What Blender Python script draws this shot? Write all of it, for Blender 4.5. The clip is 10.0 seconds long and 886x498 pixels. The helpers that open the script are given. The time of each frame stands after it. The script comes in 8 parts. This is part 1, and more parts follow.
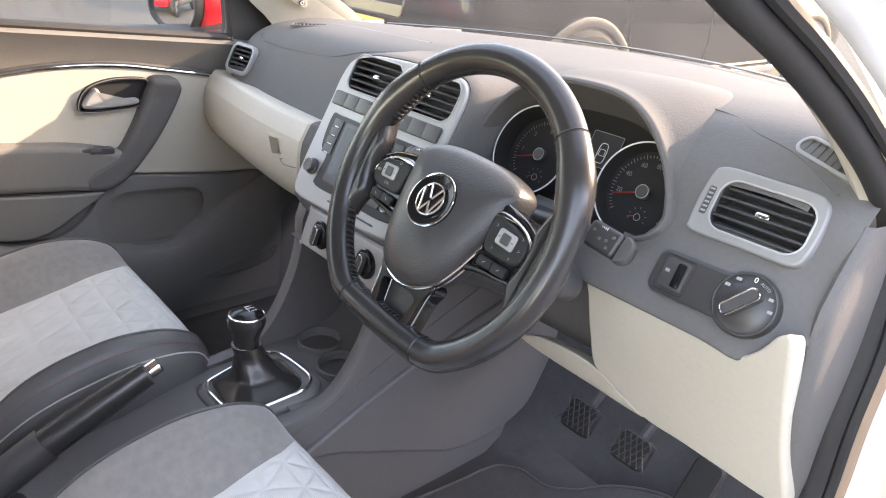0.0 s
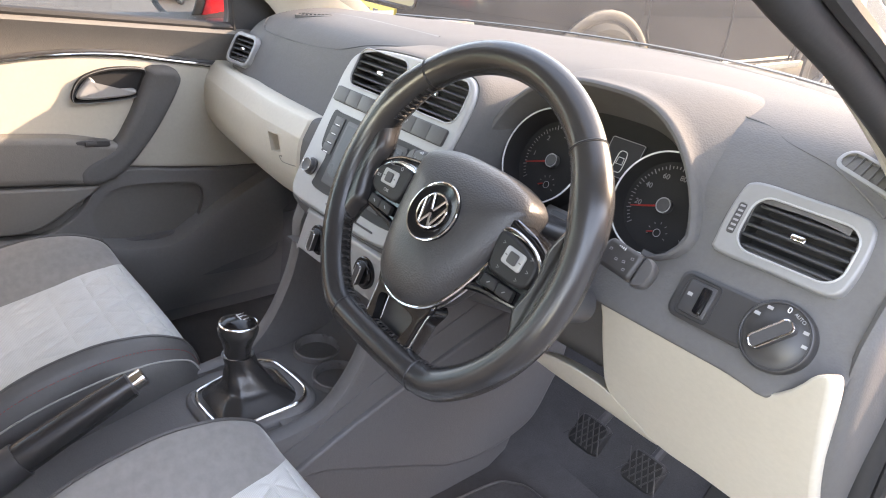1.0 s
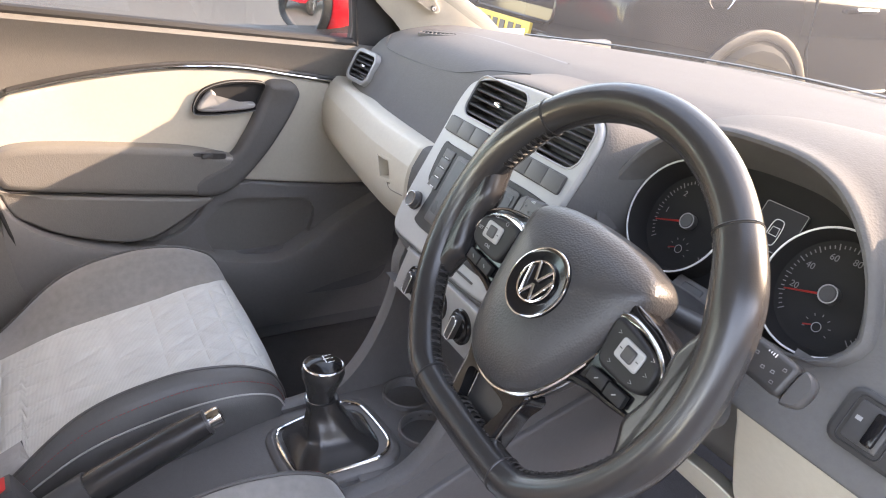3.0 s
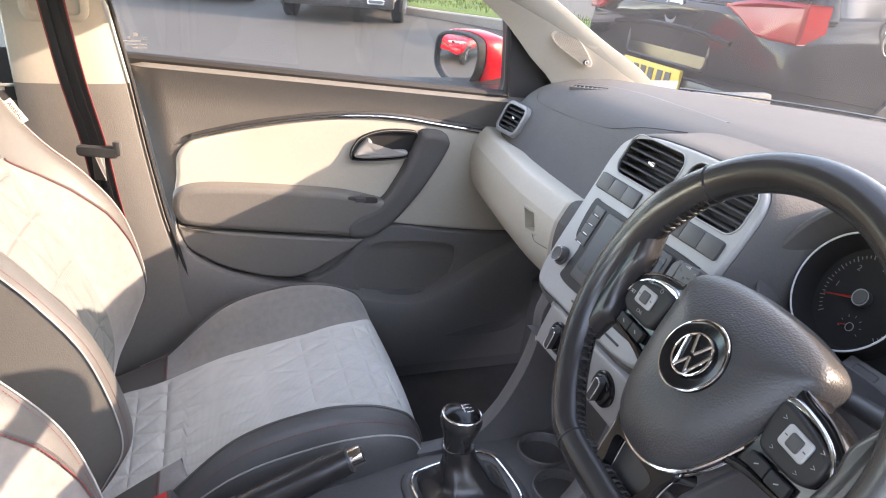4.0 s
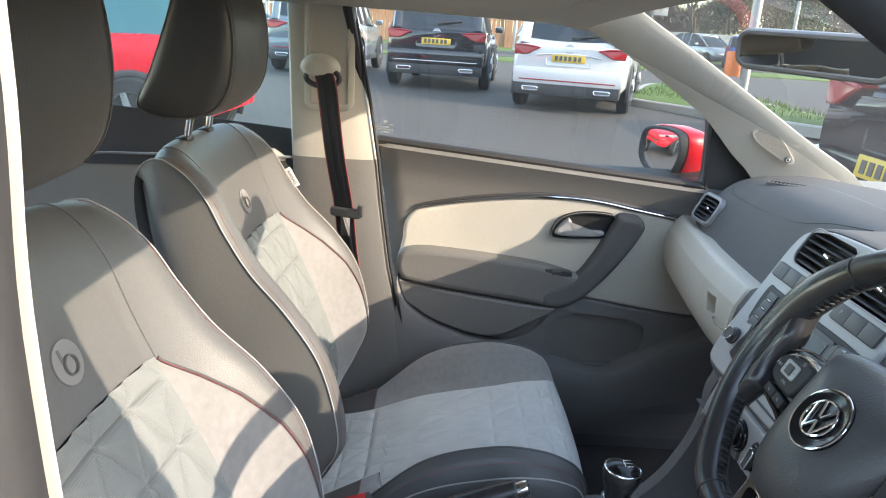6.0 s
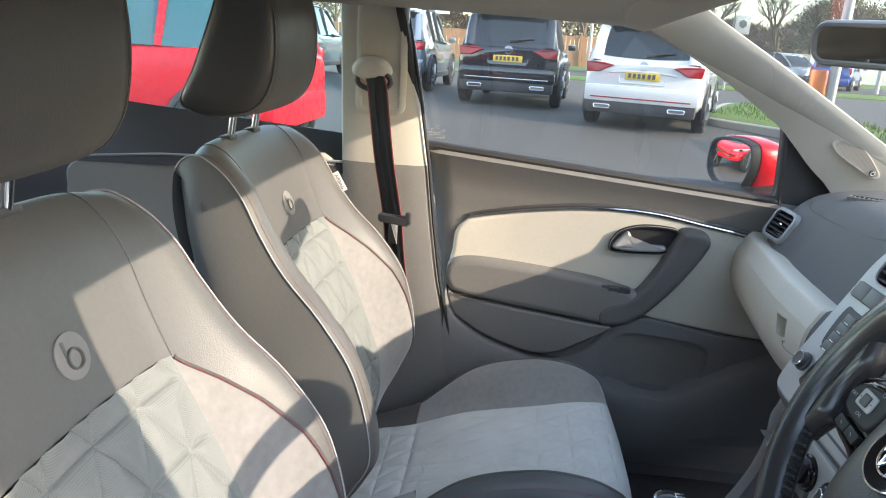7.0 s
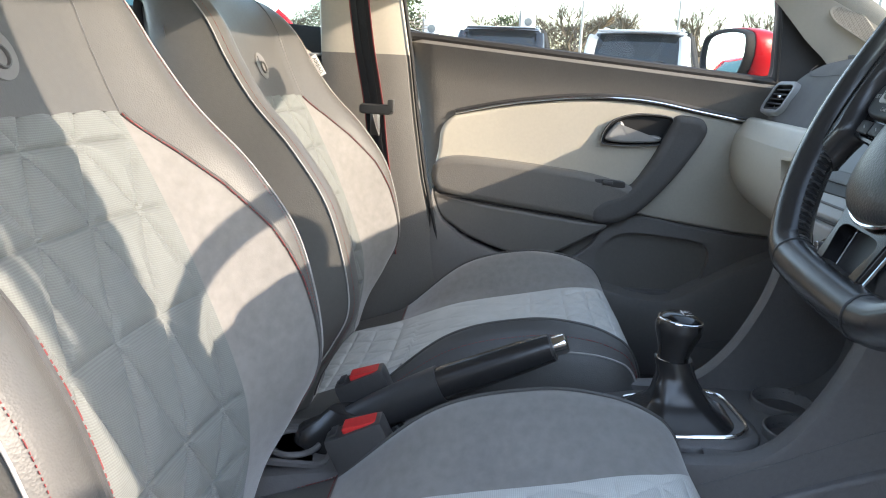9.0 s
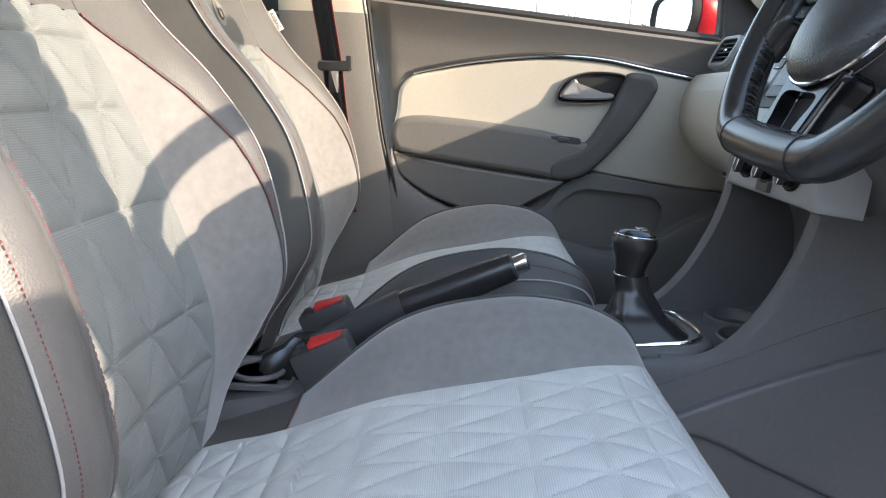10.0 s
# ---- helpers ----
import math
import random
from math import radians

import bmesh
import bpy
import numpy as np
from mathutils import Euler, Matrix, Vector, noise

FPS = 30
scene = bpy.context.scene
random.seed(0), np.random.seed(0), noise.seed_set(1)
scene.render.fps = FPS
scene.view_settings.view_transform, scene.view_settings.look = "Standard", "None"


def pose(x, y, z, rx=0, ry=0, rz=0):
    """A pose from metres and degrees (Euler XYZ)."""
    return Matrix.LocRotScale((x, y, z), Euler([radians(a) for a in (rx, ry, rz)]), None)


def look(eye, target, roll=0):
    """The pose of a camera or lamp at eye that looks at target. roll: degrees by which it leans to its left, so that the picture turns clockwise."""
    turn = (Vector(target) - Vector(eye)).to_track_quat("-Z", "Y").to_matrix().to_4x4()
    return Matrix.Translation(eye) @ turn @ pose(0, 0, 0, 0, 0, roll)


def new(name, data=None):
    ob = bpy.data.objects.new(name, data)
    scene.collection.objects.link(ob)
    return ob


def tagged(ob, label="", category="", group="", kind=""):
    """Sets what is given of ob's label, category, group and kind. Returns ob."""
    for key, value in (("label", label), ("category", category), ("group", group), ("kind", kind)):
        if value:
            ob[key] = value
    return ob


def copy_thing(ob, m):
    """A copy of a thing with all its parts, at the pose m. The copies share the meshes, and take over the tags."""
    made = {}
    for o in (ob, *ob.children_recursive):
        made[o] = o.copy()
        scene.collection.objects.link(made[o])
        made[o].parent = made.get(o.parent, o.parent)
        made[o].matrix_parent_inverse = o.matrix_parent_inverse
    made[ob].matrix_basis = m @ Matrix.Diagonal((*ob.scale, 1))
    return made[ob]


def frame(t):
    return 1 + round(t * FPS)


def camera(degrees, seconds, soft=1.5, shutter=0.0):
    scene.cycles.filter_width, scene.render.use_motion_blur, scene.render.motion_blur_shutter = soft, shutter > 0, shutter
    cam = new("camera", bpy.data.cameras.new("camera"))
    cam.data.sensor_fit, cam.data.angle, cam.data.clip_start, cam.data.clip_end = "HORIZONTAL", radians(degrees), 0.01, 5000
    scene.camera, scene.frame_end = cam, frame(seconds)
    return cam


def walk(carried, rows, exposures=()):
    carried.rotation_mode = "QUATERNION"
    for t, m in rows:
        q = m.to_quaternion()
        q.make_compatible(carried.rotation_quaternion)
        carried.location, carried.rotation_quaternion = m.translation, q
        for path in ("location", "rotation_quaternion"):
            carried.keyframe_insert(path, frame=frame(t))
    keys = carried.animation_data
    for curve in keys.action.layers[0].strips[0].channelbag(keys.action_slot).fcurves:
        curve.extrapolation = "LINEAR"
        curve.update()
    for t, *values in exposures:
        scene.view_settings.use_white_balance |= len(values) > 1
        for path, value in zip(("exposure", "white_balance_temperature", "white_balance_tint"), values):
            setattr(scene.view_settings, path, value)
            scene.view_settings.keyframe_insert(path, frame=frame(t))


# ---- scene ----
cam = camera(63.3, 10.0, soft=1.1)
PATH = [
    (0, (0.893, -0.487, 1.224), (-0.464, 0.739, 0.412), 4.7),
    (0.5, (0.869, -0.459, 1.224), (-0.489, 0.755, 0.398), 5.0),
    (1, (0.845, -0.435, 1.222), (-0.52, 0.762, 0.384), 5.5),
    (1.5, (0.82, -0.409, 1.223), (-0.565, 0.759, 0.375), 5.9),
    (2, (0.796, -0.378, 1.224), (-0.628, 0.737, 0.37), 6.1),
    (2.2, (0.788, -0.37, 1.223), (-0.653, 0.722, 0.37), 6.2),
    (3.3, (0.749, -0.349, 1.231), (-0.868, 0.482, 0.399), 5.2),
    (3.5, (0.746, -0.35, 1.232), (-0.912, 0.414, 0.415), 4.9),
    (4, (0.751, -0.37, 1.247), (-0.994, 0.229, 0.475), 4.1),
    (4.5, (0.777, -0.401, 1.26), (-1.039, 0.038, 0.544), 3.5),
    (5, (0.831, -0.414, 1.268), (-1.033, -0.122, 0.606), 3.2),
    (5.5, (0.895, -0.399, 1.268), (-1.001, -0.242, 0.649), 3.3),
    (6, (0.917, -0.369, 1.277), (-0.993, -0.337, 0.685), 3.6),
    (7.5, (0.844, -0.319, 1.206), (-1.072, -0.523, 0.668), 3.5),
    (8, (0.847, -0.31, 1.144), (-1.075, -0.518, 0.631), 3.2),
    (8.5, (0.849, -0.302, 1.051), (-1.082, -0.491, 0.564), 2.7),
    (9, (0.862, -0.298, 0.951), (-1.076, -0.448, 0.48), 2.5),
    (9.5, (0.882, -0.3, 0.882), (-1.062, -0.393, 0.423), 2.4),
    (10, (0.901, -0.296, 0.846), (-1.05, -0.332, 0.405), 2.3),
]
walk(cam, [(t, look(eye, target, roll)) for t, eye, target, roll in PATH], [(0.0, 4.38, 8700, 23), (2.0, 4.47, 8750, 23), (3.5, 4.40, 8500, 25), (4.5, 3.93, 7500, 19), (5.5, 3.72, 7200, 13), (7.5, 3.60, 7150, 12), (9.0, 3.60, 7200, 12), (10.0, 3.72, 7450, 14)])

# ---- light ----
SUN_AZ, SUN_EL = 22.0, 23.2
world = bpy.data.worlds.new("sky")
scene.world = world
world.use_nodes = True
wn, wl = world.node_tree.nodes, world.node_tree.links
wn.clear()
w_out = wn.new("ShaderNodeOutputWorld")
w_bg = wn.new("ShaderNodeBackground")
w_sky = wn.new("ShaderNodeTexSky")
w_sky.sky_type = "NISHITA"
w_sky.sun_disc = False
w_sky.sun_elevation = radians(SUN_EL)
w_sky.sun_rotation = radians(SUN_AZ)
w_sky.dust_density = 0.8
w_co = wn.new("ShaderNodeTexCoord")
w_map = wn.new("ShaderNodeMapping")
w_map.inputs["Scale"].default_value = (3.0, 3.0, 9.0)
w_no = wn.new("ShaderNodeTexNoise")
w_no.inputs["Scale"].default_value = 1.6
w_no.inputs["Detail"].default_value = 7.0
w_no.inputs["Roughness"].default_value = 0.6
w_ra = wn.new("ShaderNodeValToRGB")
w_ra.color_ramp.elements[0].position = 0.47
w_ra.color_ramp.elements[1].position = 0.68
w_mix = wn.new("ShaderNodeMixRGB")
w_mix.inputs[2].default_value = (1.25, 1.4, 1.6, 1)
wl.new(w_co.outputs["Generated"], w_map.inputs["Vector"])
wl.new(w_map.outputs["Vector"], w_no.inputs["Vector"])
wl.new(w_no.outputs["Fac"], w_ra.inputs["Fac"])
wl.new(w_ra.outputs["Color"], w_mix.inputs[0])
wl.new(w_sky.outputs["Color"], w_mix.inputs[1])
wl.new(w_mix.outputs["Color"], w_bg.inputs["Color"])
w_bg.inputs["Strength"].default_value = 0.15
wl.new(w_bg.outputs["Background"], w_out.inputs["Surface"])

sun_data = bpy.data.lights.new("sun", "SUN")
sun_data.energy = 0.68
sun_data.angle = radians(0.5)
sun_data.color = (1.0, 0.91, 0.80)
sun = new("sun", sun_data)
_sd = Vector((math.sin(radians(SUN_AZ)) * math.cos(radians(SUN_EL)), math.cos(radians(SUN_AZ)) * math.cos(radians(SUN_EL)), math.sin(radians(SUN_EL))))
sun.matrix_world = look(_sd * 30, (0, 0, 0))


# ---- materials ----
def base_nodes(name):
    m = bpy.data.materials.new(name)
    m.use_nodes = True
    nt = m.node_tree
    return m, nt, nt.nodes["Principled BSDF"]


def tex(nt, kind, scale, co, **kw):
    n = nt.nodes.new(kind)
    n.inputs["Scale"].default_value = scale
    for k, v in kw.items():
        n.inputs[k].default_value = v
    nt.links.new(co, n.inputs["Vector"])
    return n


def mat(name, col, rough=0.5, metal=0.0, var=0.12, vscale=9.0, fine=160.0, bump=0.15, bscale=600.0, grain="noise", spec=0.5, coat=0.0, sheen=0.0, rvar=0.12, dist=0.0006, trans=0.0, flakes=0.0):
    """Procedural surface: large stains and fine grain in the colour, relief, uneven gloss."""
    m, nt, b = base_nodes(name)
    L = nt.links
    co = nt.nodes.new("ShaderNodeTexCoord").outputs["Object"]
    big = tex(nt, "ShaderNodeTexNoise", vscale, co, Detail=5.0, Roughness=0.6)
    small = tex(nt, "ShaderNodeTexNoise", fine, co, Detail=3.0)
    add = nt.nodes.new("ShaderNodeMath")
    add.operation = "MULTIPLY_ADD"
    add.inputs[1].default_value = 0.5
    L.new(small.outputs["Fac"], add.inputs[0])
    half = nt.nodes.new("ShaderNodeMath")
    half.operation = "MULTIPLY"
    half.inputs[1].default_value = 0.5
    L.new(big.outputs["Fac"], half.inputs[0])
    L.new(half.outputs[0], add.inputs[2])
    ramp = nt.nodes.new("ShaderNodeMapRange")
    ramp.inputs["From Min"].default_value = 0.3
    ramp.inputs["From Max"].default_value = 0.7
    ramp.inputs["To Min"].default_value = 1.0 - var
    ramp.inputs["To Max"].default_value = 1.0 + var
    L.new(add.outputs[0], ramp.inputs["Value"])
    mul = nt.nodes.new("ShaderNodeVectorMath")
    mul.operation = "SCALE"
    mul.inputs[0].default_value = col
    L.new(ramp.outputs["Result"], mul.inputs["Scale"])
    L.new(mul.outputs["Vector"], b.inputs["Base Color"])
    rr = nt.nodes.new("ShaderNodeMapRange")
    rr.inputs["To Min"].default_value = max(0.02, rough - rvar)
    rr.inputs["To Max"].default_value = min(1.0, rough + rvar)
    L.new(big.outputs["Fac"], rr.inputs["Value"])
    L.new(rr.outputs["Result"], b.inputs["Roughness"])
    b.inputs["Metallic"].default_value = metal
    b.inputs["Specular IOR Level"].default_value = spec
    b.inputs["Coat Weight"].default_value = coat
    b.inputs["Coat Roughness"].default_value = 0.08
    b.inputs["Sheen Weight"].default_value = sheen
    if bump > 0:
        bm_n = nt.nodes.new("ShaderNodeBump")
        bm_n.inputs["Strength"].default_value = bump
        bm_n.inputs["Distance"].default_value = dist
        if grain == "cell":
            g = tex(nt, "ShaderNodeTexVoronoi", bscale, co)
            L.new(g.outputs["Distance"], bm_n.inputs["Height"])
        elif grain == "weave":
            g1 = tex(nt, "ShaderNodeTexWave", bscale, co, Distortion=0.6)
            g1.bands_direction = "Z"
            g2 = tex(nt, "ShaderNodeTexWave", bscale, co, Distortion=0.6)
            g2.bands_direction = "X"
            s = nt.nodes.new("ShaderNodeMath")
            s.operation = "ADD"
            L.new(g1.outputs["Fac"], s.inputs[0])
            L.new(g2.outputs["Fac"], s.inputs[1])
            L.new(s.outputs[0], bm_n.inputs["Height"])
        else:
            g = tex(nt, "ShaderNodeTexNoise", bscale, co, Detail=3.0)
            L.new(g.outputs["Fac"], bm_n.inputs["Height"])
        L.new(bm_n.outputs["Normal"], b.inputs["Normal"])
    return m


def plain(name, col, rough=0.4, metal=0.0, emit=0.0, spec=0.5, coat=0.0):
    m, nt, b = base_nodes(name)
    b.inputs["Base Color"].default_value = (*col, 1)
    b.inputs["Metallic"].default_value = metal
    b.inputs["Specular IOR Level"].default_value = spec
    b.inputs["Coat Weight"].default_value = coat
    co = nt.nodes.new("ShaderNodeTexCoord").outputs["Object"]
    n = tex(nt, "ShaderNodeTexNoise", 14.0, co, Detail=6.0)
    rr = nt.nodes.new("ShaderNodeMapRange")
    rr.inputs["To Min"].default_value = max(0.02, rough * 0.6)
    rr.inputs["To Max"].default_value = min(1, rough * 1.4)
    nt.links.new(n.outputs["Fac"], rr.inputs["Value"])
    nt.links.new(rr.outputs["Result"], b.inputs["Roughness"])
    return m


def glass(name, tint, dust=0.04, gloss=1.0):
    """Thin pane: clear, with a mirror sheen that grows at grazing angles and a film of dust."""
    m = bpy.data.materials.new(name)
    m.use_nodes = True
    nt = m.node_tree
    L = nt.links
    nt.nodes.clear()
    out = nt.nodes.new("ShaderNodeOutputMaterial")
    tr = nt.nodes.new("ShaderNodeBsdfTransparent")
    tr.inputs["Color"].default_value = (*tint, 1)
    gl = nt.nodes.new("ShaderNodeBsdfGlossy")
    gl.inputs["Roughness"].default_value = 0.02
    fr = nt.nodes.new("ShaderNodeLayerWeight")
    fr.inputs["Blend"].default_value = 0.5
    pw = nt.nodes.new("ShaderNodeMath")
    pw.operation = "POWER"
    pw.inputs[1].default_value = 4.0
    L.new(fr.outputs["Facing"], pw.inputs[0])
    fm = nt.nodes.new("ShaderNodeMath")
    fm.operation = "MULTIPLY_ADD"
    fm.inputs[1].default_value = 0.75 * gloss
    fm.inputs[2].default_value = 0.05 * gloss
    L.new(pw.outputs[0], fm.inputs[0])
    mx = nt.nodes.new("ShaderNodeMixShader")
    L.new(fm.outputs[0], mx.inputs["Fac"])
    L.new(tr.outputs[0], mx.inputs[1])
    L.new(gl.outputs[0], mx.inputs[2])
    df = nt.nodes.new("ShaderNodeBsdfTranslucent")
    df.inputs["Color"].default_value = (0.9, 0.88, 0.84, 1)
    co = nt.nodes.new("ShaderNodeTexCoord").outputs["Object"]
    n = tex(nt, "ShaderNodeTexNoise", 5.0, co, Detail=6.0)
    nr = nt.nodes.new("ShaderNodeMapRange")
    nr.inputs["From Min"].default_value = 0.25
    nr.inputs["From Max"].default_value = 0.75
    nr.inputs["To Min"].default_value = dust * 0.5
    nr.inputs["To Max"].default_value = dust * 1.5
    L.new(n.outputs["Fac"], nr.inputs["Value"])
    m2 = nt.nodes.new("ShaderNodeMixShader")
    L.new(nr.outputs["Result"], m2.inputs["Fac"])
    L.new(mx.outputs[0], m2.inputs[1])
    L.new(df.outputs[0], m2.inputs[2])
    L.new(m2.outputs[0], out.inputs["Surface"])
    return m


def ribbed(name, col, rough, pitch, axis="Y", depth=0.12):
    """Woven cloth with fine ribs, lighter on the threads."""
    m, nt, b = base_nodes(name)
    L = nt.links
    co = nt.nodes.new("ShaderNodeTexCoord").outputs["Object"]
    wv = tex(nt, "ShaderNodeTexWave", 1.0 / pitch / 3.14159, co, Distortion=0.03, Detail=0.0)
    wv.bands_direction = axis
    cross = tex(nt, "ShaderNodeTexWave", 1.0 / pitch / 3.6, co, Distortion=0.05)
    cross.bands_direction = "X"
    big = tex(nt, "ShaderNodeTexNoise", 12.0, co, Detail=6.0, Roughness=0.65)
    s = nt.nodes.new("ShaderNodeMath")
    s.operation = "MULTIPLY_ADD"
    s.inputs[1].default_value = 0.35
    L.new(cross.outputs["Fac"], s.inputs[0])
    L.new(wv.outputs["Fac"], s.inputs[2])
    mr = nt.nodes.new("ShaderNodeMapRange")
    mr.inputs["To Max"].default_value = 1.35
    mr.inputs["From Max"].default_value = 1.35
    mr.inputs["To Min"].default_value = 1 - depth
    mr.inputs["To Max"].default_value = 1 + depth
    L.new(s.outputs[0], mr.inputs["Value"])
    m3 = nt.nodes.new("ShaderNodeMapRange")
    m3.inputs["From Min"].default_value = 0.3
    m3.inputs["From Max"].default_value = 0.7
    m3.inputs["To Min"].default_value = 0.92
    m3.inputs["To Max"].default_value = 1.06
    L.new(big.outputs["Fac"], m3.inputs["Value"])
    mm = nt.nodes.new("ShaderNodeMath")
    mm.operation = "MULTIPLY"
    L.new(mr.outputs["Result"], mm.inputs[0])
    L.new(m3.outputs["Result"], mm.inputs[1])
    mul = nt.nodes.new("ShaderNodeVectorMath")
    mul.operation = "SCALE"
    mul.inputs[0].default_value = col
    L.new(mm.outputs[0], mul.inputs["Scale"])
    L.new(mul.outputs["Vector"], b.inputs["Base Color"])
    b.inputs["Roughness"].default_value = rough
    b.inputs["Sheen Weight"].default_value = 0.1
    bp = nt.nodes.new("ShaderNodeBump")
    bp.inputs["Strength"].default_value = 0.35
    bp.inputs["Distance"].default_value = 0.0005
    L.new(s.outputs[0], bp.inputs["Height"])
    L.new(bp.outputs["Normal"], b.inputs["Normal"])
    return m


M_DASH = mat("dash_plastic", (0.122, 0.119, 0.117), 0.68, var=0.07, bump=0.35, bscale=420, grain="cell", dist=0.0006, spec=0.14)
M_DASH_LOW = mat("lower_plastic", (0.132, 0.128, 0.128), 0.5, var=0.08, bump=0.4, bscale=420, grain="cell")
M_DOOR = mat("door_plastic", (0.165, 0.157, 0.145), 0.55, var=0.07, bump=0.45, bscale=420, grain="cell", dist=0.0005)
M_DOOR_LOW = mat("lower_door_plastic", (0.175, 0.168, 0.163), 0.55, var=0.07, bump=0.35, bscale=900, grain="cell", dist=0.0005)
M_CREAM = mat("cream_plastic", (0.53, 0.495, 0.42), 0.5, var=0.05, vscale=6, bump=0.25, bscale=700, grain="cell", dist=0.0004)
M_PILLAR = mat("pillar_trim", (0.46, 0.43, 0.37), 0.65, var=0.04, bump=0.2, bscale=900)
M_HEADLINER = mat("headliner_cloth", (0.5, 0.47, 0.41), 0.9, var=0.05, bump=0.3, bscale=900)
M_BLACK = mat("black_plastic", (0.052, 0.051, 0.052), 0.42, var=0.1, bump=0.12, bscale=600)
M_RUBBER = mat("black_rubber", (0.02, 0.02, 0.021), 0.65, var=0.12, bump=0.2, bscale=300)
M_GLOSSBLACK = plain("piano_black", (0.008, 0.008, 0.009), 0.16, spec=0.4)
M_WHEEL = mat("wheel_leather", (0.028, 0.0275, 0.028), 0.25, spec=0.6, var=0.04, vscale=14, bump=0.15, bscale=900, grain="cell", dist=0.0003, rvar=0.03)
M_SWITCH = mat("switch_black", (0.04, 0.0385, 0.038), 0.4, var=0.06, bump=0.1)
M_PAD = mat("airbag_cover", (0.05, 0.049, 0.049), 0.34, var=0.06, bump=0.4, bscale=480, grain="cell", dist=0.0006)
M_LEATHER = mat("seat_leatherette", (0.11, 0.1065, 0.101), 0.45, var=0.07, bump=0.35, bscale=600, grain="cell", dist=0.0005)
M_LEATHER_SIDE = mat("side_leatherette", (0.108, 0.105, 0.097), 0.45, var=0.07, bump=0.3, bscale=600, grain="cell", dist=0.0005)
M_LEATHER_DK = mat("dark_leatherette", (0.085, 0.083, 0.082), 0.42, var=0.08, bump=0.35, bscale=600, grain="cell", dist=0.0005)
# Seat leatherette darkened: roof shade on the head restraints is in the colour.
M_RESTRAINT_SHADED = mat("shaded_leatherette", (0.055, 0.0535, 0.053), 0.45, var=0.08, bump=0.35, bscale=600, grain="cell", dist=0.0005)
M_SUEDE = mat("suede_cloth", (0.215, 0.205, 0.195), 0.85, var=0.16, vscale=16, fine=90, bump=0.2, bscale=900, sheen=0.5)
# One cloth, two tones: cushion light and backrest shade are put into the colour.
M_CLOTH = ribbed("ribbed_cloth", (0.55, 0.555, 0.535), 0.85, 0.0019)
M_CLOTH_SHADED = ribbed("ribbed_cloth_shaded", (0.188, 0.199, 0.191), 0.85, 0.0019, "Z")
M_PIPING = mat("white_piping", (0.40, 0.39, 0.38), 0.5, var=0.05, bump=0.1)
M_REDTHREAD = mat("red_thread", (0.24, 0.045, 0.045), 0.7, var=0.2, bump=0.2)
M_SILVER = mat("satin_silver", (0.36, 0.36, 0.355), 0.45, metal=0.2, var=0.04, bump=0.05, bscale=900)
M_CHROME = plain("chrome", (0.82, 0.82, 0.82), 0.09, metal=1.0)
M_SCREEN = plain("dark_screen", (0.03, 0.031, 0.034), 0.3, spec=0.35)
M_RADIO = mat("radio_black", (0.02, 0.02, 0.021), 0.45, var=0.06, bump=0.05, spec=0.3)
M_DIAL = plain("dial_black", (0.02, 0.019, 0.019), 0.7, spec=0.15)
M_BTN = mat("button_grey", (0.07, 0.0685, 0.068), 0.45, var=0.05, bump=0.1)
M_CARPET = mat("carpet", (0.055, 0.053, 0.054), 0.95, var=0.3, vscale=30, fine=500, bump=0.8, bscale=700, dist=0.002)
M_WHITE_MARK = plain("white_print", (0.75, 0.75, 0.75), 0.6)
M_DIAL_MARK = plain("dim_dial_print", (0.15, 0.15, 0.155), 0.6)
M_TUB = mat("cluster_plastic", (0.115, 0.11, 0.108), 0.6, var=0.06, bump=0.2, bscale=900, grain="cell", spec=0.25)
# M_SILVER darkened: shade at the driver vent is in this tone, reused elsewhere.
M_VENT_FRAME = mat("satin_grey", (0.24, 0.24, 0.238), 0.45, metal=0.2, var=0.04, bump=0.05, bscale=900)
# Sky reflection on the chrome dial rings is put into this pale colour.
M_DIAL_RING_GLINT = plain("dial_ring", (0.72, 0.72, 0.72), 0.3, metal=0.25)
M_GREY_MARK = plain("grey_print", (0.3, 0.3, 0.3), 0.6)
M_RED = mat("buckle_red", (0.62, 0.03, 0.03), 0.4, var=0.08, bump=0.05)
M_NEEDLE = plain("needle_red", (0.28, 0.012, 0.008), 0.4)
M_BELT = mat("belt_webbing", (0.02, 0.019, 0.021), 0.7, var=0.15, bump=0.6, bscale=500, grain="weave")
M_WHITEPAINT = plain("white_paint", (0.62, 0.62, 0.615), 0.16, coat=0.8)
M_REDPAINT = plain("red_paint", (0.58, 0.008, 0.018), 0.28, spec=0.3, coat=0.12)
M_BLACKPAINT = plain("black_paint", (0.012, 0.014, 0.018), 0.12, coat=0.9)
M_BLUEBLACK = plain("blue_black_paint", (0.014, 0.0165, 0.02), 0.07, spec=0.3)
M_GREYPAINT = plain("grey_blue_paint", (0.12, 0.15, 0.18), 0.16, coat=0.8)
M_SILVERPAINT = plain("silver_paint", (0.45, 0.46, 0.47), 0.2, metal=0.5, coat=0.6)
M_BLUEPAINT = plain("blue_paint", (0.02, 0.06, 0.25), 0.16, coat=0.8)
M_SLAT = plain("vent_black", (0.046, 0.046, 0.047), 0.45, spec=0.4)
M_DARKCHROME = plain("dark_chrome", (0.35, 0.35, 0.36), 0.2, metal=1.0)
M_TEALGLASS = plain("teal_car_glass", (0.035, 0.11, 0.125), 0.06, coat=0.3)
M_DARKGLASS = plain("tinted_car_glass", (0.012, 0.016, 0.018), 0.05, coat=0.5)
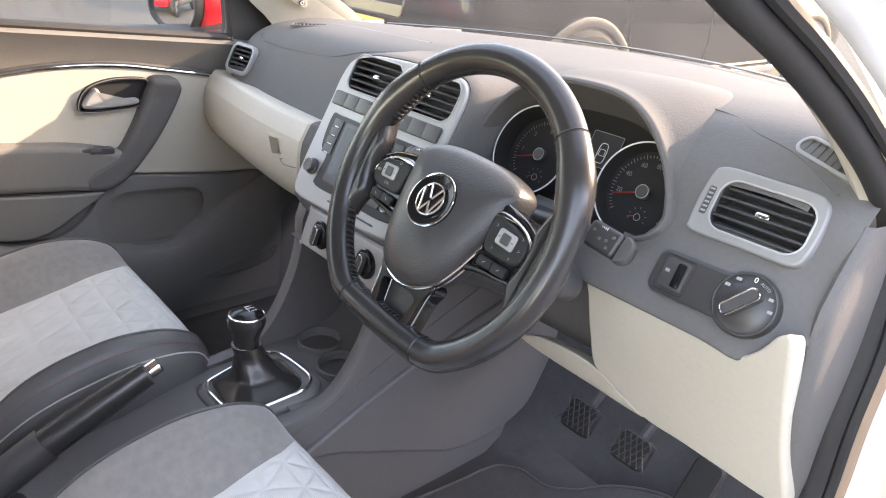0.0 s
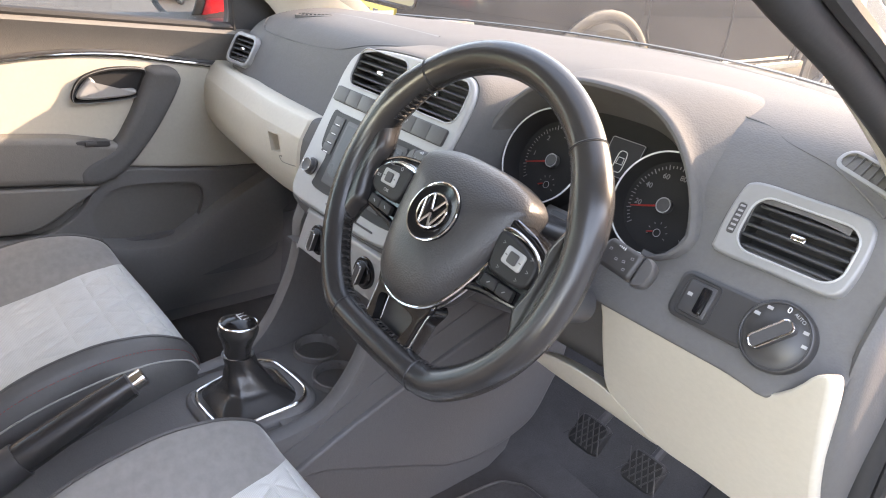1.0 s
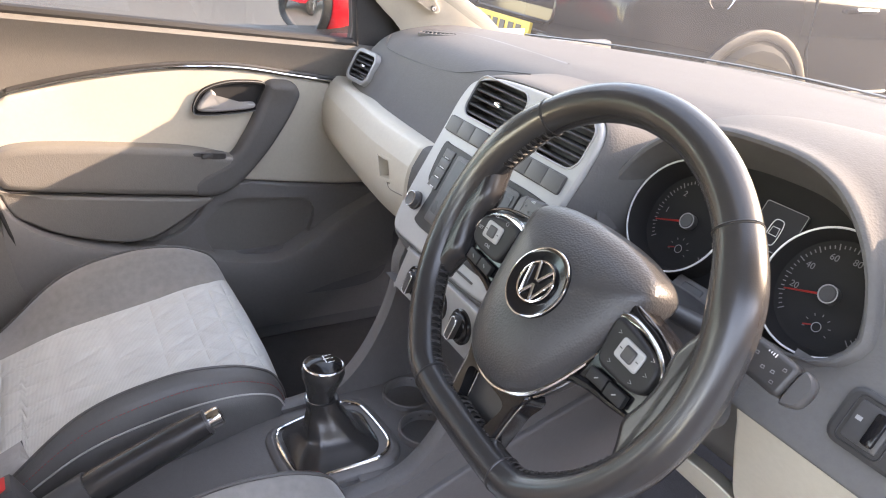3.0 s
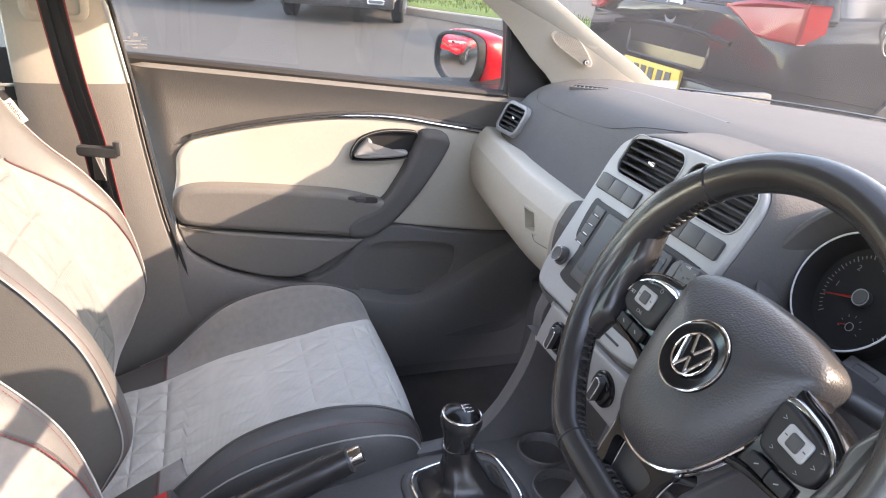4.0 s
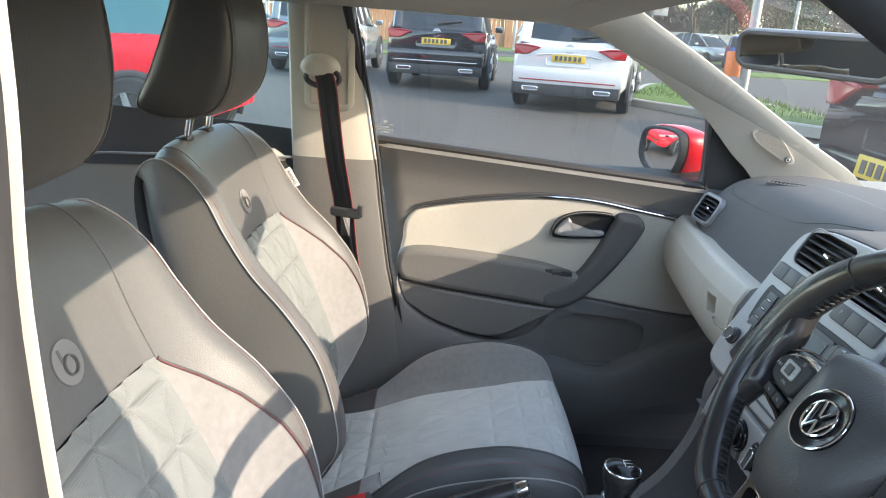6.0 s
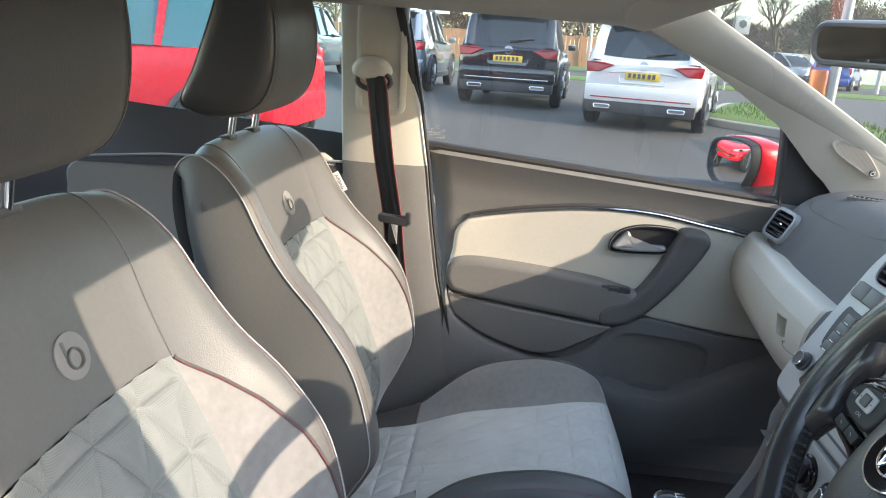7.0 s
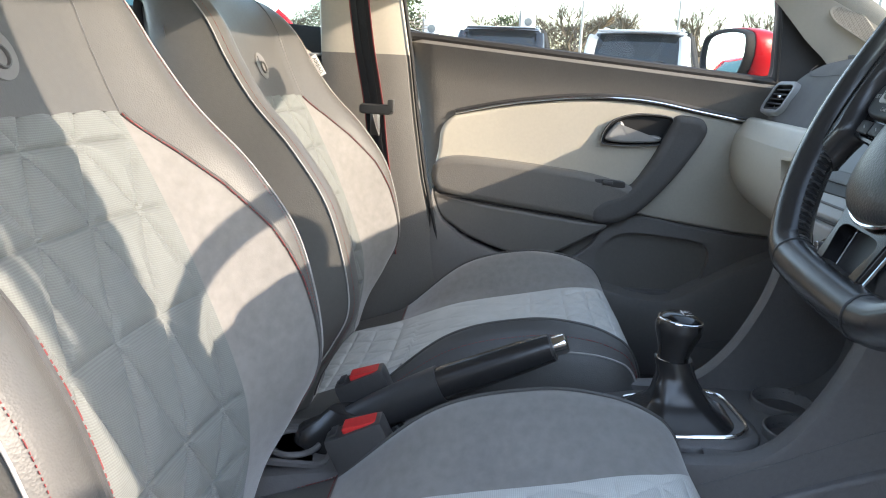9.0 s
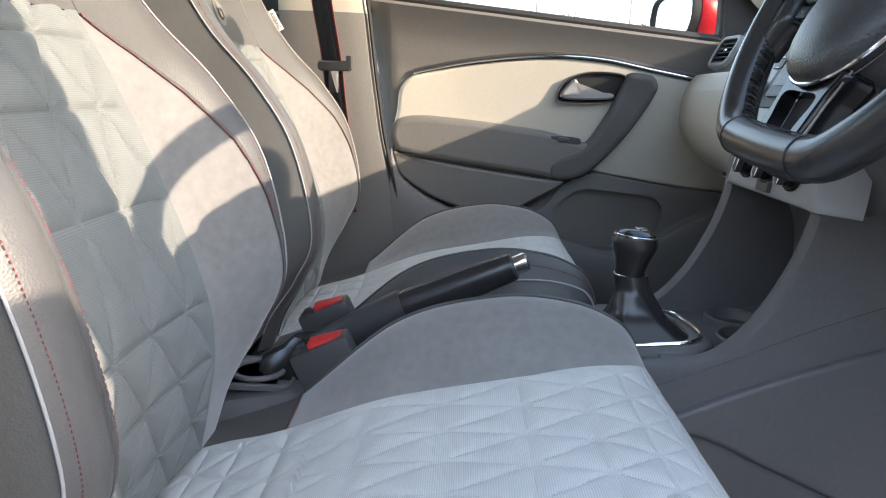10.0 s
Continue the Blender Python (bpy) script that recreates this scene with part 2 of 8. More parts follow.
M_TAIL = plain("tail_lamp_red", (0.32, 0.006, 0.009), 0.18, coat=0.3)
M_LAMP = plain("clear_lamp", (0.6, 0.62, 0.64), 0.08, metal=0.6, coat=0.6)
M_PLATE = mat("yellow_plate", (0.6, 0.4, 0.04), 0.4, var=0.03, bump=0)
M_TYRE = mat("tyre", (0.018, 0.018, 0.018), 0.8, var=0.15, bump=0.2, bscale=80)
M_RIM = mat("alloy", (0.4, 0.4, 0.41), 0.3, metal=0.8, var=0.05, bump=0)
M_GLASS = glass("clear_glass", (0.54, 0.56, 0.545), dust=0.012)
M_WINDSCREEN = glass("dusty_windscreen", (0.52, 0.55, 0.54), dust=0.013, gloss=0.45)
M_TINT = glass("tinted_glass", (0.5, 0.62, 0.62), dust=0.02)
M_MIRROR = plain("mirror_silver", (0.9, 0.92, 0.92), 0.02, metal=1.0)
M_PAPER = mat("paper", (0.8, 0.8, 0.78), 0.8, var=0.04, bump=0)
M_ASPHALT = mat("asphalt", (0.072, 0.065, 0.056), 0.9, var=0.3, vscale=0.35, fine=60, bump=0.6, bscale=90, dist=0.01)
M_GRASS = mat("grass_turf", (0.1, 0.16, 0.03), 0.9, var=0.35, vscale=1.5, fine=25, bump=0.8, bscale=60, dist=0.03)
M_KERB = mat("kerb_concrete", (0.34, 0.32, 0.28), 0.85, var=0.15, vscale=2, fine=40, bump=0.4, bscale=60, dist=0.004)
M_FENCE = mat("fence_wood", (0.28, 0.15, 0.085), 0.8, var=0.25, vscale=3, fine=40, bump=0.3, bscale=60, dist=0.004)
M_BARK = mat("bark", (0.11, 0.085, 0.06), 0.9, var=0.3, vscale=4, fine=40, bump=0.6, bscale=30, dist=0.01)
M_TWIG = mat("twigs", (0.14, 0.105, 0.07), 0.9, var=0.25, vscale=1, fine=10, bump=0)
M_LEAF = mat("evergreen_leaf", (0.05, 0.075, 0.025), 0.7, var=0.4, vscale=0.6, fine=5, bump=0)
M_ORANGE = mat("orange_sign", (0.65, 0.16, 0.03), 0.5, var=0.08, bump=0)
M_STEEL = mat("grey_steel", (0.3, 0.31, 0.32), 0.45, metal=0.6, var=0.1, bump=0.05)
M_BANNER = mat("pale_banner", (0.62, 0.66, 0.72), 0.7, var=0.08, bump=0)
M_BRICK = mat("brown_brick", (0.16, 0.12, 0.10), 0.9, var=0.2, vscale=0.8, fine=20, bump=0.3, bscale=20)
M_WALL = mat("pale_wall", (0.5, 0.49, 0.46), 0.85, var=0.1, vscale=0.6, fine=8, bump=0.1, bscale=10)


# ---- mesh tools ----
def cr(pts, n, closed=False):
    """A smooth curve through control points, as n points."""
    P = np.array(pts, float)
    k = len(P)
    m = k if closed else k - 1
    out = []
    for i in range(n):
        t = i / n * m if closed else i / (n - 1) * m
        j = min(int(t), m - 1)
        f = t - j
        if closed:
            a, b, c, d = P[(j - 1) % k], P[j % k], P[(j + 1) % k], P[(j + 2) % k]
        else:
            b, c = P[j], P[j + 1]
            a = P[j - 1] if j > 0 else 2 * b - c
            d = P[j + 2] if j + 2 < k else 2 * c - b
        out.append(0.5 * (2 * b + (c - a) * f + (2 * a - 5 * b + 4 * c - d) * f * f + (3 * b - a - 3 * c + d) * f ** 3))
    return np.array(out)


def ease(xs, ys, x):
    """Smooth value between given stations."""
    x = min(max(x, xs[0]), xs[-1])
    return float(np.interp(x, xs, ys))


def sheet(rows, cu=False, cv=False):
    bm = bmesh.new()
    g = [[bm.verts.new(p) for p in r] for r in rows]
    nu, nv = len(g), len(g[0])
    for i in range(nu if cu else nu - 1):
        for j in range(nv if cv else nv - 1):
            f = (g[i][j], g[(i + 1) % nu][j], g[(i + 1) % nu][(j + 1) % nv], g[i][(j + 1) % nv])
            if len(set(f)) == 4:
                bm.faces.new(f)
    return bm


def cap(bm, verts):
    try:
        bm.faces.new(verts)
    except ValueError:
        pass


def loft(rings, caps=True):
    """Closed rings joined to a solid, its ends capped."""
    bm = sheet(rings, cv=True)
    if caps:
        n = len(rings[0])
        bm.verts.ensure_lookup_table()
        cap(bm, bm.verts[:n][::-1])
        cap(bm, bm.verts[-n:])
    bmesh.ops.recalc_face_normals(bm, faces=bm.faces)
    return bm


def tube(pts, r, seg=8, closed=False, caps=True, flat=1.0, up=None):
    pts = [Vector(p) for p in pts]
    n = len(pts)
    rings = []
    nrm = None
    for i, p in enumerate(pts):
        a = pts[(i - 1) % n] if closed or i > 0 else p
        b = pts[(i + 1) % n] if closed or i < n - 1 else p
        t = (b - a).normalized()
        if nrm is None:
            ref = Vector(up) if up else (Vector((0, 0, 1)) if abs(t.z) < 0.9 else Vector((1, 0, 0)))
            nrm = (ref - t * ref.dot(t)).normalized()
        else:
            nrm = (nrm - t * nrm.dot(t)).normalized()
        bi = t.cross(nrm)
        rr = r[i] if isinstance(r, (list, tuple, np.ndarray)) else r
        rings.append([p + nrm * (math.cos(2 * math.pi * k / seg) * rr * flat) + bi * (math.sin(2 * math.pi * k / seg) * rr) for k in range(seg)])
    bm = sheet(rings, cu=closed, cv=True)
    if caps and not closed:
        bm.verts.ensure_lookup_table()
        cap(bm, bm.verts[:seg][::-1])
        cap(bm, bm.verts[-seg:])
    bmesh.ops.recalc_face_normals(bm, faces=bm.faces)
    return bm


def rbox(size, bev=0.004, m=None, seg=2):
    bm = bmesh.new()
    bmesh.ops.create_cube(bm, size=1.0, matrix=Matrix.Diagonal((*size, 1)))
    if bev > 0:
        bmesh.ops.bevel(bm, geom=bm.edges[:], offset=bev, segments=seg, profile=0.6, affect="EDGES")
    if m is not None:
        bmesh.ops.transform(bm, matrix=m, verts=bm.verts)
    return bm


def lathe(profile, seg=32, m=None):
    """Turns (radius, height) pairs about z."""
    rows = [[(r * math.cos(2 * math.pi * k / seg), r * math.sin(2 * math.pi * k / seg), h) for k in range(seg)] for r, h in profile]
    bm = sheet(rows, cv=True)
    bm.verts.ensure_lookup_table()
    cap(bm, bm.verts[:seg][::-1])
    cap(bm, bm.verts[-seg:])
    bmesh.ops.recalc_face_normals(bm, faces=bm.faces)
    if m is not None:
        bmesh.ops.transform(bm, matrix=m, verts=bm.verts)
    return bm


def inset(P, d):
    """A closed outline moved inwards by d."""
    n = len(P)
    area = sum(P[i][0] * P[(i + 1) % n][1] - P[(i + 1) % n][0] * P[i][1] for i in range(n))
    s = 1 if area > 0 else -1
    Q = []
    for i in range(n):
        e = P[(i + 1) % n] - P[i - 1]
        nn = np.array((-e[1], e[0])) * s
        Q.append(P[i] + nn / (np.linalg.norm(nn) + 1e-9) * d)
    return np.array(Q)


def plate(outline, rings, place, n=0, closed_back=True, holes=(), deep=0.03):
    """A plate with rounded rim over a closed outline. rings: (inset, height[, shrink]), from the back to the face. place: (a, b, h) to a point."""
    P = cr(outline, n, True) if n else np.array(outline, float)
    rings = [tuple(r) + (1.0,) * (3 - len(r)) for r in rings]
    rings.append((rings[-1][0] + 0.0006, rings[-1][1], rings[-1][2]))
    mid = P.mean(axis=0)
    rows = [[place(q[0], q[1], h) for q in mid + (inset(P, d) - mid) * k] for d, h, k in rings]
    bm = sheet(rows, cv=True)
    k = len(P)
    bm.verts.ensure_lookup_table()
    ends = [bm.verts[-k:]]
    if closed_back:
        ends.append(bm.verts[:k][::-1])
    made = []
    if holes:
        edges = []
        top = ends.pop(0)
        for a, b in zip(top, list(top[1:]) + [top[0]]):
            edges.append(bm.edges.get((a, b)) or bm.edges.new((a, b)))
        hf = rings[-1][1]
        for ho in holes:
            up = [bm.verts.new(place(a, b, hf)) for a, b in ho]
            lo = [bm.verts.new(place(a, b, hf - deep)) for a, b in ho]
            for i in range(len(up)):
                j = (i + 1) % len(up)
                bm.faces.new((up[i], up[j], lo[j], lo[i]))
                edges.append(bm.edges.get((up[i], up[j])))
        bmesh.ops.triangle_fill(bm, use_beauty=True, use_dissolve=False, edges=edges)
    for e in ends:
        try:
            made.append(bm.faces.new(e))
            made[-1].normal_update()
        except ValueError:
            pass
    bmesh.ops.triangulate(bm, faces=made)
    bmesh.ops.recalc_face_normals(bm, faces=bm.faces)
    return bm


def join(*bms):
    out = bms[0]
    for b in bms[1:]:
        me = bpy.data.meshes.new("join")
        b.to_mesh(me)
        b.free()
        out.from_mesh(me)
        bpy.data.meshes.remove(me)
    return out


def moved(bm, m):
    bmesh.ops.transform(bm, matrix=m, verts=bm.verts)
    return bm


def finish(name, bm, material, angle=40):
    me = bpy.data.meshes.new(name)
    bm.to_mesh(me)
    bm.free()
    me.materials.append(material)
    me.polygons.foreach_set("use_smooth", [True] * len(me.polygons))
    me.set_sharp_from_angle(angle=radians(angle))
    return me


def thing(name, at, label, category, group="", kind=""):
    ob = new(name)
    ob.empty_display_size = 0.05
    ob.matrix_basis = Matrix.Translation(at)
    return tagged(ob, label, category, group, kind)


def under(ob, parent):
    ob.parent = parent
    top = parent
    m = parent.matrix_basis.copy()
    while top.parent:
        m = top.parent.matrix_basis @ top.matrix_parent_inverse @ m
        top = top.parent
    ob.matrix_parent_inverse = m.inverted()
    return ob


def part(name, bm, material, parent, label="", angle=40):
    """One mesh under a thing or part; its points are in world places."""
    ob = new(name, finish(name, bm, material, angle))
    under(ob, parent)
    return tagged(ob, label)


def solo(name, bm, material, label, category, kind="structure", angle=40, solid=0.0):
    ob = new(name, finish(name, bm, material, angle))
    if solid:
        md = ob.modifiers.new("thickness", "SOLIDIFY")
        md.thickness = solid
        md.offset = 0
    return tagged(ob, label, category, "", kind)


def letters(body, size, m, material, parent, name="lettering", depth=0.0002):
    cu = bpy.data.curves.new(name, "FONT")
    cu.body = body
    cu.size = size
    cu.extrude = depth
    cu.align_x = "CENTER"
    cu.align_y = "CENTER"
    cu.materials.append(material)
    tmp = bpy.data.objects.new(name, cu)
    me = bpy.data.meshes.new_from_object(tmp)
    bpy.data.objects.remove(tmp)
    ob = new(name, me)
    me.transform(m)
    under(ob, parent)
    return ob


def axes(o, x, y):
    """A frame at o whose x and y run along those ways."""
    x = Vector(x).normalized()
    z = x.cross(Vector(y)).normalized()
    y = z.cross(x)
    m = Matrix((x, y, z)).transposed().to_4x4()
    m.translation = o
    return m


def ring_pts(m, r, n=40, ry=None):
    ry = r if ry is None else ry
    return [m @ Vector((r * math.cos(2 * math.pi * k / n), ry * math.sin(2 * math.pi * k / n), 0)) for k in range(n)]


def rrect(w, h, r, n=5):
    """Outline of a rounded rectangle about the origin."""
    out = []
    for cx, cy, a0 in ((w / 2 - r, h / 2 - r, 0), (-w / 2 + r, h / 2 - r, 90), (-w / 2 + r, -h / 2 + r, 180), (w / 2 - r, -h / 2 + r, 270)):
        for k in range(n):
            a = radians(a0 + 90 * k / (n - 1))
            out.append((cx + r * math.cos(a), cy + r * math.sin(a)))
    return out


def on(m):
    """place() on the frame m."""
    return lambda a, b, h: m @ Vector((a, b, h))


# ---- cabin shell ----
def shell():
    # floor pan and carpet
    rows = []
    for y in np.linspace(-1.7, 0.95, 24):
        rise = max(0.0, (y - 0.5)) * 0.9
        rows.append([(x, y, 0.275 + rise + 0.012 * noise.noise((x * 3, y * 3, 0))) for x in np.linspace(-0.72, 0.72, 20)])
    solo("floor", sheet(rows), M_CARPET, "dark grey carpet over the car floor", "floor", solid=0.01)
    # bulkhead behind the dashboard
    solo("wall_front", rbox((1.36, 0.03, 0.56), 0.004, pose(0, 0.93, 0.64)), M_DASH_LOW, "dark bulkhead behind the dashboard", "wall")
    # rear wall and parcel shelf close the cabin
    solo("wall_rear", rbox((1.36, 0.04, 0.8), 0.01, pose(0, -1.72, 0.68)), M_DASH_LOW, "dark rear wall of the cabin", "wall")
    # right side behind the front door
    solo("wall_right_rear", rbox((0.05, 1.0, 0.78), 0.01, pose(0.70, -1.2, 0.66)), M_DOOR, "grey trim of the rear side wall", "wall")
    # sill and outer skin on the driver's side
    solo("sill", rbox((0.12, 1.9, 0.14), 0.03, pose(0.74, -0.35, 0.30)), M_WHITEPAINT, "white painted door sill", "sill")
    solo("wall_left_low", rbox((0.03, 1.6, 0.3), 0.01, pose(-0.70, 0.1, 0.36)), M_DASH_LOW, "dark sill trim along the passenger footwell", "wall")
    solo("wall_left_front", rbox((0.03, 0.6, 0.7), 0.01, pose(-0.705, 0.65, 0.62)), M_DASH_LOW, "dark side wall of the passenger footwell", "wall")
    # ceiling
    rows = []
    for y in np.linspace(-0.08, -1.75, 16):
        rows.append([(x, y, 1.36 - 0.05 * (x / 0.6) ** 4 - 0.02 * ((y + 0.8) / 0.9) ** 2) for x in np.linspace(-0.60, 0.60, 16)])
    solo("ceiling", sheet(rows), M_HEADLINER, "pale grey cloth headliner", "ceiling", solid=0.012)
    rows = []
    for y in np.linspace(-0.06, -1.8, 16):
        rows.append([(x, y, 1.42 - 0.06 * (x / 0.62) ** 4 - 0.03 * ((y + 0.8) / 0.9) ** 2) for x in np.linspace(-0.66, 0.66, 16)])
    solo("roof", sheet(rows), M_WHITEPAINT, "white painted car roof", "roof", solid=0.01)
    # header over the windscreen
    rows = []
    for x in np.linspace(-0.60, 0.54, 30):
        c, q = (x / 0.63) ** 2, (x / 0.6) ** 4
        rows.append([(x, y - 0.08 * c * k, z - 0.05 * (c if k else q)) for y, z, k in ((-0.13, 1.358, 0), (-0.10, 1.352, 1), (-0.06, 1.338, 1), (-0.022, 1.331, 1), (-0.012, 1.334, 1), (-0.012, 1.344, 1), (-0.05, 1.395, 1), (-0.08, 1.424, 0))])
    solo("trim_header", sheet(rows), M_HEADLINER, "pale header trim over the windscreen", "trim", angle=60)


def pillar_a(side):
    """Windscreen pillar trim: s is -1 for the passenger side, 1 for the driver side."""
    s = side
    if s < 0:
        front = cr([(-0.57, -0.04, 1.365), (-0.595, 0.042, 1.315), (-0.60, 0.17, 1.24), (-0.60, 0.306, 1.156), (-0.60, 0.419, 1.085), (-0.60, 0.521, 1.026), (-0.60, 0.57, 0.98)], 24)
        rear = cr([(-0.62, -0.29, 1.345), (-0.645, -0.16, 1.318), (-0.655, -0.05, 1.278), (-0.66, 0.078, 1.208), (-0.66, 0.195, 1.130), (-0.66, 0.238, 1.090), (-0.66, 0.280, 1.045), (-0.66, 0.332, 0.995), (-0.66, 0.345, 0.93)], 24)
    else:
        front = cr([(0.525, -0.10, 1.33), (0.549, -0.01, 1.265), (0.572, 0.10, 1.20), (0.595, 0.21, 1.13), (0.615, 0.315, 1.058), (0.62, 0.42, 0.98), (0.62, 0.46, 0.95)], 24)
        rear = cr([(0.59, -0.22, 1.32), (0.62, -0.10, 1.235), (0.64, 0.0, 1.175), (0.648, 0.12, 1.115), (0.66, 0.22, 1.045), (0.675, 0.27, 0.985), (0.68, 0.29, 0.94)], 24)
    rows = []
    for f, r in zip(front, rear):
        f, r = Vector(f), Vector(r)
        row = []
        for k in range(11):
            t = k / 10
            p = f.lerp(r, t)
            bulge = math.sin(math.pi * t) ** 0.7 * 0.013
            p.x -= s * bulge
            p.z += bulge * 0.3
            row.append(p)
        row.append(r + Vector((s * 0.03, 0.01, 0.01)))
        row.insert(0, f + Vector((s * 0.025, 0.006, 0.004)))
        rows.append(row)
    bm = sheet(rows)
    return bm


def build_pillars():
    a = thing("windscreen_pillar", (-0.62, 0.3, 1.0), "pale beige windscreen pillar trim with a tweeter grille", "pillar trim")
    part("trim", pillar_a(-1), M_PILLAR, a)
    # tweeter: rim, mesh and badge
    n = axes((-0.612, 0.349, 1.077), (0.14, 0.90, -0.41), (0.20, 0.36, 0.91))
    out = [(-0.054, 0.000), (-0.050, 0.011), (-0.032, 0.020), (-0.012, 0.021), (0.012, 0.013), (0.036, 0.0005), (0.052, -0.010), (0.052, -0.019), (0.036, -0.0215), (0.008, -0.018), (-0.018, -0.015), (-0.040, -0.010)]
    part("tweeter_rim", plate(out, [(-0.001, -0.02), (-0.001, 0.0004), (0.0006, 0.0011), (0.0016, 0.0009), (0.003, 0.0008)], on(n), 60), M_PILLAR, a)
    holes = bmesh.new()
    edge = cr(out, 60, True)
    for i in range(-22, 23):
        for j in range(-9, 10):
            u, v = (i + 0.5 * (j % 2)) * 0.0024, j * 0.0022
            ins = False
            for k in range(60):
                p, q = edge[k] * 0.92, edge[k - 1] * 0.92
                if (p[1] > v) != (q[1] > v) and u < (q[0] - p[0]) * (v - p[1]) / (q[1] - p[1]) + p[0]:
                    ins = not ins
            if ins:
                bmesh.ops.create_circle(holes, cap_ends=True, radius=0.00085, segments=5, matrix=n @ Matrix.Translation((u, v, 0.0014)))
    part("tweeter_mesh", holes, M_DOOR, a, "fine round perforations")
    part("tweeter_badge", lathe([(0.0062, 0), (0.0062, 0.003), (0.005, 0.004)], 16, n @ Matrix.Translation((0.040, -0.0135, 0.001))), M_BLACK, a)
    part("badge_ring", tube(ring_pts(n @ Matrix.Translation((0.040, -0.0135, 0.0052)), 0.0034, 16), 0.0007, 5, True), M_WHITE_MARK, a)
    b = thing("windscreen_pillar", (0.62, 0.2, 1.0), "pale beige windscreen pillar trim beside the open driver door", "pillar trim")
    part("trim", pillar_a(1), M_PILLAR, b)
    # sail panel at the mirror foot
    sail = [(0.246, 0.93), (0.238, 1.0), (0.228, 1.09), (0.222, 1.135), (0.26, 1.115), (0.33, 1.07), (0.40, 1.0), (0.40, 0.93)]
    c = thing("mirror_sail", (-0.69, 0.2, 0.95), "black triangular panel at the front corner of the window", "sail panel")
    part("panel", plate(sail, [(0, -0.02), (0, 0.004), (0.004, 0.008)], lambda y, z, h: Vector((-0.698 + h + 0.15 * max(0, z - 1.0), y, z)), 50), M_BLACK, c)


def build_bpillar():
    b = thing("door_pillar", (-0.66, -0.6, 0.4), "door pillar with cream upper and grey lower trim", "pillar trim")
    rz = [0.35, 0.516, 0.624, 0.742, 0.87, 0.985, 1.133, 1.294, 1.36]
    ry = [-0.37, -0.413, -0.440, -0.467, -0.487, -0.502, -0.528, -0.562, -0.575]

    def band(z0, z1, dx):
        rows = []
        for z in np.linspace(z0, z1, 14):
            r = ease(rz, ry, z)
            l = -0.69 - 0.03 * (z - 1.0)
            x0 = -0.648 + dx - 0.02 * max(0, z - 1.2) + 0.06 * max(0, z - 1.22)
            row = [(x0 - 0.05, r + 0.004, z), (x0 - 0.018, r + 0.002, z), (x0 - 0.004, r - 0.006, z)]
            for k in range(1, 9):
                y = r - 0.006 + (l - r + 0.012) * k / 9
                row.append((x0 + 0.006 * math.sin(math.pi * k / 9), y, z))
            row += [(x0 - 0.004, l + 0.006, z), (x0 - 0.02, l, z), (x0 - 0.05, l - 0.004, z)]
            rows.append(row)
        return sheet(rows)
    part("upper_trim", band(0.985, 1.36, 0.0), M_PILLAR, b, "cream upper trim")
    part("lower_trim", band(0.33, 0.987, 0.003), M_DOOR, b, "grey lower trim")
    # raised frame with the belt slot
    n = axes((-0.642, -0.605, 1.22), (0.0, 1.0, 0.0), (0.0, -0.2, 1.0))
    part("belt_panel", plate(rrect(0.105, 0.26, 0.02), [(0, -0.01), (0, 0.004), (0.004, 0.008), (0.012, 0.009), (0.016, 0.006)], on(n)), M_PILLAR, b)
    part("door_seal", tube([(-0.652, ease(rz, ry, z) + 0.006, z) for z in np.linspace(0.4, 1.36, 24)], 0.004, 8), M_RUBBER, b, "black rubber door seal")
    # belt
    s = thing("seat_belt", (-0.6, -0.58, 0.6), "black seat belt with red edges hanging at the door pillar", "seat belt")
    n = axes((-0.622, -0.622, 1.178), (0.15, 1.0, 0.0), (0.0, -0.15, 1.0))
    cap_rows = []
    for k in range(9):
        a = math.pi / 2 * k / 8
        cap_rows.append([n @ Vector((0.043 * math.cos(t) * (0.45 + 0.55 * math.cos(a)), (0.030 if math.sin(t) > 0 else 0.020) * math.sin(t) * (0.45 + 0.55 * math.cos(a)), -0.005 + 0.026 * math.sin(a))) for t in np.linspace(0, 2 * math.pi, 25)[:-1]])
    part("anchor_cover", loft(cap_rows), M_PILLAR, s, "cream rounded cover over the upper belt anchor")
    part("anchor_eye", tube(ring_pts(n @ Matrix.Translation((0.008, -0.018, 0.008)), 0.036, 28, 0.018), 0.006, 8, True), M_BLACK, s)
    path = cr([(-0.606, -0.612, 1.170), (-0.588, -0.602, 1.145), (-0.583, -0.594, 1.09), (-0.59, -0.583, 1.0), (-0.603, -0.565, 0.89), (-0.607, -0.555, 0.80), (-0.60, -0.54, 0.70), (-0.60, -0.53, 0.58)], 30)
    side = Vector((0.35, 0.94, 0.0)).normalized()
    nrm = Vector((0.94, -0.35, 0.1)).normalized()

    def strap(a, b, h):
        rows = []
        for p in path:
            p = Vector(p)
            rows.append([p + side * a, p + side * a + nrm * h, p + side * b + nrm * h, p + side * b])
        bm = sheet(rows, cv=True)
        bmesh.ops.recalc_face_normals(bm, faces=bm.faces)
        return bm
    part("webbing", strap(-0.0205, 0.0205, 0.0016), M_BELT, s)
    part("edge", strap(0.0205, 0.0232, 0.0018), M_REDTHREAD, s, "red woven edge")
    part("edge", strap(-0.0232, -0.0205, 0.0018), M_REDTHREAD, s, "red woven edge")
    for a in (-0.009, 0.009):
        part("rib", strap(a - 0.003, a + 0.003, 0.0026), M_BELT, s)
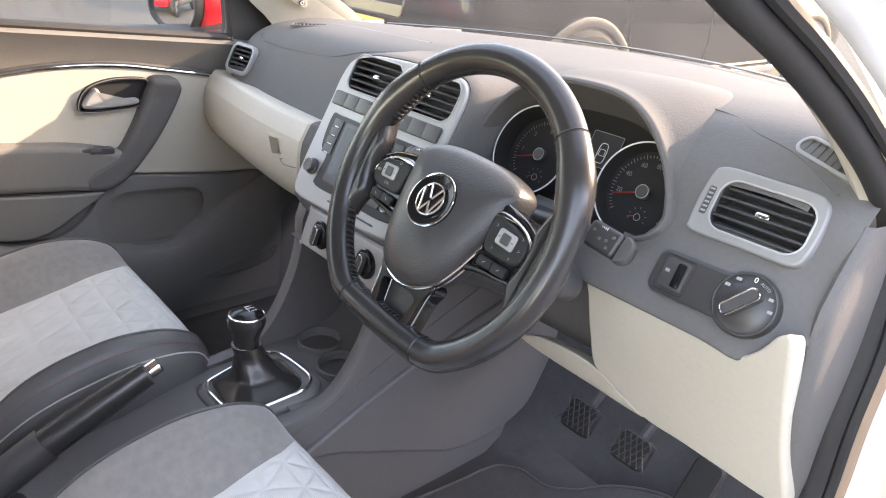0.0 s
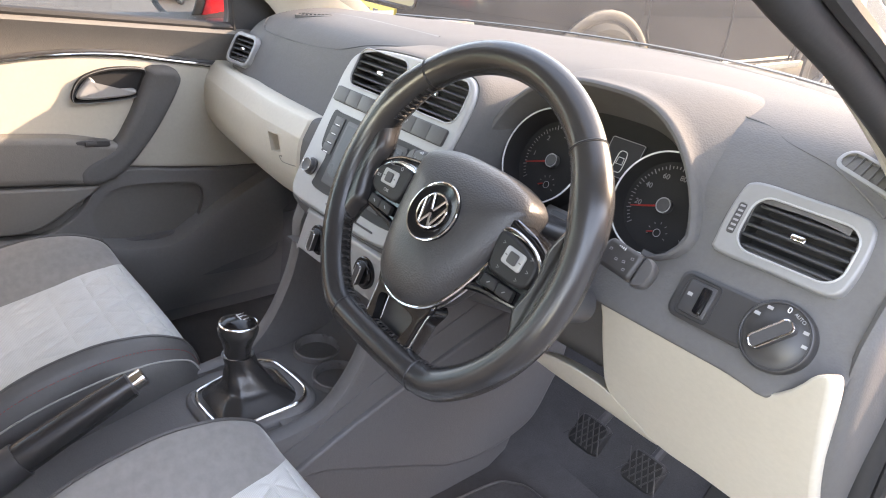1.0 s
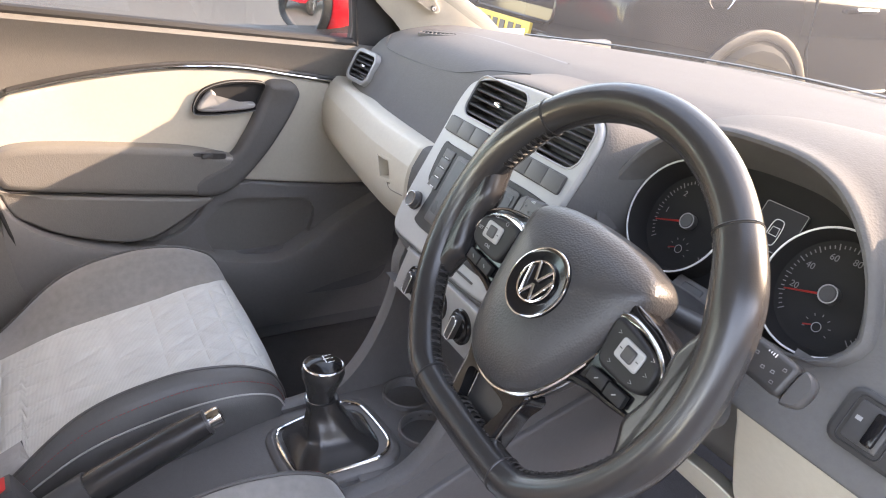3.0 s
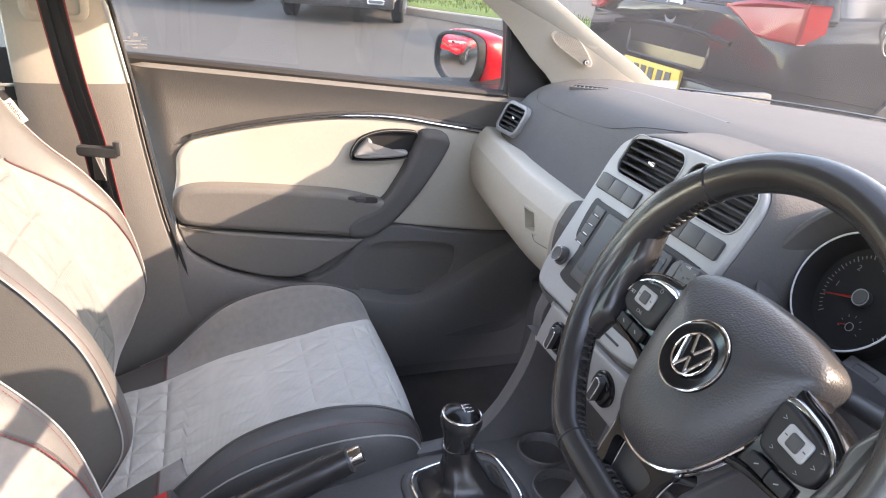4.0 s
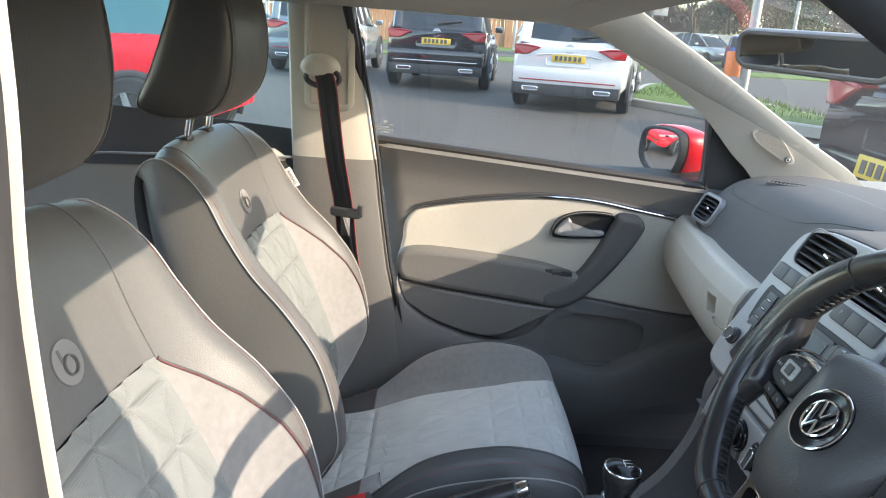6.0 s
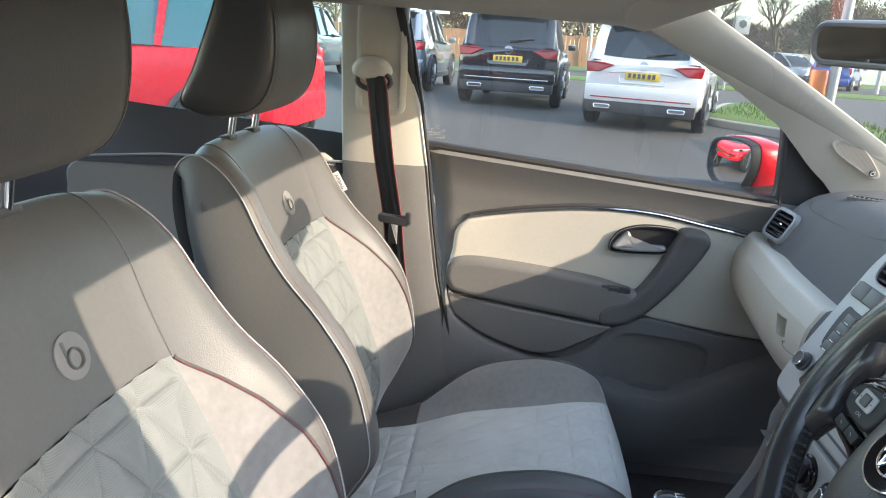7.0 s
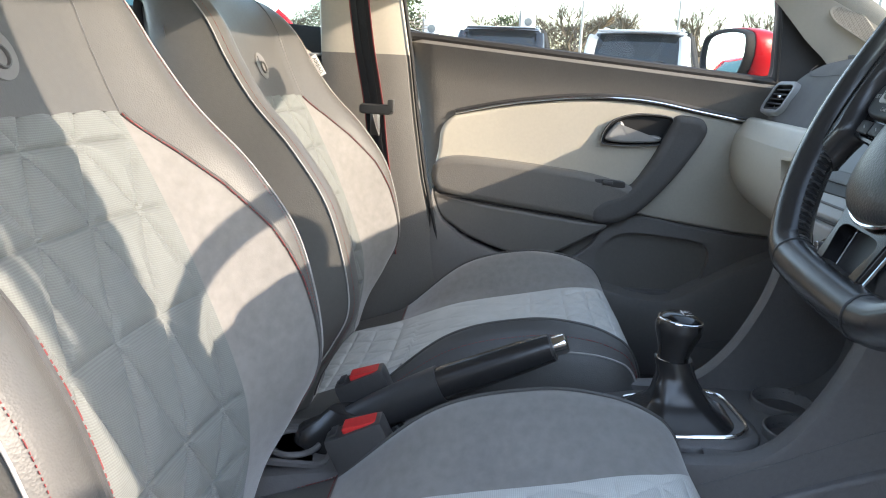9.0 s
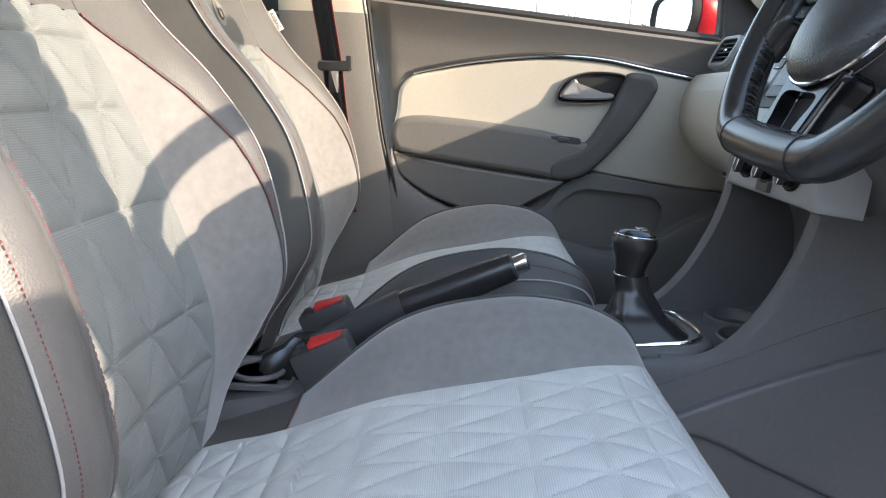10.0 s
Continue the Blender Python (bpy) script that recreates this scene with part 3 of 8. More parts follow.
    t = Matrix.Translation((-0.598, -0.558, 0.878))
    fr = axes((-0.598, -0.558, 0.878), side, (0, 0, 1))
    part("tongue", plate(rrect(0.075, 0.02, 0.008), [(0, -0.006), (0, 0.006), (0.003, 0.009)], on(fr)), M_BTN, s, "grey plastic belt tongue head")
    part("tongue_hook", rbox((0.014, 0.026, 0.010), 0.004, fr @ Matrix.Translation((0.036, 0.008, 0.004))), M_BTN, s)
    part("blade", rbox((0.022, 0.045, 0.003), 0.001, fr @ Matrix.Translation((0.0, -0.03, 0.004))), M_CHROME, s, "bright steel blade")
    part("stop_button", lathe([(0.007, 0), (0.007, 0.004), (0.004, 0.006)], 14, axes((-0.6, -0.54, 0.72), side, (0, 0, 1))), M_BLACK, s)


def build_driver_side():
    # rubber seal and white body edge round the open door
    seal = cr([(0.61, -0.25, 1.33), (0.635, -0.13, 1.25), (0.655, -0.052, 1.20), (0.66, 0.037, 1.161), (0.667, 0.14, 1.108), (0.68, 0.24, 1.04), (0.69, 0.285, 0.981), (0.70, 0.293, 0.866), (0.70, 0.287, 0.751), (0.70, 0.295, 0.648), (0.70, 0.28, 0.50), (0.70, 0.22, 0.40)], 60)
    d = thing("door_seal", (0.72, 0.2, 0.4), "black rubber seal round the open door frame", "door seal")
    part("lip", tube(seal, 0.013, 10), M_RUBBER, d)
    part("bead", tube([Vector(p) + Vector((0.016, 0.012, 0.006)) for p in seal], 0.007, 8), M_RUBBER, d)
    j = thing("door_jamb", (0.76, 0.2, 0.4), "white painted body edge at the open door frame", "door frame")
    pts = [Vector(p) + Vector((0.03, 0.02, 0.01)) for p in seal]
    rows = [[p, p + Vector((0.006, 0.0, 0.002)), p + Vector((0.012, 0.014, 0.004)), p + Vector((0.026, 0.05, 0.008)), p + Vector((0.054, 0.12, 0.012)), p + Vector((0.06, 0.22, 0.015))] for p in pts]
    part("edge", sheet(rows), M_WHITEPAINT, j)
    # driver side B pillar: white flange with a dark seal
    p2 = thing("body_pillar", (0.74, -0.5, 0.4), "pale centre pillar edge with a black seal beside the driver seat", "door frame")
    line = cr([(0.665, -0.44, 0.40), (0.665, -0.475, 0.65), (0.665, -0.505, 0.95), (0.665, -0.517, 1.15), (0.662, -0.516, 1.25), (0.64, -0.53, 1.36)], 30)
    rows = [[Vector(p) + Vector((-0.0015, -0.008, 0)), Vector(p) + Vector((-0.0005, -0.001, 0)), Vector(p) + Vector((0.0005, 0.0, 0)), Vector(p) + Vector((0.002, -0.0005, 0)), Vector(p) + Vector((0.0026, -0.006, 0)), Vector(p) + Vector((0.003, -0.03, 0))] for p in line]
    part("flange", sheet(rows), M_PILLAR, p2)
    part("seal", tube([Vector(p) + Vector((0.0285, -0.0155, 0)) for p in line], 0.024, 10), M_RUBBER, p2)
    rows = [[Vector(p) + Vector((0.0, -0.035, 0)), Vector(p) + Vector((0.004, -0.09, 0)), Vector(p) + Vector((0.006, -0.15, 0)), Vector(p) + Vector((0.006, -0.24, 0))] for p in line]
    part("trim", sheet(rows), M_DOOR, p2)


def build_driver_door():
    """Driver door swung wide open past the windscreen pillar."""
    d = thing("driver_door", (0.80, 0.38, 0.30), "wide open driver door with its red-capped mirror", "car door")
    m = axes((0.79, 0.375, 0.0), (0.94, -0.34, 0.0), (0.0, 0.0, 1.0))
    skin = [(0.0, 0.34), (-0.01, 0.60), (0.0, 0.90), (0.02, 0.95), (0.40, 0.965), (0.95, 1.0), (1.02, 0.97), (1.03, 0.62), (0.98, 0.36), (0.90, 0.32), (0.08, 0.31)]
    part("outer_skin", plate(skin, [(0.012, -0.02), (0.0, -0.005), (0.0, 0.04), (0.008, 0.055)], on(m), 80), M_WHITEPAINT, d, "white painted skin")
    part("door_panel", plate([(0.5 + (a - 0.5) * 0.95, 0.64 + (b - 0.64) * 0.95) for a, b in skin], [(0, -0.075), (0.012, -0.06), (0.0, -0.019)], on(m), 80), M_DOOR, d, "brown-grey inner panel")
    part("sail_panel", plate([(0.115, 0.945), (0.12, 1.02), (0.215, 1.13), (0.24, 1.12), (0.26, 0.95)], [(0, -0.01), (0, 0.015)], on(m)), M_BLACK, d)
    out = [(-0.115, 0.0), (-0.11, 0.055), (-0.07, 0.085), (0.03, 0.09), (0.10, 0.075), (0.118, 0.03), (0.105, -0.04), (0.05, -0.075), (-0.06, -0.07), (-0.105, -0.04)]
    h = axes((0.985, 0.385, 1.06), (0.99, -0.1, 0.0), (0.0, 0.0, 1.0))
    hs = part("mirror_housing", plate(out, [(0.0, -0.01), (0.0, 0.03), (0.012, 0.07), (0.04, 0.10)], on(h @ pose(0, 0, 0, 0, 180, 0)), 50), M_REDPAINT, d, "glossy red mirror cap")
    part("mirror_glass", plate(out, [(0.012, 0.0), (0.012, 0.012)], on(h), 50), M_MIRROR, hs)
    part("window_frame", tube([m @ Vector((a, b, 0.02)) for a, b in cr([(0.235, 1.12), (0.42, 1.27), (0.60, 1.34), (0.80, 1.36), (0.93, 1.34), (0.97, 1.18), (0.98, 0.99)], 30)], 0.018, 8), M_RUBBER, d, "black window frame")


def build_windows():
    # windscreen
    rows = []
    for t in np.linspace(0, 1, 12):
        row = []
        for x in np.linspace(-0.63, 0.63, 20):
            c = (x / 0.63) ** 2
            y0, y1 = 0.80 - 0.26 * c, -0.10 - 0.08 * c
            z0, z1 = 1.0 - 0.03 * c, 1.365 - 0.05 * c
            row.append((x, y0 + (y1 - y0) * t, z0 + (z1 - z0) * t + 0.03 * math.sin(math.pi * t)))
        rows.append(row)
    ws = solo("window_1", sheet(rows), M_WINDSCREEN, "dusty laminated windscreen", "windscreen")
    ws.visible_shadow = False
    # passenger door glass
    rows = []
    for t in np.linspace(0, 1, 8):
        row = []
        for y in np.linspace(-0.53, 0.24, 12):
            z0 = 0.955 + (0.06 / 0.7) * (0.2 - y)
            row.append((-0.705 + 0.08 * t ** 1.3, y, z0 + (1.40 - z0) * t))
        rows.append(row)
    w2 = solo("window_2", sheet(rows), M_GLASS, "clear passenger door glass, closed", "window")
    w2.visible_shadow = False
    # rear side glass
    rows = []
    for t in np.linspace(0, 1, 6):
        rows.append([(-0.70 + 0.08 * t, y, 1.03 + 0.37 * t - 0.072 * (y + 0.7) * (1 - t)) for y in np.linspace(-1.55, -0.69, 10)])
    w3 = solo("window_3", sheet(rows), M_TINT, "tinted rear side glass", "window")
    w3.visible_shadow = False
    # window surround: dark frame strips
    fr = thing("window_frame", (-0.69, -0.5, 1.0), "black window frame and belt seal of the passenger door", "window frame")
    part("belt_seal", tube([(-0.688, y, 0.955 + (0.06 / 0.7) * (0.2 - y) + 0.012) for y in np.linspace(-0.53, 0.24, 14)], 0.010, 8), M_RUBBER, fr)
    part("rear_channel", tube([(-0.69 + 0.07 * t, -0.513 - 0.07 * t, 1.01 + 0.37 * t) for t in np.linspace(0, 1, 10)], 0.011, 8), M_RUBBER, fr)
    part("front_channel", tube([(-0.685 + 0.02 * t, 0.243 - 0.02 * t, 0.955 + 0.17 * t) for t in np.linspace(0, 1, 6)], 0.006, 8), M_RUBBER, fr)
    part("top_channel", tube([(-0.625, y, 1.37 - 0.02 * (y + 0.3)) for y in np.linspace(-0.58, -0.05, 10)], 0.014, 8), M_RUBBER, fr)
    n = axes((-0.695, -0.487, 1.055), (0.03, 1, 0), (0.15, 0, 1))
    k = bmesh.new()
    for i, (u, v, w, h) in enumerate(((0, 0.012, 0.007, 0.006), (-0.008, 0, 0.03, 0.0022), (0.0, -0.006, 0.034, 0.0022), (0.004, -0.012, 0.026, 0.0022), (-0.012, 0.006, 0.004, 0.004), (0.013, 0.005, 0.008, 0.002))):
        k = join(k, rbox((w, h, 0.0006), 0, n @ Matrix.Translation((u, v, 0.002))))
    part("glass_mark", k, M_GREY_MARK, fr, "small unreadable glass maker's mark")


def build_rear_side():
    q = thing("rear_side_panel", (-0.68, -1.1, 0.4), "rear side trim panel, dark above and pale grey below", "side panel")
    rows = []
    for z in np.linspace(0.955, 1.038, 6):
        rows.append([(-0.70 + 0.05 * math.sin((1.038 - z) * 15), y, z - 0.072 * (y + 0.7) * (z - 0.955) / 0.083 + 0.03 * (y + 0.7) * (1.038 - z) / 0.083) for y in np.linspace(-1.7, -0.68, 14)])
    part("ledge", sheet(rows), M_BLACK, q, "black ledge under the rear window")
    rows = []
    for z in np.linspace(0.3, 0.97, 8):
        rows.append([(-0.675 + 0.012 * math.sin(z * 9), y, z + 0.05 * (y + 0.7)) for y in np.linspace(-1.7, -0.66, 14)])
    part("lower", sheet(rows), M_DASH_LOW, q)
    out = [(-1.30, 0.72), (-1.326, 0.88), (-1.315, 0.928), (-1.272, 0.946), (-1.18, 0.957), (-1.071, 0.966), (-0.9, 0.973), (-0.7, 0.98), (-0.68, 0.72), (-0.9, 0.68)]
    part("insert", plate(out, [(0, -0.01), (0, 0.004), (0.006, 0.010)], lambda y, z, h: Vector((-0.668 + h, y, z)), 50), M_PILLAR, q, "pale grey insert")
    part("strip", tube([(-0.655, y, 0.981 + 0.035 * (y + 0.7) - 0.02 * max(0, -y - 1.1) * 3) for y in np.linspace(-1.28, -0.68, 14)], 0.003, 6), M_SILVER, q)
    r = thing("rear_pillar", (-0.66, -1.5, 1.0), "pale grey rear pillar trim", "pillar trim")
    rows = []
    for t in np.linspace(0, 1, 8):
        rows.append([(-0.64 + 0.06 * t, -1.42 - 0.1 * t - 0.04 * k, 1.0 + 0.36 * t) for k in range(6)])
    part("trim", sheet(rows), M_PILLAR, r)


# ---- passenger door ----
def door_x(y, z):
    zb = 0.955 + (0.06 / 0.7) * (0.2 - y)
    q = z - zb
    return ease([-0.7, -0.5, -0.4, -0.25, -0.12, -0.06, -0.025, 0.0], [-0.70, -0.70, -0.704, -0.712, -0.712, -0.70, -0.684, -0.668], q)


def build_door():
    d = thing("passenger_door", (-0.7, 0.0, 0.33), "closed passenger door card in brown-grey and cream", "car door")
    rz = [0.30, 0.40, 0.516, 0.624, 0.742, 0.869, 1.02]
    ry = [-0.33, -0.37, -0.405, -0.432, -0.459, -0.479, -0.506]
    rows = []
    for t in np.linspace(0, 1, 48):
        row = []
        for u in np.linspace(0, 1, 40):
            zr = 0.31 + 0.7 * t
            yr = ease(rz, ry, zr)
            y = yr + (0.46 - yr) * u
            zb = 0.955 + (0.06 / 0.7) * (0.2 - y)
            z = 0.31 + (zb - 0.31) * t
            row.append((door_x(y, z), y, z))
        if t == 0:
            rows.append([(p[0] - 0.03, p[1], p[2]) for p in row])
        rows.append([(p[0] - 0.02, row[0][1] - 0.004, p[2]) if i == 0 else p for i, p in enumerate(row)])
    rows.append([(p[0] - 0.014, p[1], p[2] + 0.008) for p in rows[-1]])
    rows.append([(p[0] - 0.014, p[1], p[2] + 0.002) for p in rows[-1]])
    part("door_panel", sheet(rows), M_DOOR, d, "brown-grey grained plastic panel")
    put = lambda y, z, h: Vector((door_x(y, z) + h, y, z))
    cream = [(-0.438, 0.745), (-0.438, 0.80), (-0.434, 0.838), (-0.415, 0.862), (-0.388, 0.872), (-0.285, 0.893), (-0.166, 0.909), (-0.072, 0.913), (0.011, 0.908), (0.106, 0.892), (0.20, 0.876), (0.36, 0.85),
             (0.40, 0.75), (0.38, 0.636), (0.289, 0.642), (0.205, 0.648), (0.107, 0.66), (0.0, 0.676), (-0.06, 0.70), (-0.12, 0.735), (-0.25, 0.75), (-0.36, 0.745)]
    part("insert", plate(cream, [(0, -0.006), (0, 0.004), (0.003, 0.008), (0.009, 0.0095)], put, 110), M_CREAM, d, "cream insert panel")
    top = cr([(-0.405, 0.872), (-0.38, 0.8785), (-0.285, 0.899), (-0.166, 0.915), (-0.072, 0.919), (0.011, 0.914), (0.106, 0.898), (0.20, 0.883), (0.32, 0.863)], 50)
    part("trim_strip", tube([put(y, z, 0.011) for y, z in top], 0.0025, 8), M_CHROME, d, "bright metal strip")
    part("strip_bed", tube([put(y, z + 0.005, 0.005) for y, z in top], 0.0042, 8), M_BLACK, d)
    arm = [(-0.440, 0.715), (-0.449, 0.745), (-0.436, 0.773), (-0.386, 0.783), (-0.287, 0.778), (-0.2, 0.770), (-0.114, 0.760), (-0.04, 0.742), (0.0, 0.725), (-0.03, 0.685), (-0.065, 0.656), (-0.127, 0.664), (-0.278, 0.682), (-0.41, 0.700)]
    part("armrest", plate(arm, [(0, -0.006), (0, 0.035), (0.0015, 0.039), (0.006, 0.043), (0.014, 0.045)], put, 100), M_DOOR, d, "padded armrest")
    low = [(-0.441, 0.705), (-0.43, 0.66), (-0.40, 0.635), (-0.348, 0.606), (-0.255, 0.578), (-0.19, 0.58), (-0.127, 0.612), (-0.066, 0.652), (-0.127, 0.659), (-0.278, 0.677), (-0.41, 0.695)]
    part("armrest_base", plate(low, [(0, -0.006), (0, 0.034), (0.0015, 0.039), (0.006, 0.0425)], put, 90), M_DOOR, d)
    part("stitch", tube([put(y, z, 0.038) for y, z in cr([(-0.425, 0.700), (-0.278, 0.6795), (-0.127, 0.6615), (-0.068, 0.654)], 24)], 0.0012, 6), M_BLACK, d)
    grab = [(0.046, 0.872), (0.052, 0.885), (0.066, 0.890), (0.098, 0.887), (0.112, 0.878), (0.118, 0.860), (0.110, 0.836), (0.088, 0.797), (0.058, 0.752), (0.026, 0.713), (-0.004, 0.683), (-0.036, 0.662), (-0.070, 0.654), (-0.100, 0.660), (-0.106, 0.686), (-0.085, 0.708), (-0.048, 0.724), (-0.020, 0.742), (0.0, 0.772), (0.018, 0.805), (0.034, 0.842)]
    part("grab_handle", plate(grab, [(0, -0.006), (0, 0.028), (0.002, 0.038), (0.006, 0.044), (0.012, 0.047), (0.016, 0.0475)], put, 120), M_DASH, d, "dark grey moulded pull handle")
    # handle recess
    hole = [(-0.093, 0.830), (-0.088, 0.853), (-0.068, 0.876), (-0.022, 0.889), (0.038, 0.887), (0.049, 0.874), (0.040, 0.848), (0.028, 0.828), (-0.035, 0.822), (-0.082, 0.823)]
    part("handle_bezel", plate(hole, [(-0.001, 0.0), (-0.001, 0.021), (0.001, 0.025), (0.0035, 0.025), (0.006, 0.0185), (0.010, 0.019)], put, 70), M_RUBBER, d)
    part("bezel_edge", tube([put(y, z, 0.025) for y, z in cr(hole, 70, True)], 0.0008, 6, True), M_VENT_FRAME, d)
    lever = [(-0.087, 0.837), (-0.074, 0.858), (-0.060, 0.872), (-0.052, 0.868), (-0.042, 0.852), (-0.015, 0.8465), (0.024, 0.845), (0.022, 0.833), (-0.030, 0.829), (-0.072, 0.8295)]
    part("door_lever", plate(lever, [(0, 0.018), (0, 0.026), (0.0015, 0.0305), (0.004, 0.033), (0.006, 0.0335)], put, 60), M_SILVER, d, "satin silver release lever")
    # window switch
    sw = [(-0.102, 0.746), (-0.095, 0.752), (-0.045, 0.749), (-0.038, 0.742), (-0.044, 0.735), (-0.094, 0.736)]
    part("switch_bezel", plate(sw, [(0, 0.03), (0, 0.0435), (0.002, 0.0445)], put, 30), M_BLACK, d)
    part("window_switch", rbox((0.010, 0.022, 0.010), 0.003, Matrix.Translation(put(-0.075, 0.744, 0.043))), M_BTN, d)
    # pocket wall below the curved rim
    rim = cr([(-0.445, 0.712), (-0.436, 0.68), (-0.412, 0.640), (-0.345, 0.598), (-0.25, 0.566), (-0.16, 0.548), (-0.086, 0.525), (0.0, 0.505), (0.07, 0.502), (0.135, 0.535), (0.22, 0.585), (0.34, 0.64)], 46)
    rows = [[put(y, z + 0.002, -0.01) for y, z in rim], [put(y, z, 0.042) for y, z in rim], [put(y, z - 0.004, 0.052) for y, z in rim], [put(y, z - 0.012, 0.055) for y, z in rim]]
    for t in np.linspace(0.15, 1, 8):
        rows.append([put(y, (z - 0.012) * (1 - t) + 0.32 * t, 0.055 - 0.025 * t + 0.01 * math.sin(math.pi * t)) for y, z in rim])
    part("pocket_wall", sheet(rows), M_DOOR_LOW, d, "curved door pocket wall")
    well = [tuple(p) for p in cr([(-0.085, 0.575), (-0.062, 0.612), (-0.02, 0.636), (0.06, 0.632), (0.125, 0.6255), (0.150, 0.612), (0.158, 0.590), (0.150, 0.555), (0.13, 0.52), (0.09, 0.49), (0.0, 0.485), (-0.06, 0.51)], 60, True)]
    lower = [(0.0, 0.671), (0.107, 0.656), (0.205, 0.644), (0.289, 0.638), (0.40, 0.632), (0.42, 0.58), (0.34, 0.50), (0.2, 0.46), (0.05, 0.44), (-0.1, 0.46), (-0.25, 0.53), (-0.15, 0.565), (-0.10, 0.60), (-0.066, 0.645)]
    part("lower_panel", plate(lower, [(0, -0.004), (0, 0.013), (0.0015, 0.0155), (0.003, 0.016)], put, 80, closed_back=False, holes=[well], deep=0.016), M_DOOR_LOW, d, "lower panel round the pocket well")
    part("lower_grip", plate([(0.10, 0.44), (0.30, 0.50), (0.33, 0.44), (0.28, 0.40), (0.12, 0.40)], [(0, 0.03), (0, 0.046), (0.004, 0.05)], put, 40), M_DASH_LOW, d)
    # outer skin
    rows = [[(-0.80 - 0.03 * math.sin(math.pi * t), y, 0.30 + 0.68 * t) for y in np.linspace(-0.55, 0.75, 14)] for t in np.linspace(0, 1, 8)]
    part("outer_skin", sheet(rows), M_WHITEPAINT, d, "white painted outer skin")
    part("top_edge", sheet([[(-0.80, y, 0.98) for y in np.linspace(-0.55, 0.3, 8)], [(-0.715, y, 0.962 + (0.06 / 0.7) * (0.2 - y)) for y in np.linspace(-0.55, 0.3, 8)]]), M_RUBBER, d)


def build_door_mirror():
    m = thing("door_mirror", (-0.75, 0.22, 0.95), "red-capped door mirror outside the passenger window", "wing mirror")
    n = axes((-0.842, 0.186, 1.012), (0.94, 0.335, 0.0), (0.0, 0.02, 1.0))
    out = [(-0.085, -0.005), (-0.08, 0.04), (-0.055, 0.058), (0.0, 0.064), (0.05, 0.060), (0.075, 0.045), (0.078, 0.0), (0.055, -0.045), (0.02, -0.062), (-0.03, -0.055), (-0.07, -0.035)]
    part("housing", plate(out, [(0.03, -0.10), (0.012, -0.085), (0.002, -0.05), (0, -0.02), (0, 0.010), (0.002, 0.014), (0.006, 0.014), (0.009, 0.006)], on(n), 60), M_RUBBER, m)
    part("mirror_glass", plate(out, [(0.0085, -0.002), (0.0085, 0.0068)] + [(0.0085, 0.0068 + 0.0014 * (1 - k * k), k) for k in (0.93, 0.86, 0.78, 0.7, 0.6, 0.5, 0.4, 0.3, 0.2, 0.1)], on(n), 60), M_MIRROR, m, "clear mirror glass")
    part("cap", plate(out, [(0.026, -0.108), (0.006, -0.088), (-0.004, -0.05), (-0.004, -0.012), (-0.002, -0.008)], on(n), 60), M_REDPAINT, m, "glossy red cap")
    part("foot", rbox((0.09, 0.06, 0.03), 0.01, pose(-0.745, 0.235, 0.955)), M_BLACK, m)


def build_rear_view_mirror():
    r = thing("rear_view_mirror", (0.0, 0.12, 1.34), "grey-framed interior mirror below the windscreen header", "interior mirror")
    n = axes((-0.012, 0.088, 1.268), (0.9, 0.436, -0.02), (0.06, -0.1, 1.0))
    out = [(a, b * (1.0 - 0.35 * (a / 0.116) ** 2 * (1 if b < 0 else 0.35))) for a, b in rrect(0.232, 0.064, 0.020, 7)]
    part("case", plate(out, [(0.02, -0.03), (0.006, -0.024), (0, -0.012), (0, 0.002), (0.0025, 0.005), (0.006, 0.005), (0.008, 0.002)], on(n)), M_VENT_FRAME, r)
    part("mirror_glass", plate(out, [(0.0075, -0.002), (0.0075, 0.0025)], on(n)), M_MIRROR, r)
    part("stalk", tube(cr([(-0.0, 0.11, 1.275), (0.0, 0.15, 1.305), (0.0, 0.12, 1.345)], 10), 0.012, 10), M_BTN, r)


# ---- dashboard ----
S_STACK = axes((0.039, 0.137, 0.926), (1, 0, 0), (0, 0.468, 0.883))
S_FACE = axes((0.59, 0.205, 0.97), (1, 0, 0), (0, 0.482, 0.876))
S_PFACE = axes((-0.585, 0.214, 0.937), (1, 0.06, 0), (0, 0.468, 0.883))


def dash_top(x):
    return 1.03 + 0.045 * x


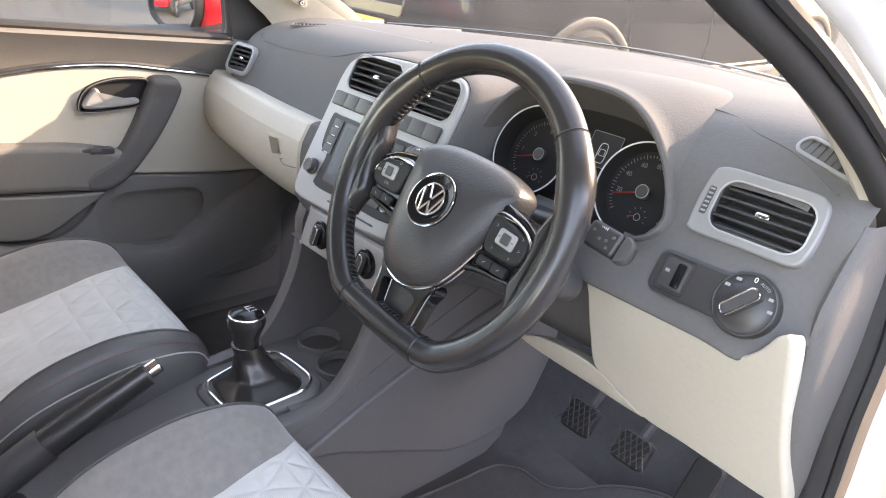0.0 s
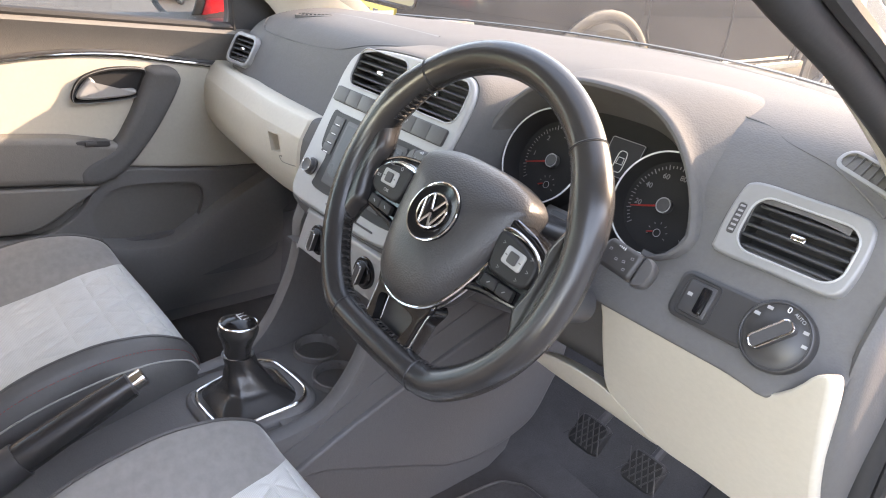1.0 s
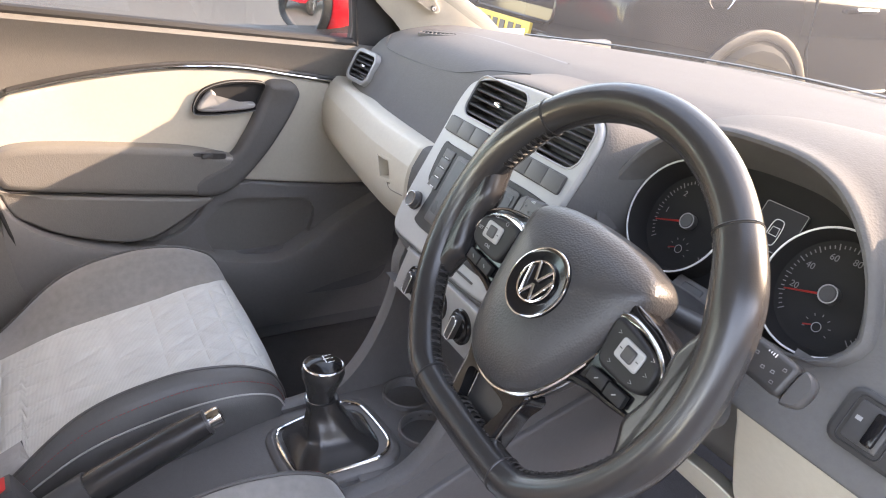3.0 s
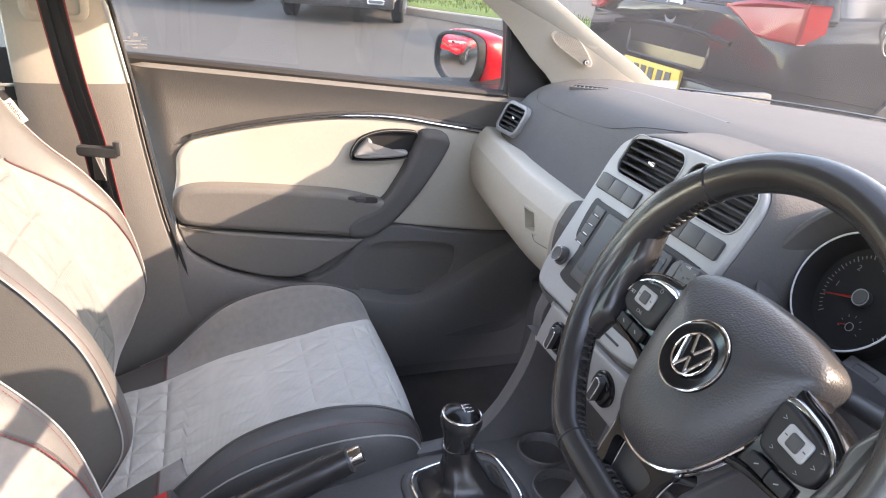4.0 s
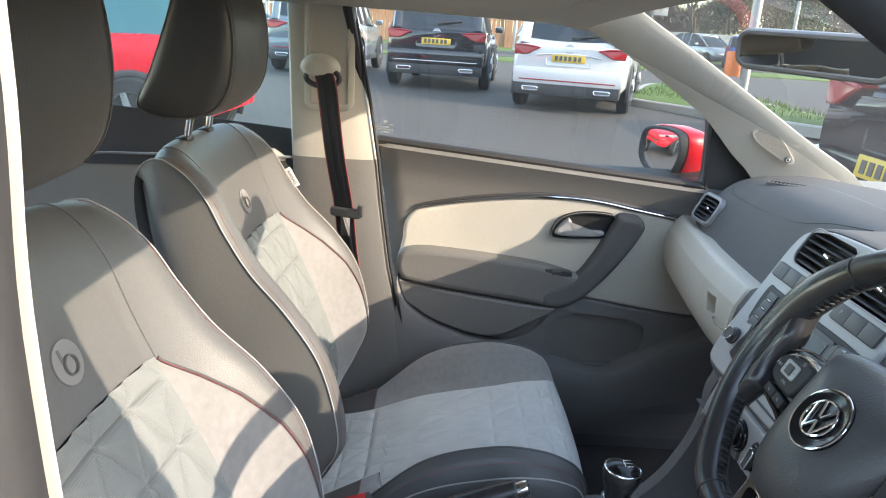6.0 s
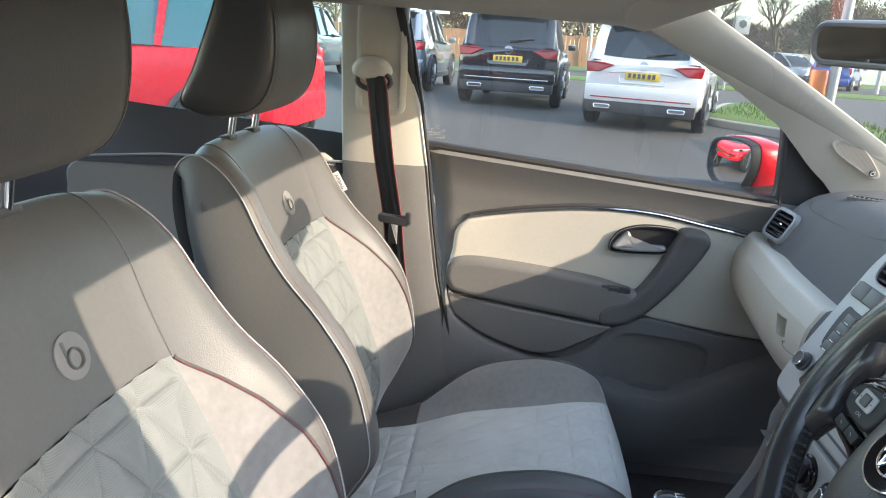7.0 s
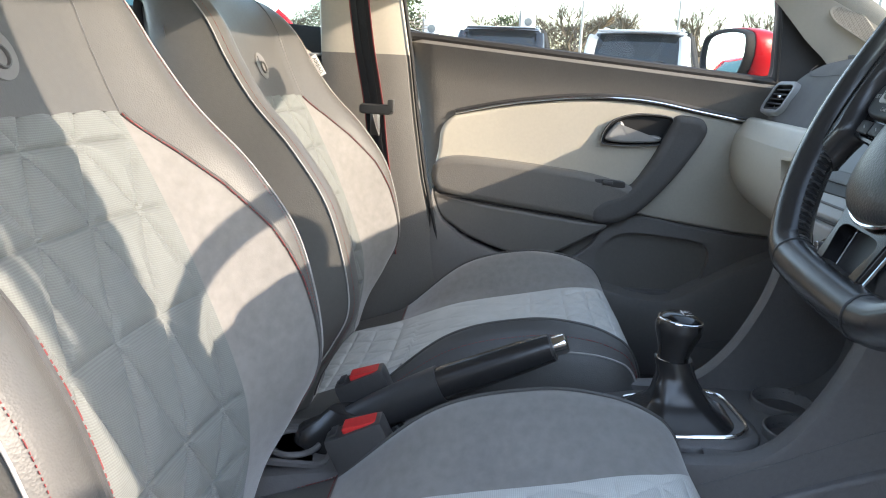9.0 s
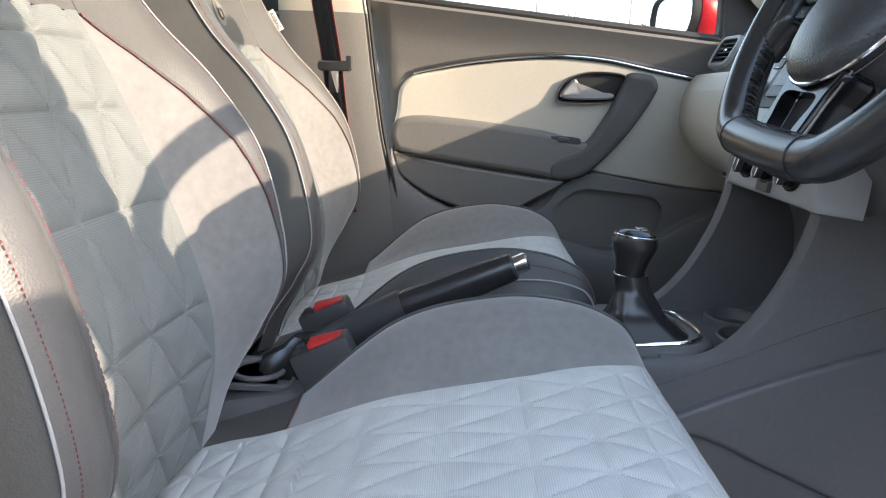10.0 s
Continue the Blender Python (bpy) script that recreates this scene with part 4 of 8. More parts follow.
def vent(parent, m, w, h, slats, tabx, r=0.016, rim=0.0):
    """Air vent: thin bright rim, dark box, slats and a bright tab. With rim, a satin frame of that width round it."""
    out = rrect(w, h, r, 7)
    v = part("air_vent", plate(out, [(-0.0005, -0.006), (-0.0005, -0.002), (0.001, -0.003), (0.003, -0.03)], on(m), closed_back=False), M_SLAT, parent, "black air vent with a bright rim")
    part("bezel", tube([m @ Vector((p[0], p[1], 0.0)) for p in out], 0.0012, 6, True), M_SILVER, v)
    if rim:
        big = rrect(w + 2 * rim, h + 2 * rim, r + rim * 0.9, 7)
        part("vent_frame", plate(big, [(0, -0.02), (0, -0.001), (0.0015, 0.001), (0.003, 0.0014)], on(m), closed_back=False, holes=[out], deep=0.004), M_VENT_FRAME, v, "satin silver frame")
    for i in range(slats):
        b = h * (0.5 - (i + 0.75) / (slats + 0.5))
        half = w * 0.5 - 0.002 - (0.004 if i in (0, slats - 1) else 0)
        part("slat", rbox((2 * half, 0.003, 0.014), 0.001, m @ pose(0, b, -0.009, 22, 0, 0), 1), M_SLAT, v)
    part("vane_tab", rbox((0.015, 0.006, 0.008), 0.0025, m @ Matrix.Translation((tabx, 0.001, -0.002))), M_CHROME, v, "bright tab")
    return v


def build_dash():
    d = thing("dashboard", (0, 0.3, 0.55), "grey grained dashboard with silver and cream panels", "dashboard")
    # main moulding
    rows = []
    for x in np.linspace(-0.70, 0.686, 160):
        c = (x / 0.7) ** 2
        zt = dash_top(x)
        yb = 0.80 - 0.30 * c - 0.12 * c * c
        edge = 0.028 * max(0, (abs(x) - 0.58) / 0.12) ** 2
        yo = 0.012 * c + (0.02 * max(0, (-x - 0.45) / 0.25) if x < 0 else 0)
        prof = [(yb + 0.03, zt - 0.06), (yb, zt - 0.012), (yb - 0.04, zt - 0.004), (0.55 * yb + 0.16, zt + 0.010), (0.40, zt + 0.014), (0.335, zt + 0.010), (0.29, zt + 0.000), (0.262, zt - 0.018), (0.243, zt - 0.045),
                (0.225, zt - 0.078), (0.206, zt - 0.11), (0.19, zt - 0.135), (0.186, zt - 0.142), (0.20, zt - 0.150), (0.23, zt - 0.20), (0.26, zt - 0.30), (0.34, zt - 0.37), (0.5, zt - 0.40)]
        pod = 0.024 * math.exp(-((x + 0.60) / 0.075) ** 4)
        low = min(1.0, max(0.0, (x - 0.19) / 0.04))
        face = prof[:7] + [(0.258, zt - 0.018), (0.224, zt - 0.050), (0.2075, 0.968), (0.1925, 0.940), (0.171, 0.900), (0.1525, 0.866), (0.153, 0.856), (0.172, 0.850), (0.21, 0.80), (0.30, zt - 0.37), (0.5, zt - 0.40)]
        up = 0.048 * min(1.0, max(0.0, (x - 0.630) / 0.044)) ** 1.3
        face = face[:11] + [(0.171 + 0.1 * up, 0.900 + 0.25 * up), (0.1525 + 0.52 * up, 0.866 + up), (0.153 + 0.52 * up, 0.856 + up), (0.172 + 0.4 * up, 0.850 + up)] + face[15:]
        prof = [(p[0] * (1 - low) + q[0] * low, p[1] * (1 - low) + q[1] * low) for p, q in zip(prof, face)]
        yo *= 1 - low
        rows.append([(x, y + yo - pod * max(0.0, 1 - abs(z - zt + 0.075) / 0.085) ** 0.7, z - edge) for y, z in cr(prof, 110)])
    pad = sheet(rows)
    gone = []
    for f in pad.faces:
        q = f.calc_center_median()
        u = (q.x - 0.3625) / (0.143 if q.x > 0.3625 else 0.173)
        v = (q.y - 0.235) * 0.437 + (q.z - 0.955) * 0.9
        if q.y < 0.33 and abs(u) < 1 and -0.022 - 0.040 * (1 - abs(u) ** 4) ** 0.6 < v < -0.022 + 0.118 * hood_arch(u):
            gone.append(f)
        elif 0.548 < q.x < 0.643 and 0.960 < q.z < 1.002 and q.y < 0.26:
            gone.append(f)
        elif -0.624 < q.x < -0.562 and 0.918 < q.z < 0.956 and q.y < 0.26:
            gone.append(f)
    bmesh.ops.delete(pad, geom=gone, context="FACES")
    part("top_pad", pad, M_DASH, d, "grey grained top pad and face")
    # airbag cover line and groove on the passenger side
    seam = cr([(-0.555, 0.340, 1.0145), (-0.53, 0.362, 1.018), (-0.46, 0.378, 1.023), (-0.38, 0.383, 1.027), (-0.25, 0.372, 1.0325), (-0.12, 0.358, 1.0378)], 40)
    part("groove", tube([Vector(q) - Vector((0, 0, 0.0012)) for q in seam], 0.0036, 6, flat=0.4), M_BLACK, d)
    seam2 = cr([(-0.60, 0.285, 0.998), (-0.585, 0.270, 0.990), (-0.555, 0.2575, 0.978), (-0.427, 0.2555, 0.979), (-0.288, 0.2565, 0.990), (-0.194, 0.267, 1.0125), (-0.114, 0.287, 1.0245)], 50)
    part("airbag_seam", tube(seam2, 0.0008, 5), M_BLACK, d)
    crease = cr([(0.455, 0.306, 1.0575), (0.498, 0.299, 1.0555), (0.535, 0.2785, 1.0495), (0.583, 0.2645, 1.0435), (0.615, 0.2525, 1.035), (0.65, 0.238, 1.02)], 30)
    part("pad_crease", tube([Vector(q) - Vector((0, 0, 0.0012)) for q in crease], 0.0014, 6), M_DASH, d)
    rows = []
    for x in np.linspace(-0.50, 0.55, 40):
        c = (x / 0.7) ** 2
        y = 0.80 - 0.30 * c - 0.12 * c * c - 0.075
        rows.append((x, y, dash_top(x) + 0.0085))
    part("demist_slot", tube(rows, 0.006, 6, flat=0.35), M_BLACK, d)
    # side demisters
    for m, w, hh, metal in ((axes((-0.492, 0.331, 1.0162), (0.84, 0.54, 0.07), (-0.54, 0.84, 0.10)), 0.078, 0.017, M_DASH), (axes((0.624, 0.268, 1.0435), (0.95, -0.24, -0.18), (0.2, 0.8, 0.57)), 0.074, 0.021, M_VENT_FRAME)):
        pale = metal is M_VENT_FRAME
        sd = part("side_demister", plate(rrect(w, hh, 0.007 if not pale else 0.009, 6), [(-0.003, -0.012), (-0.003, 0.0016), (-0.001, 0.0026), (0.001, 0.0022), (0.002, -0.006)], on(m)), metal, d, "slotted side demister")
        part("slot_bed", plate(rrect(w - 0.003, hh - 0.003, 0.006, 6), [(0, -0.007), (0, -0.003)], on(m)), M_SLAT, sd)
        for k in range(8):
            part("slat", rbox((0.0016, hh * 0.95, 0.005), 0.0004, m @ pose(-w * 0.40 + k * w * 0.114, 0, -0.0008, 0, 25, 14), 1), M_DASH if not pale else M_BTN, sd)
    # glovebox
    def lid(x0, x1, n, closed):
        rows = []
        for x in np.linspace(x0, x1, n):
            back = 0.035 * max(0, (-x - 0.35) / 0.34) ** 1.2 + (0.02 * max(0, (x + 0.19) / 0.06) ** 2 if x > -0.19 else 0)
            prof = [(0.205, 0.889), (0.178, 0.8925), (0.166, 0.890), (0.160, 0.884), (0.1475, 0.862), (0.1445, 0.855), (0.1405, 0.835), (0.1395, 0.81), (0.1425, 0.785), (0.155, 0.757), (0.178, 0.728), (0.212, 0.703), (0.28, 0.678), (0.38, 0.66)]
            rows.append([(x, y + back, z) for y, z in cr(prof, 70)])
        if closed:
            rows.append([(x + 0.004, y + 0.004, z) for x, y, z in rows[-1]])
            rows.append([(x + 0.001, y + 0.03, z) for x, y, z in rows[-1]])
        return sheet(rows)
    notch = [(-0.322, 0.843), (-0.300, 0.8435), (-0.279, 0.846), (-0.268, 0.819), (-0.284, 0.8145), (-0.304, 0.812)]
    lid_bm = lid(-0.70, -0.212, 130, True)
    bmesh.ops.delete(lid_bm, geom=[f for f in lid_bm.faces if f.calc_center_median().y < 0.16 and -0.3235 + 0.58 * (0.843 - f.calc_center_median().z) < f.calc_center_median().x < -0.277 + 0.44 * (0.843 - f.calc_center_median().z) and 0.8115 < f.calc_center_median().z < 0.8465], context="FACES")
    g = part("glovebox", lid_bm, M_CREAM, d, "cream glovebox lid")
    part("stack_flank", moved(lid(-0.208, -0.10, 12, False), Matrix.Translation((0, 0.004, 0))), M_DASH, d, "grey face between glovebox and centre panel")
    lid_y = lambda x, z, h: Vector((x, ease([0.785, 0.81, 0.835, 0.855, 0.862], [0.1425, 0.1395, 0.1405, 0.1445, 0.1475], z) - h, z))
    part("latch_rim", plate([(x * 1.0 + (-0.0055 if x < -0.295 else 0.0055), z + (0.005 if z > 0.83 else -0.005)) for x, z in notch], [(0.0, -0.006), (0.0, 0.0002), (0.001, 0.0009)], lid_y, closed_back=False, holes=[notch], deep=0.018), M_CREAM, g, "finger notch of the latch")
    part("latch_bed", plate(notch, [(-0.001, -0.019), (-0.001, -0.0165)], lid_y), M_CREAM, g)
    part("latch_line", tube([lid_y(x, z, 0.0002) for x, z in cr([(-0.276, 0.813), (-0.266, 0.803), (-0.240, 0.805), (-0.215, 0.809)], 16)], 0.0009, 5), M_DOOR, g)
    # passenger vent
    vent(d, S_PFACE @ Matrix.Translation((-0.004, 0.001, -0.003)), 0.080, 0.055, 5, 0.005, 0.014, 0.007)
    # driver vent with thumb wheel in one frame
    fm = S_FACE @ Matrix.Translation((0.0, 0.0145, 0.002))
    hole = [(q[0] + 0.0055, q[1] - 0.001) for q in rrect(0.102, 0.056, 0.018, 7)]
    slot = [(q[0] - 0.0535, q[1] - 0.002) for q in rrect(0.008, 0.032, 0.002, 3)]
    df = part("driver_vent", plate([(-0.064, -0.030), (-0.062, -0.036), (-0.05, -0.039), (0.0, -0.0385), (0.045, -0.0385), (0.059, -0.034), (0.064, -0.022), (0.066, 0.0), (0.064, 0.022), (0.058, 0.034), (0.045, 0.0385), (0.0, 0.039), (-0.04, 0.039), (-0.056, 0.036), (-0.062, 0.028), (-0.065, 0.0)], [(0, -0.02), (0, -0.001), (0.0015, 0.001), (0.003, 0.0014)], on(fm), 64, closed_back=False, holes=[hole, slot], deep=0.004), M_VENT_FRAME, d, "satin silver vent frame")
    vent(df, fm @ Matrix.Translation((0.0055, -0.001, 0.001)), 0.102, 0.056, 5, 0.002, 0.018)
    part("thumb_wheel", rbox((0.008, 0.032, 0.010), 0.002, fm @ Matrix.Translation((-0.0535, -0.002, -0.004))), M_BLACK, df)
    for k in range(6):
        part("mark", rbox((0.005, 0.002, 0.002), 0, fm @ Matrix.Translation((-0.0535, -0.014 + 0.005 * k, 0.0008))), M_GREY_MARK, df)
    # light switch panel
    m = S_FACE @ Matrix.Translation((-0.03, -0.075, -0.004))
    sw = part("switch_panel", plate(rrect(0.085, 0.043, 0.008), [(-0.003, -0.01), (-0.003, 0.004), (0, 0.006)], on(m)), M_SWITCH, d, "dark switch panel")
    part("dimmer", rbox((0.030, 0.034, 0.008), 0.004, m @ Matrix.Translation((-0.019, 0, 0.005))), M_BLACK, sw)
    part("dimmer_edge", tube([m @ Vector((p[0] - 0.019, p[1], 0.0062)) for p in rrect(0.036, 0.040, 0.005)], 0.0007, 5, True), M_RUBBER, sw)
    part("symbol", rbox((0.005, 0.0035, 0.0004), 0, m @ Matrix.Translation((-0.0275, 0.002, 0.0092))), M_GREY_MARK, sw)
    part("dimmer_wheel", rbox((0.010, 0.028, 0.010), 0.003, m @ Matrix.Translation((-0.013, 0, 0.007))), M_GLOSSBLACK, sw)
    m = S_FACE @ Matrix.Translation((0.031, -0.074, -0.001))
    ls = part("light_switch", lathe([(0.0335, -0.008), (0.0335, 0.003), (0.032, 0.0055), (0.030, 0.006), (0.0295, 0.005), (0.022, 0.0055), (0.020, 0.007)], 48, m), M_SWITCH, d, "round dark light switch")
    part("switch_ring", tube(ring_pts(m @ Matrix.Translation((0, 0, 0.006)), 0.0312, 48), 0.0008, 5, True), M_BLACK, ls)
    gm = m @ pose(0, 0, 0.010, 0, 0, 50)
    part("knob_grip", plate(rrect(0.041, 0.013, 0.005), [(0, -0.006), (0, 0.008), (0.0015, 0.0105)], on(gm)), M_BLACK, ls)
    part("knob_edge", tube([gm @ Vector((p[0] * 0.97, p[1] * 0.93, 0.0098)) for p in rrect(0.041, 0.013, 0.005)], 0.0011, 6, True), M_CHROME, ls, "chrome edge")
    letters("0", 0.008, m @ Matrix.Translation((0.001, 0.0262, 0.0064)), M_WHITE_MARK, ls, "numeral")
    letters("AUTO", 0.0045, m @ pose(0.0262 * math.sin(radians(28)), 0.0262 * math.cos(radians(28)), 0.0064, 0, 0, -22), M_GREY_MARK, ls, "switch_word")
    for a in (58, 85):
        q = m @ pose(0.0262 * math.sin(radians(a - 50 + 50)), 0.0262 * math.cos(radians(a)), 0.0064)
        part("symbol", rbox((0.005, 0.003, 0.0004), 0, q), M_GREY_MARK, ls)
    for a in (-35, -62):
        part("symbol", rbox((0.0055, 0.0032, 0.0004), 0, m @ pose(0.0262 * math.sin(radians(a)), 0.0262 * math.cos(radians(a)), 0.0064)), M_GREY_MARK, ls)
    # cream knee panel and the lip that runs under the column
    knee = [(0.444, 0.859), (0.493, 0.858), (0.566, 0.858), (0.607, 0.855), (0.634, 0.858), (0.650, 0.872), (0.662, 0.889), (0.674, 0.908), (0.687, 0.908), (0.686, 0.842), (0.686, 0.757), (0.691, 0.690), (0.690, 0.648), (0.665, 0.640), (0.60, 0.646), (0.554, 0.650), (0.500, 0.653), (0.460, 0.680), (0.426, 0.706), (0.427, 0.76), (0.436, 0.83)]
    put = lambda x, z, h: Vector((x, 0.160 + (0.855 - z) * 0.46 + 0.05 * max(0.0, 0.70 - z) + 4.0 * max(0.0, x - 0.67) ** 2 - h * 0.9, z + h * 0.3))
    part("knee_panel", plate(knee, [(0.001, -0.03), (0, -0.006), (0.0008, 0.003), (0.0028, 0.006), (0.005, 0.007)], put, 160), M_CREAM, d, "cream lower panel below the wheel")
    lip = [(0.424, 0.700), (0.377, 0.704), (0.32, 0.694), (0.276, 0.672), (0.272, 0.662), (0.31, 0.655), (0.40, 0.652), (0.494, 0.650), (0.462, 0.674)]
    part("panel_lip", plate(lip, [(0.001, -0.03), (0, -0.006), (0.0008, 0.001), (0.003, 0.003)], put, 70), M_CREAM, d, "cream lip under the column")
    # end cap beside the open door
    rows = []
    for z in np.linspace(0.42, 1.0, 24):
        yf = ease([0.42, 0.6, 0.66, 0.7, 0.8, 0.86, 0.90, 0.925, 0.96, 1.0], [0.34, 0.285, 0.262, 0.238, 0.192, 0.178, 0.172, 0.176, 0.196, 0.225], z)
        rows.append([(0.680, yf + 0.012, z), (0.6845, yf + 0.006, z), (0.688, yf + 0.007, z), (0.692, yf + 0.012, z), (0.696, yf + 0.03, z), (0.701, yf + 0.10, z), (0.702, yf + 0.25, z)])
    part("end_cap", sheet(rows), M_DASH, d, "grey end cap")
    # centre stack
    vh = []
    for cx in (-0.0665, 0.0665):
        vh.append([(cx + a, 0.087 + b) for a, b in rrect(0.122, 0.060, 0.018, 7)])
    fascia = [(-0.151, 0.03), (-0.150, 0.075), (-0.138, 0.104), (-0.10, 0.119), (-0.04, 0.125), (0.03, 0.127), (0.09, 0.126), (0.124, 0.121), (0.139, 0.10), (0.141, 0.06), (0.137, 0.0), (0.132, -0.05), (0.125, -0.10), (0.112, -0.124), (0.07, -0.131), (0.0, -0.133), (-0.07, -0.134), (-0.126, -0.134), (-0.146, -0.123), (-0.152, -0.09), (-0.152, -0.03)]
    st = part("centre_fascia", plate(fascia, [(0.0, -0.006), (0.0, 0.001), (0.0015, 0.0045), (0.003, 0.006), (0.0045, 0.0065)], on(S_STACK), 110, closed_back=False, holes=vh, deep=0.004), M_SILVER, d, "satin silver centre panel")
    part("stack_surround", plate(fascia, [(-0.050, -0.085), (-0.036, -0.060), (-0.023, -0.034), (-0.013, -0.014), (-0.006, -0.002), (-0.002, 0.0015), (0.001, 0.0), (0.002, -0.035)], on(S_STACK), 110), M_DASH, d, "grey surround of the centre panel")
    for cx in (-0.0665, 0.0665):
        vent(st, S_STACK @ Matrix.Translation((cx, 0.087, 0.0068)), 0.122, 0.060, 5, 0.006 if cx < 0 else 0.0, 0.018)
    # button rows
    for x0, k in ((-0.140, 3), (0.026, 3)):
        m = S_STACK @ Matrix.Translation((x0 + 0.049, 0.038, 0.0065))
        row = part("button_row", plate(rrect(0.1, 0.024, 0.005), [(0, -0.004), (0, 0.001), (0.0015, 0.002)], on(m)), M_BLACK, st)
        for i in range(k):
            part("button", rbox((0.0324, 0.0215, 0.004), 0.0008, m @ Matrix.Translation((-0.033 + 0.033 * i, 0, 0.0012))), M_BTN, row)
    letters("P", 0.009, S_STACK @ Matrix.Translation((0.042, 0.039, 0.0099)), M_GREY_MARK, st, "letter")
    part("hazard_button", rbox((0.022, 0.021, 0.005), 0.0015, S_STACK @ Matrix.Translation((-0.008, 0.038, 0.0068))), M_BTN, st)
    # radio
    m = S_STACK @ Matrix.Translation((-0.006, -0.043, 0.006))
    rd = part("radio", plate([(-0.118, 0.052), (-0.095, 0.056), (0.0, 0.056), (0.11, 0.056), (0.116, 0.045), (0.112, -0.04), (0.105, -0.06), (0.0, -0.062), (-0.085, -0.062), (-0.092, -0.045), (-0.09, -0.01), (-0.112, 0.0)],
                             [(0, -0.004), (0, 0.001), (0.001, 0.0025)], on(m), 60), M_RADIO, d, "black radio unit with dark screen")
    part("screen_frame", plate(rrect(0.148, 0.098, 0.004), [(0, 0.002), (0, 0.0062), (0.003, 0.0066)], on(m @ Matrix.Translation((0.006, 0.0, 0)))), M_BLACK, rd)
    part("screen", plate(rrect(0.136, 0.078, 0.003), [(0, 0.004), (0, 0.0074)], on(m @ Matrix.Translation((0.006, 0.004, 0)))), M_SCREEN, rd, "blank dark screen")
    for i in range(4):
        part("key", rbox((0.024, 0.0138, 0.003), 0.0008, m @ Matrix.Translation((-0.092, 0.042 - 0.0145 * i, 0.0026))), M_BTN, rd)
        part("key_mark", rbox((0.010, 0.0012, 0.0006), 0, m @ Matrix.Translation((-0.092, 0.0365 - 0.0145 * i, 0.0042))), M_WHITE_MARK, rd)
        part("key", rbox((0.020, 0.0138, 0.003), 0.0008, m @ Matrix.Translation((0.097, 0.042 - 0.0145 * i, 0.0026))), M_BTN, rd)
    for kx in (-0.110, 0.100):
        k = m @ Matrix.Translation((kx, -0.037, 0.002))
        kn = part("radio_knob", lathe([(0.0135, 0), (0.0135, 0.003), (0.0115, 0.004), (0.0110, 0.0105), (0.0098, 0.0118), (0.006, 0.0112)], 28, k), M_BLACK, rd)
        part("knob_ring", tube(ring_pts(k @ Matrix.Translation((0, 0, 0.0114)), 0.0103, 28), 0.0008, 5, True), M_CHROME, kn)
    part("disc_slot", rbox((0.12, 0.003, 0.003), 0.001, S_STACK @ Matrix.Translation((0.015, -0.117, 0.0068))), M_BLACK, st)
    # climate panel
    m = axes((0.060, 0.066, 0.770), (1, 0, 0), (0, 0.12, 1))
    cp = part("climate_panel", plate([(-0.104, 0.033), (-0.10, 0.036), (-0.06, 0.036), (0.06, 0.036), (0.10, 0.036), (0.108, 0.033), (0.116, 0.0), (0.118, -0.030), (0.112, -0.034), (0.06, -0.034), (-0.06, -0.034), (-0.120, -0.034), (-0.124, -0.030), (-0.116, 0.0)], [(0, -0.05), (0, -0.002), (0.002, 0.002), (0.005, 0.003)], on(m), 60), M_SILVER, d, "satin silver climate panel with three knobs")
    for kx in (-0.061, 0.0, 0.061):
        k = m @ Matrix.Translation((kx, 0.002, 0.003))
        kn = part("climate_knob", lathe([(0.0225, -0.002), (0.0225, 0.003), (0.021, 0.0045), (0.0185, 0.0045), (0.018, 0.0075), (0.017, 0.0085), (0.008, 0.0085)], 36, k), M_GLOSSBLACK, cp)
        t = k @ pose(0, 0, 0.0, 0, 0, -18)
        part("knob_bar", plate(rrect(0.012, 0.036, 0.005), [(0, 0.006), (0, 0.015), (0.0015, 0.0165)], on(t)), M_BLACK, kn)
        part("bar_edge", tube([t @ Vector((p[0] * 0.9, p[1] * 0.97, 0.0163)) for p in rrect(0.012, 0.036, 0.005)], 0.0009, 6, True), M_CHROME, kn, "chrome edge")
    part("fan_button", plate([(-0.016, 0.007), (-0.006, 0.003), (0.006, 0.003), (0.016, 0.007), (0.016, -0.007), (-0.016, -0.007)], [(0, -0.002), (0, 0.005), (0.001, 0.006)], on(m @ Matrix.Translation((0.0, -0.022, 0.002)))), M_BTN, cp)


def hood_arch(u):
    """Height of the cluster hood's arch, 0 to 1, squarer on its inner side."""
    q = min(1.0, abs(u))
    return (1 - q ** 2.6) ** 0.8 if u > 0 else (1 - q ** 3) ** 0.5


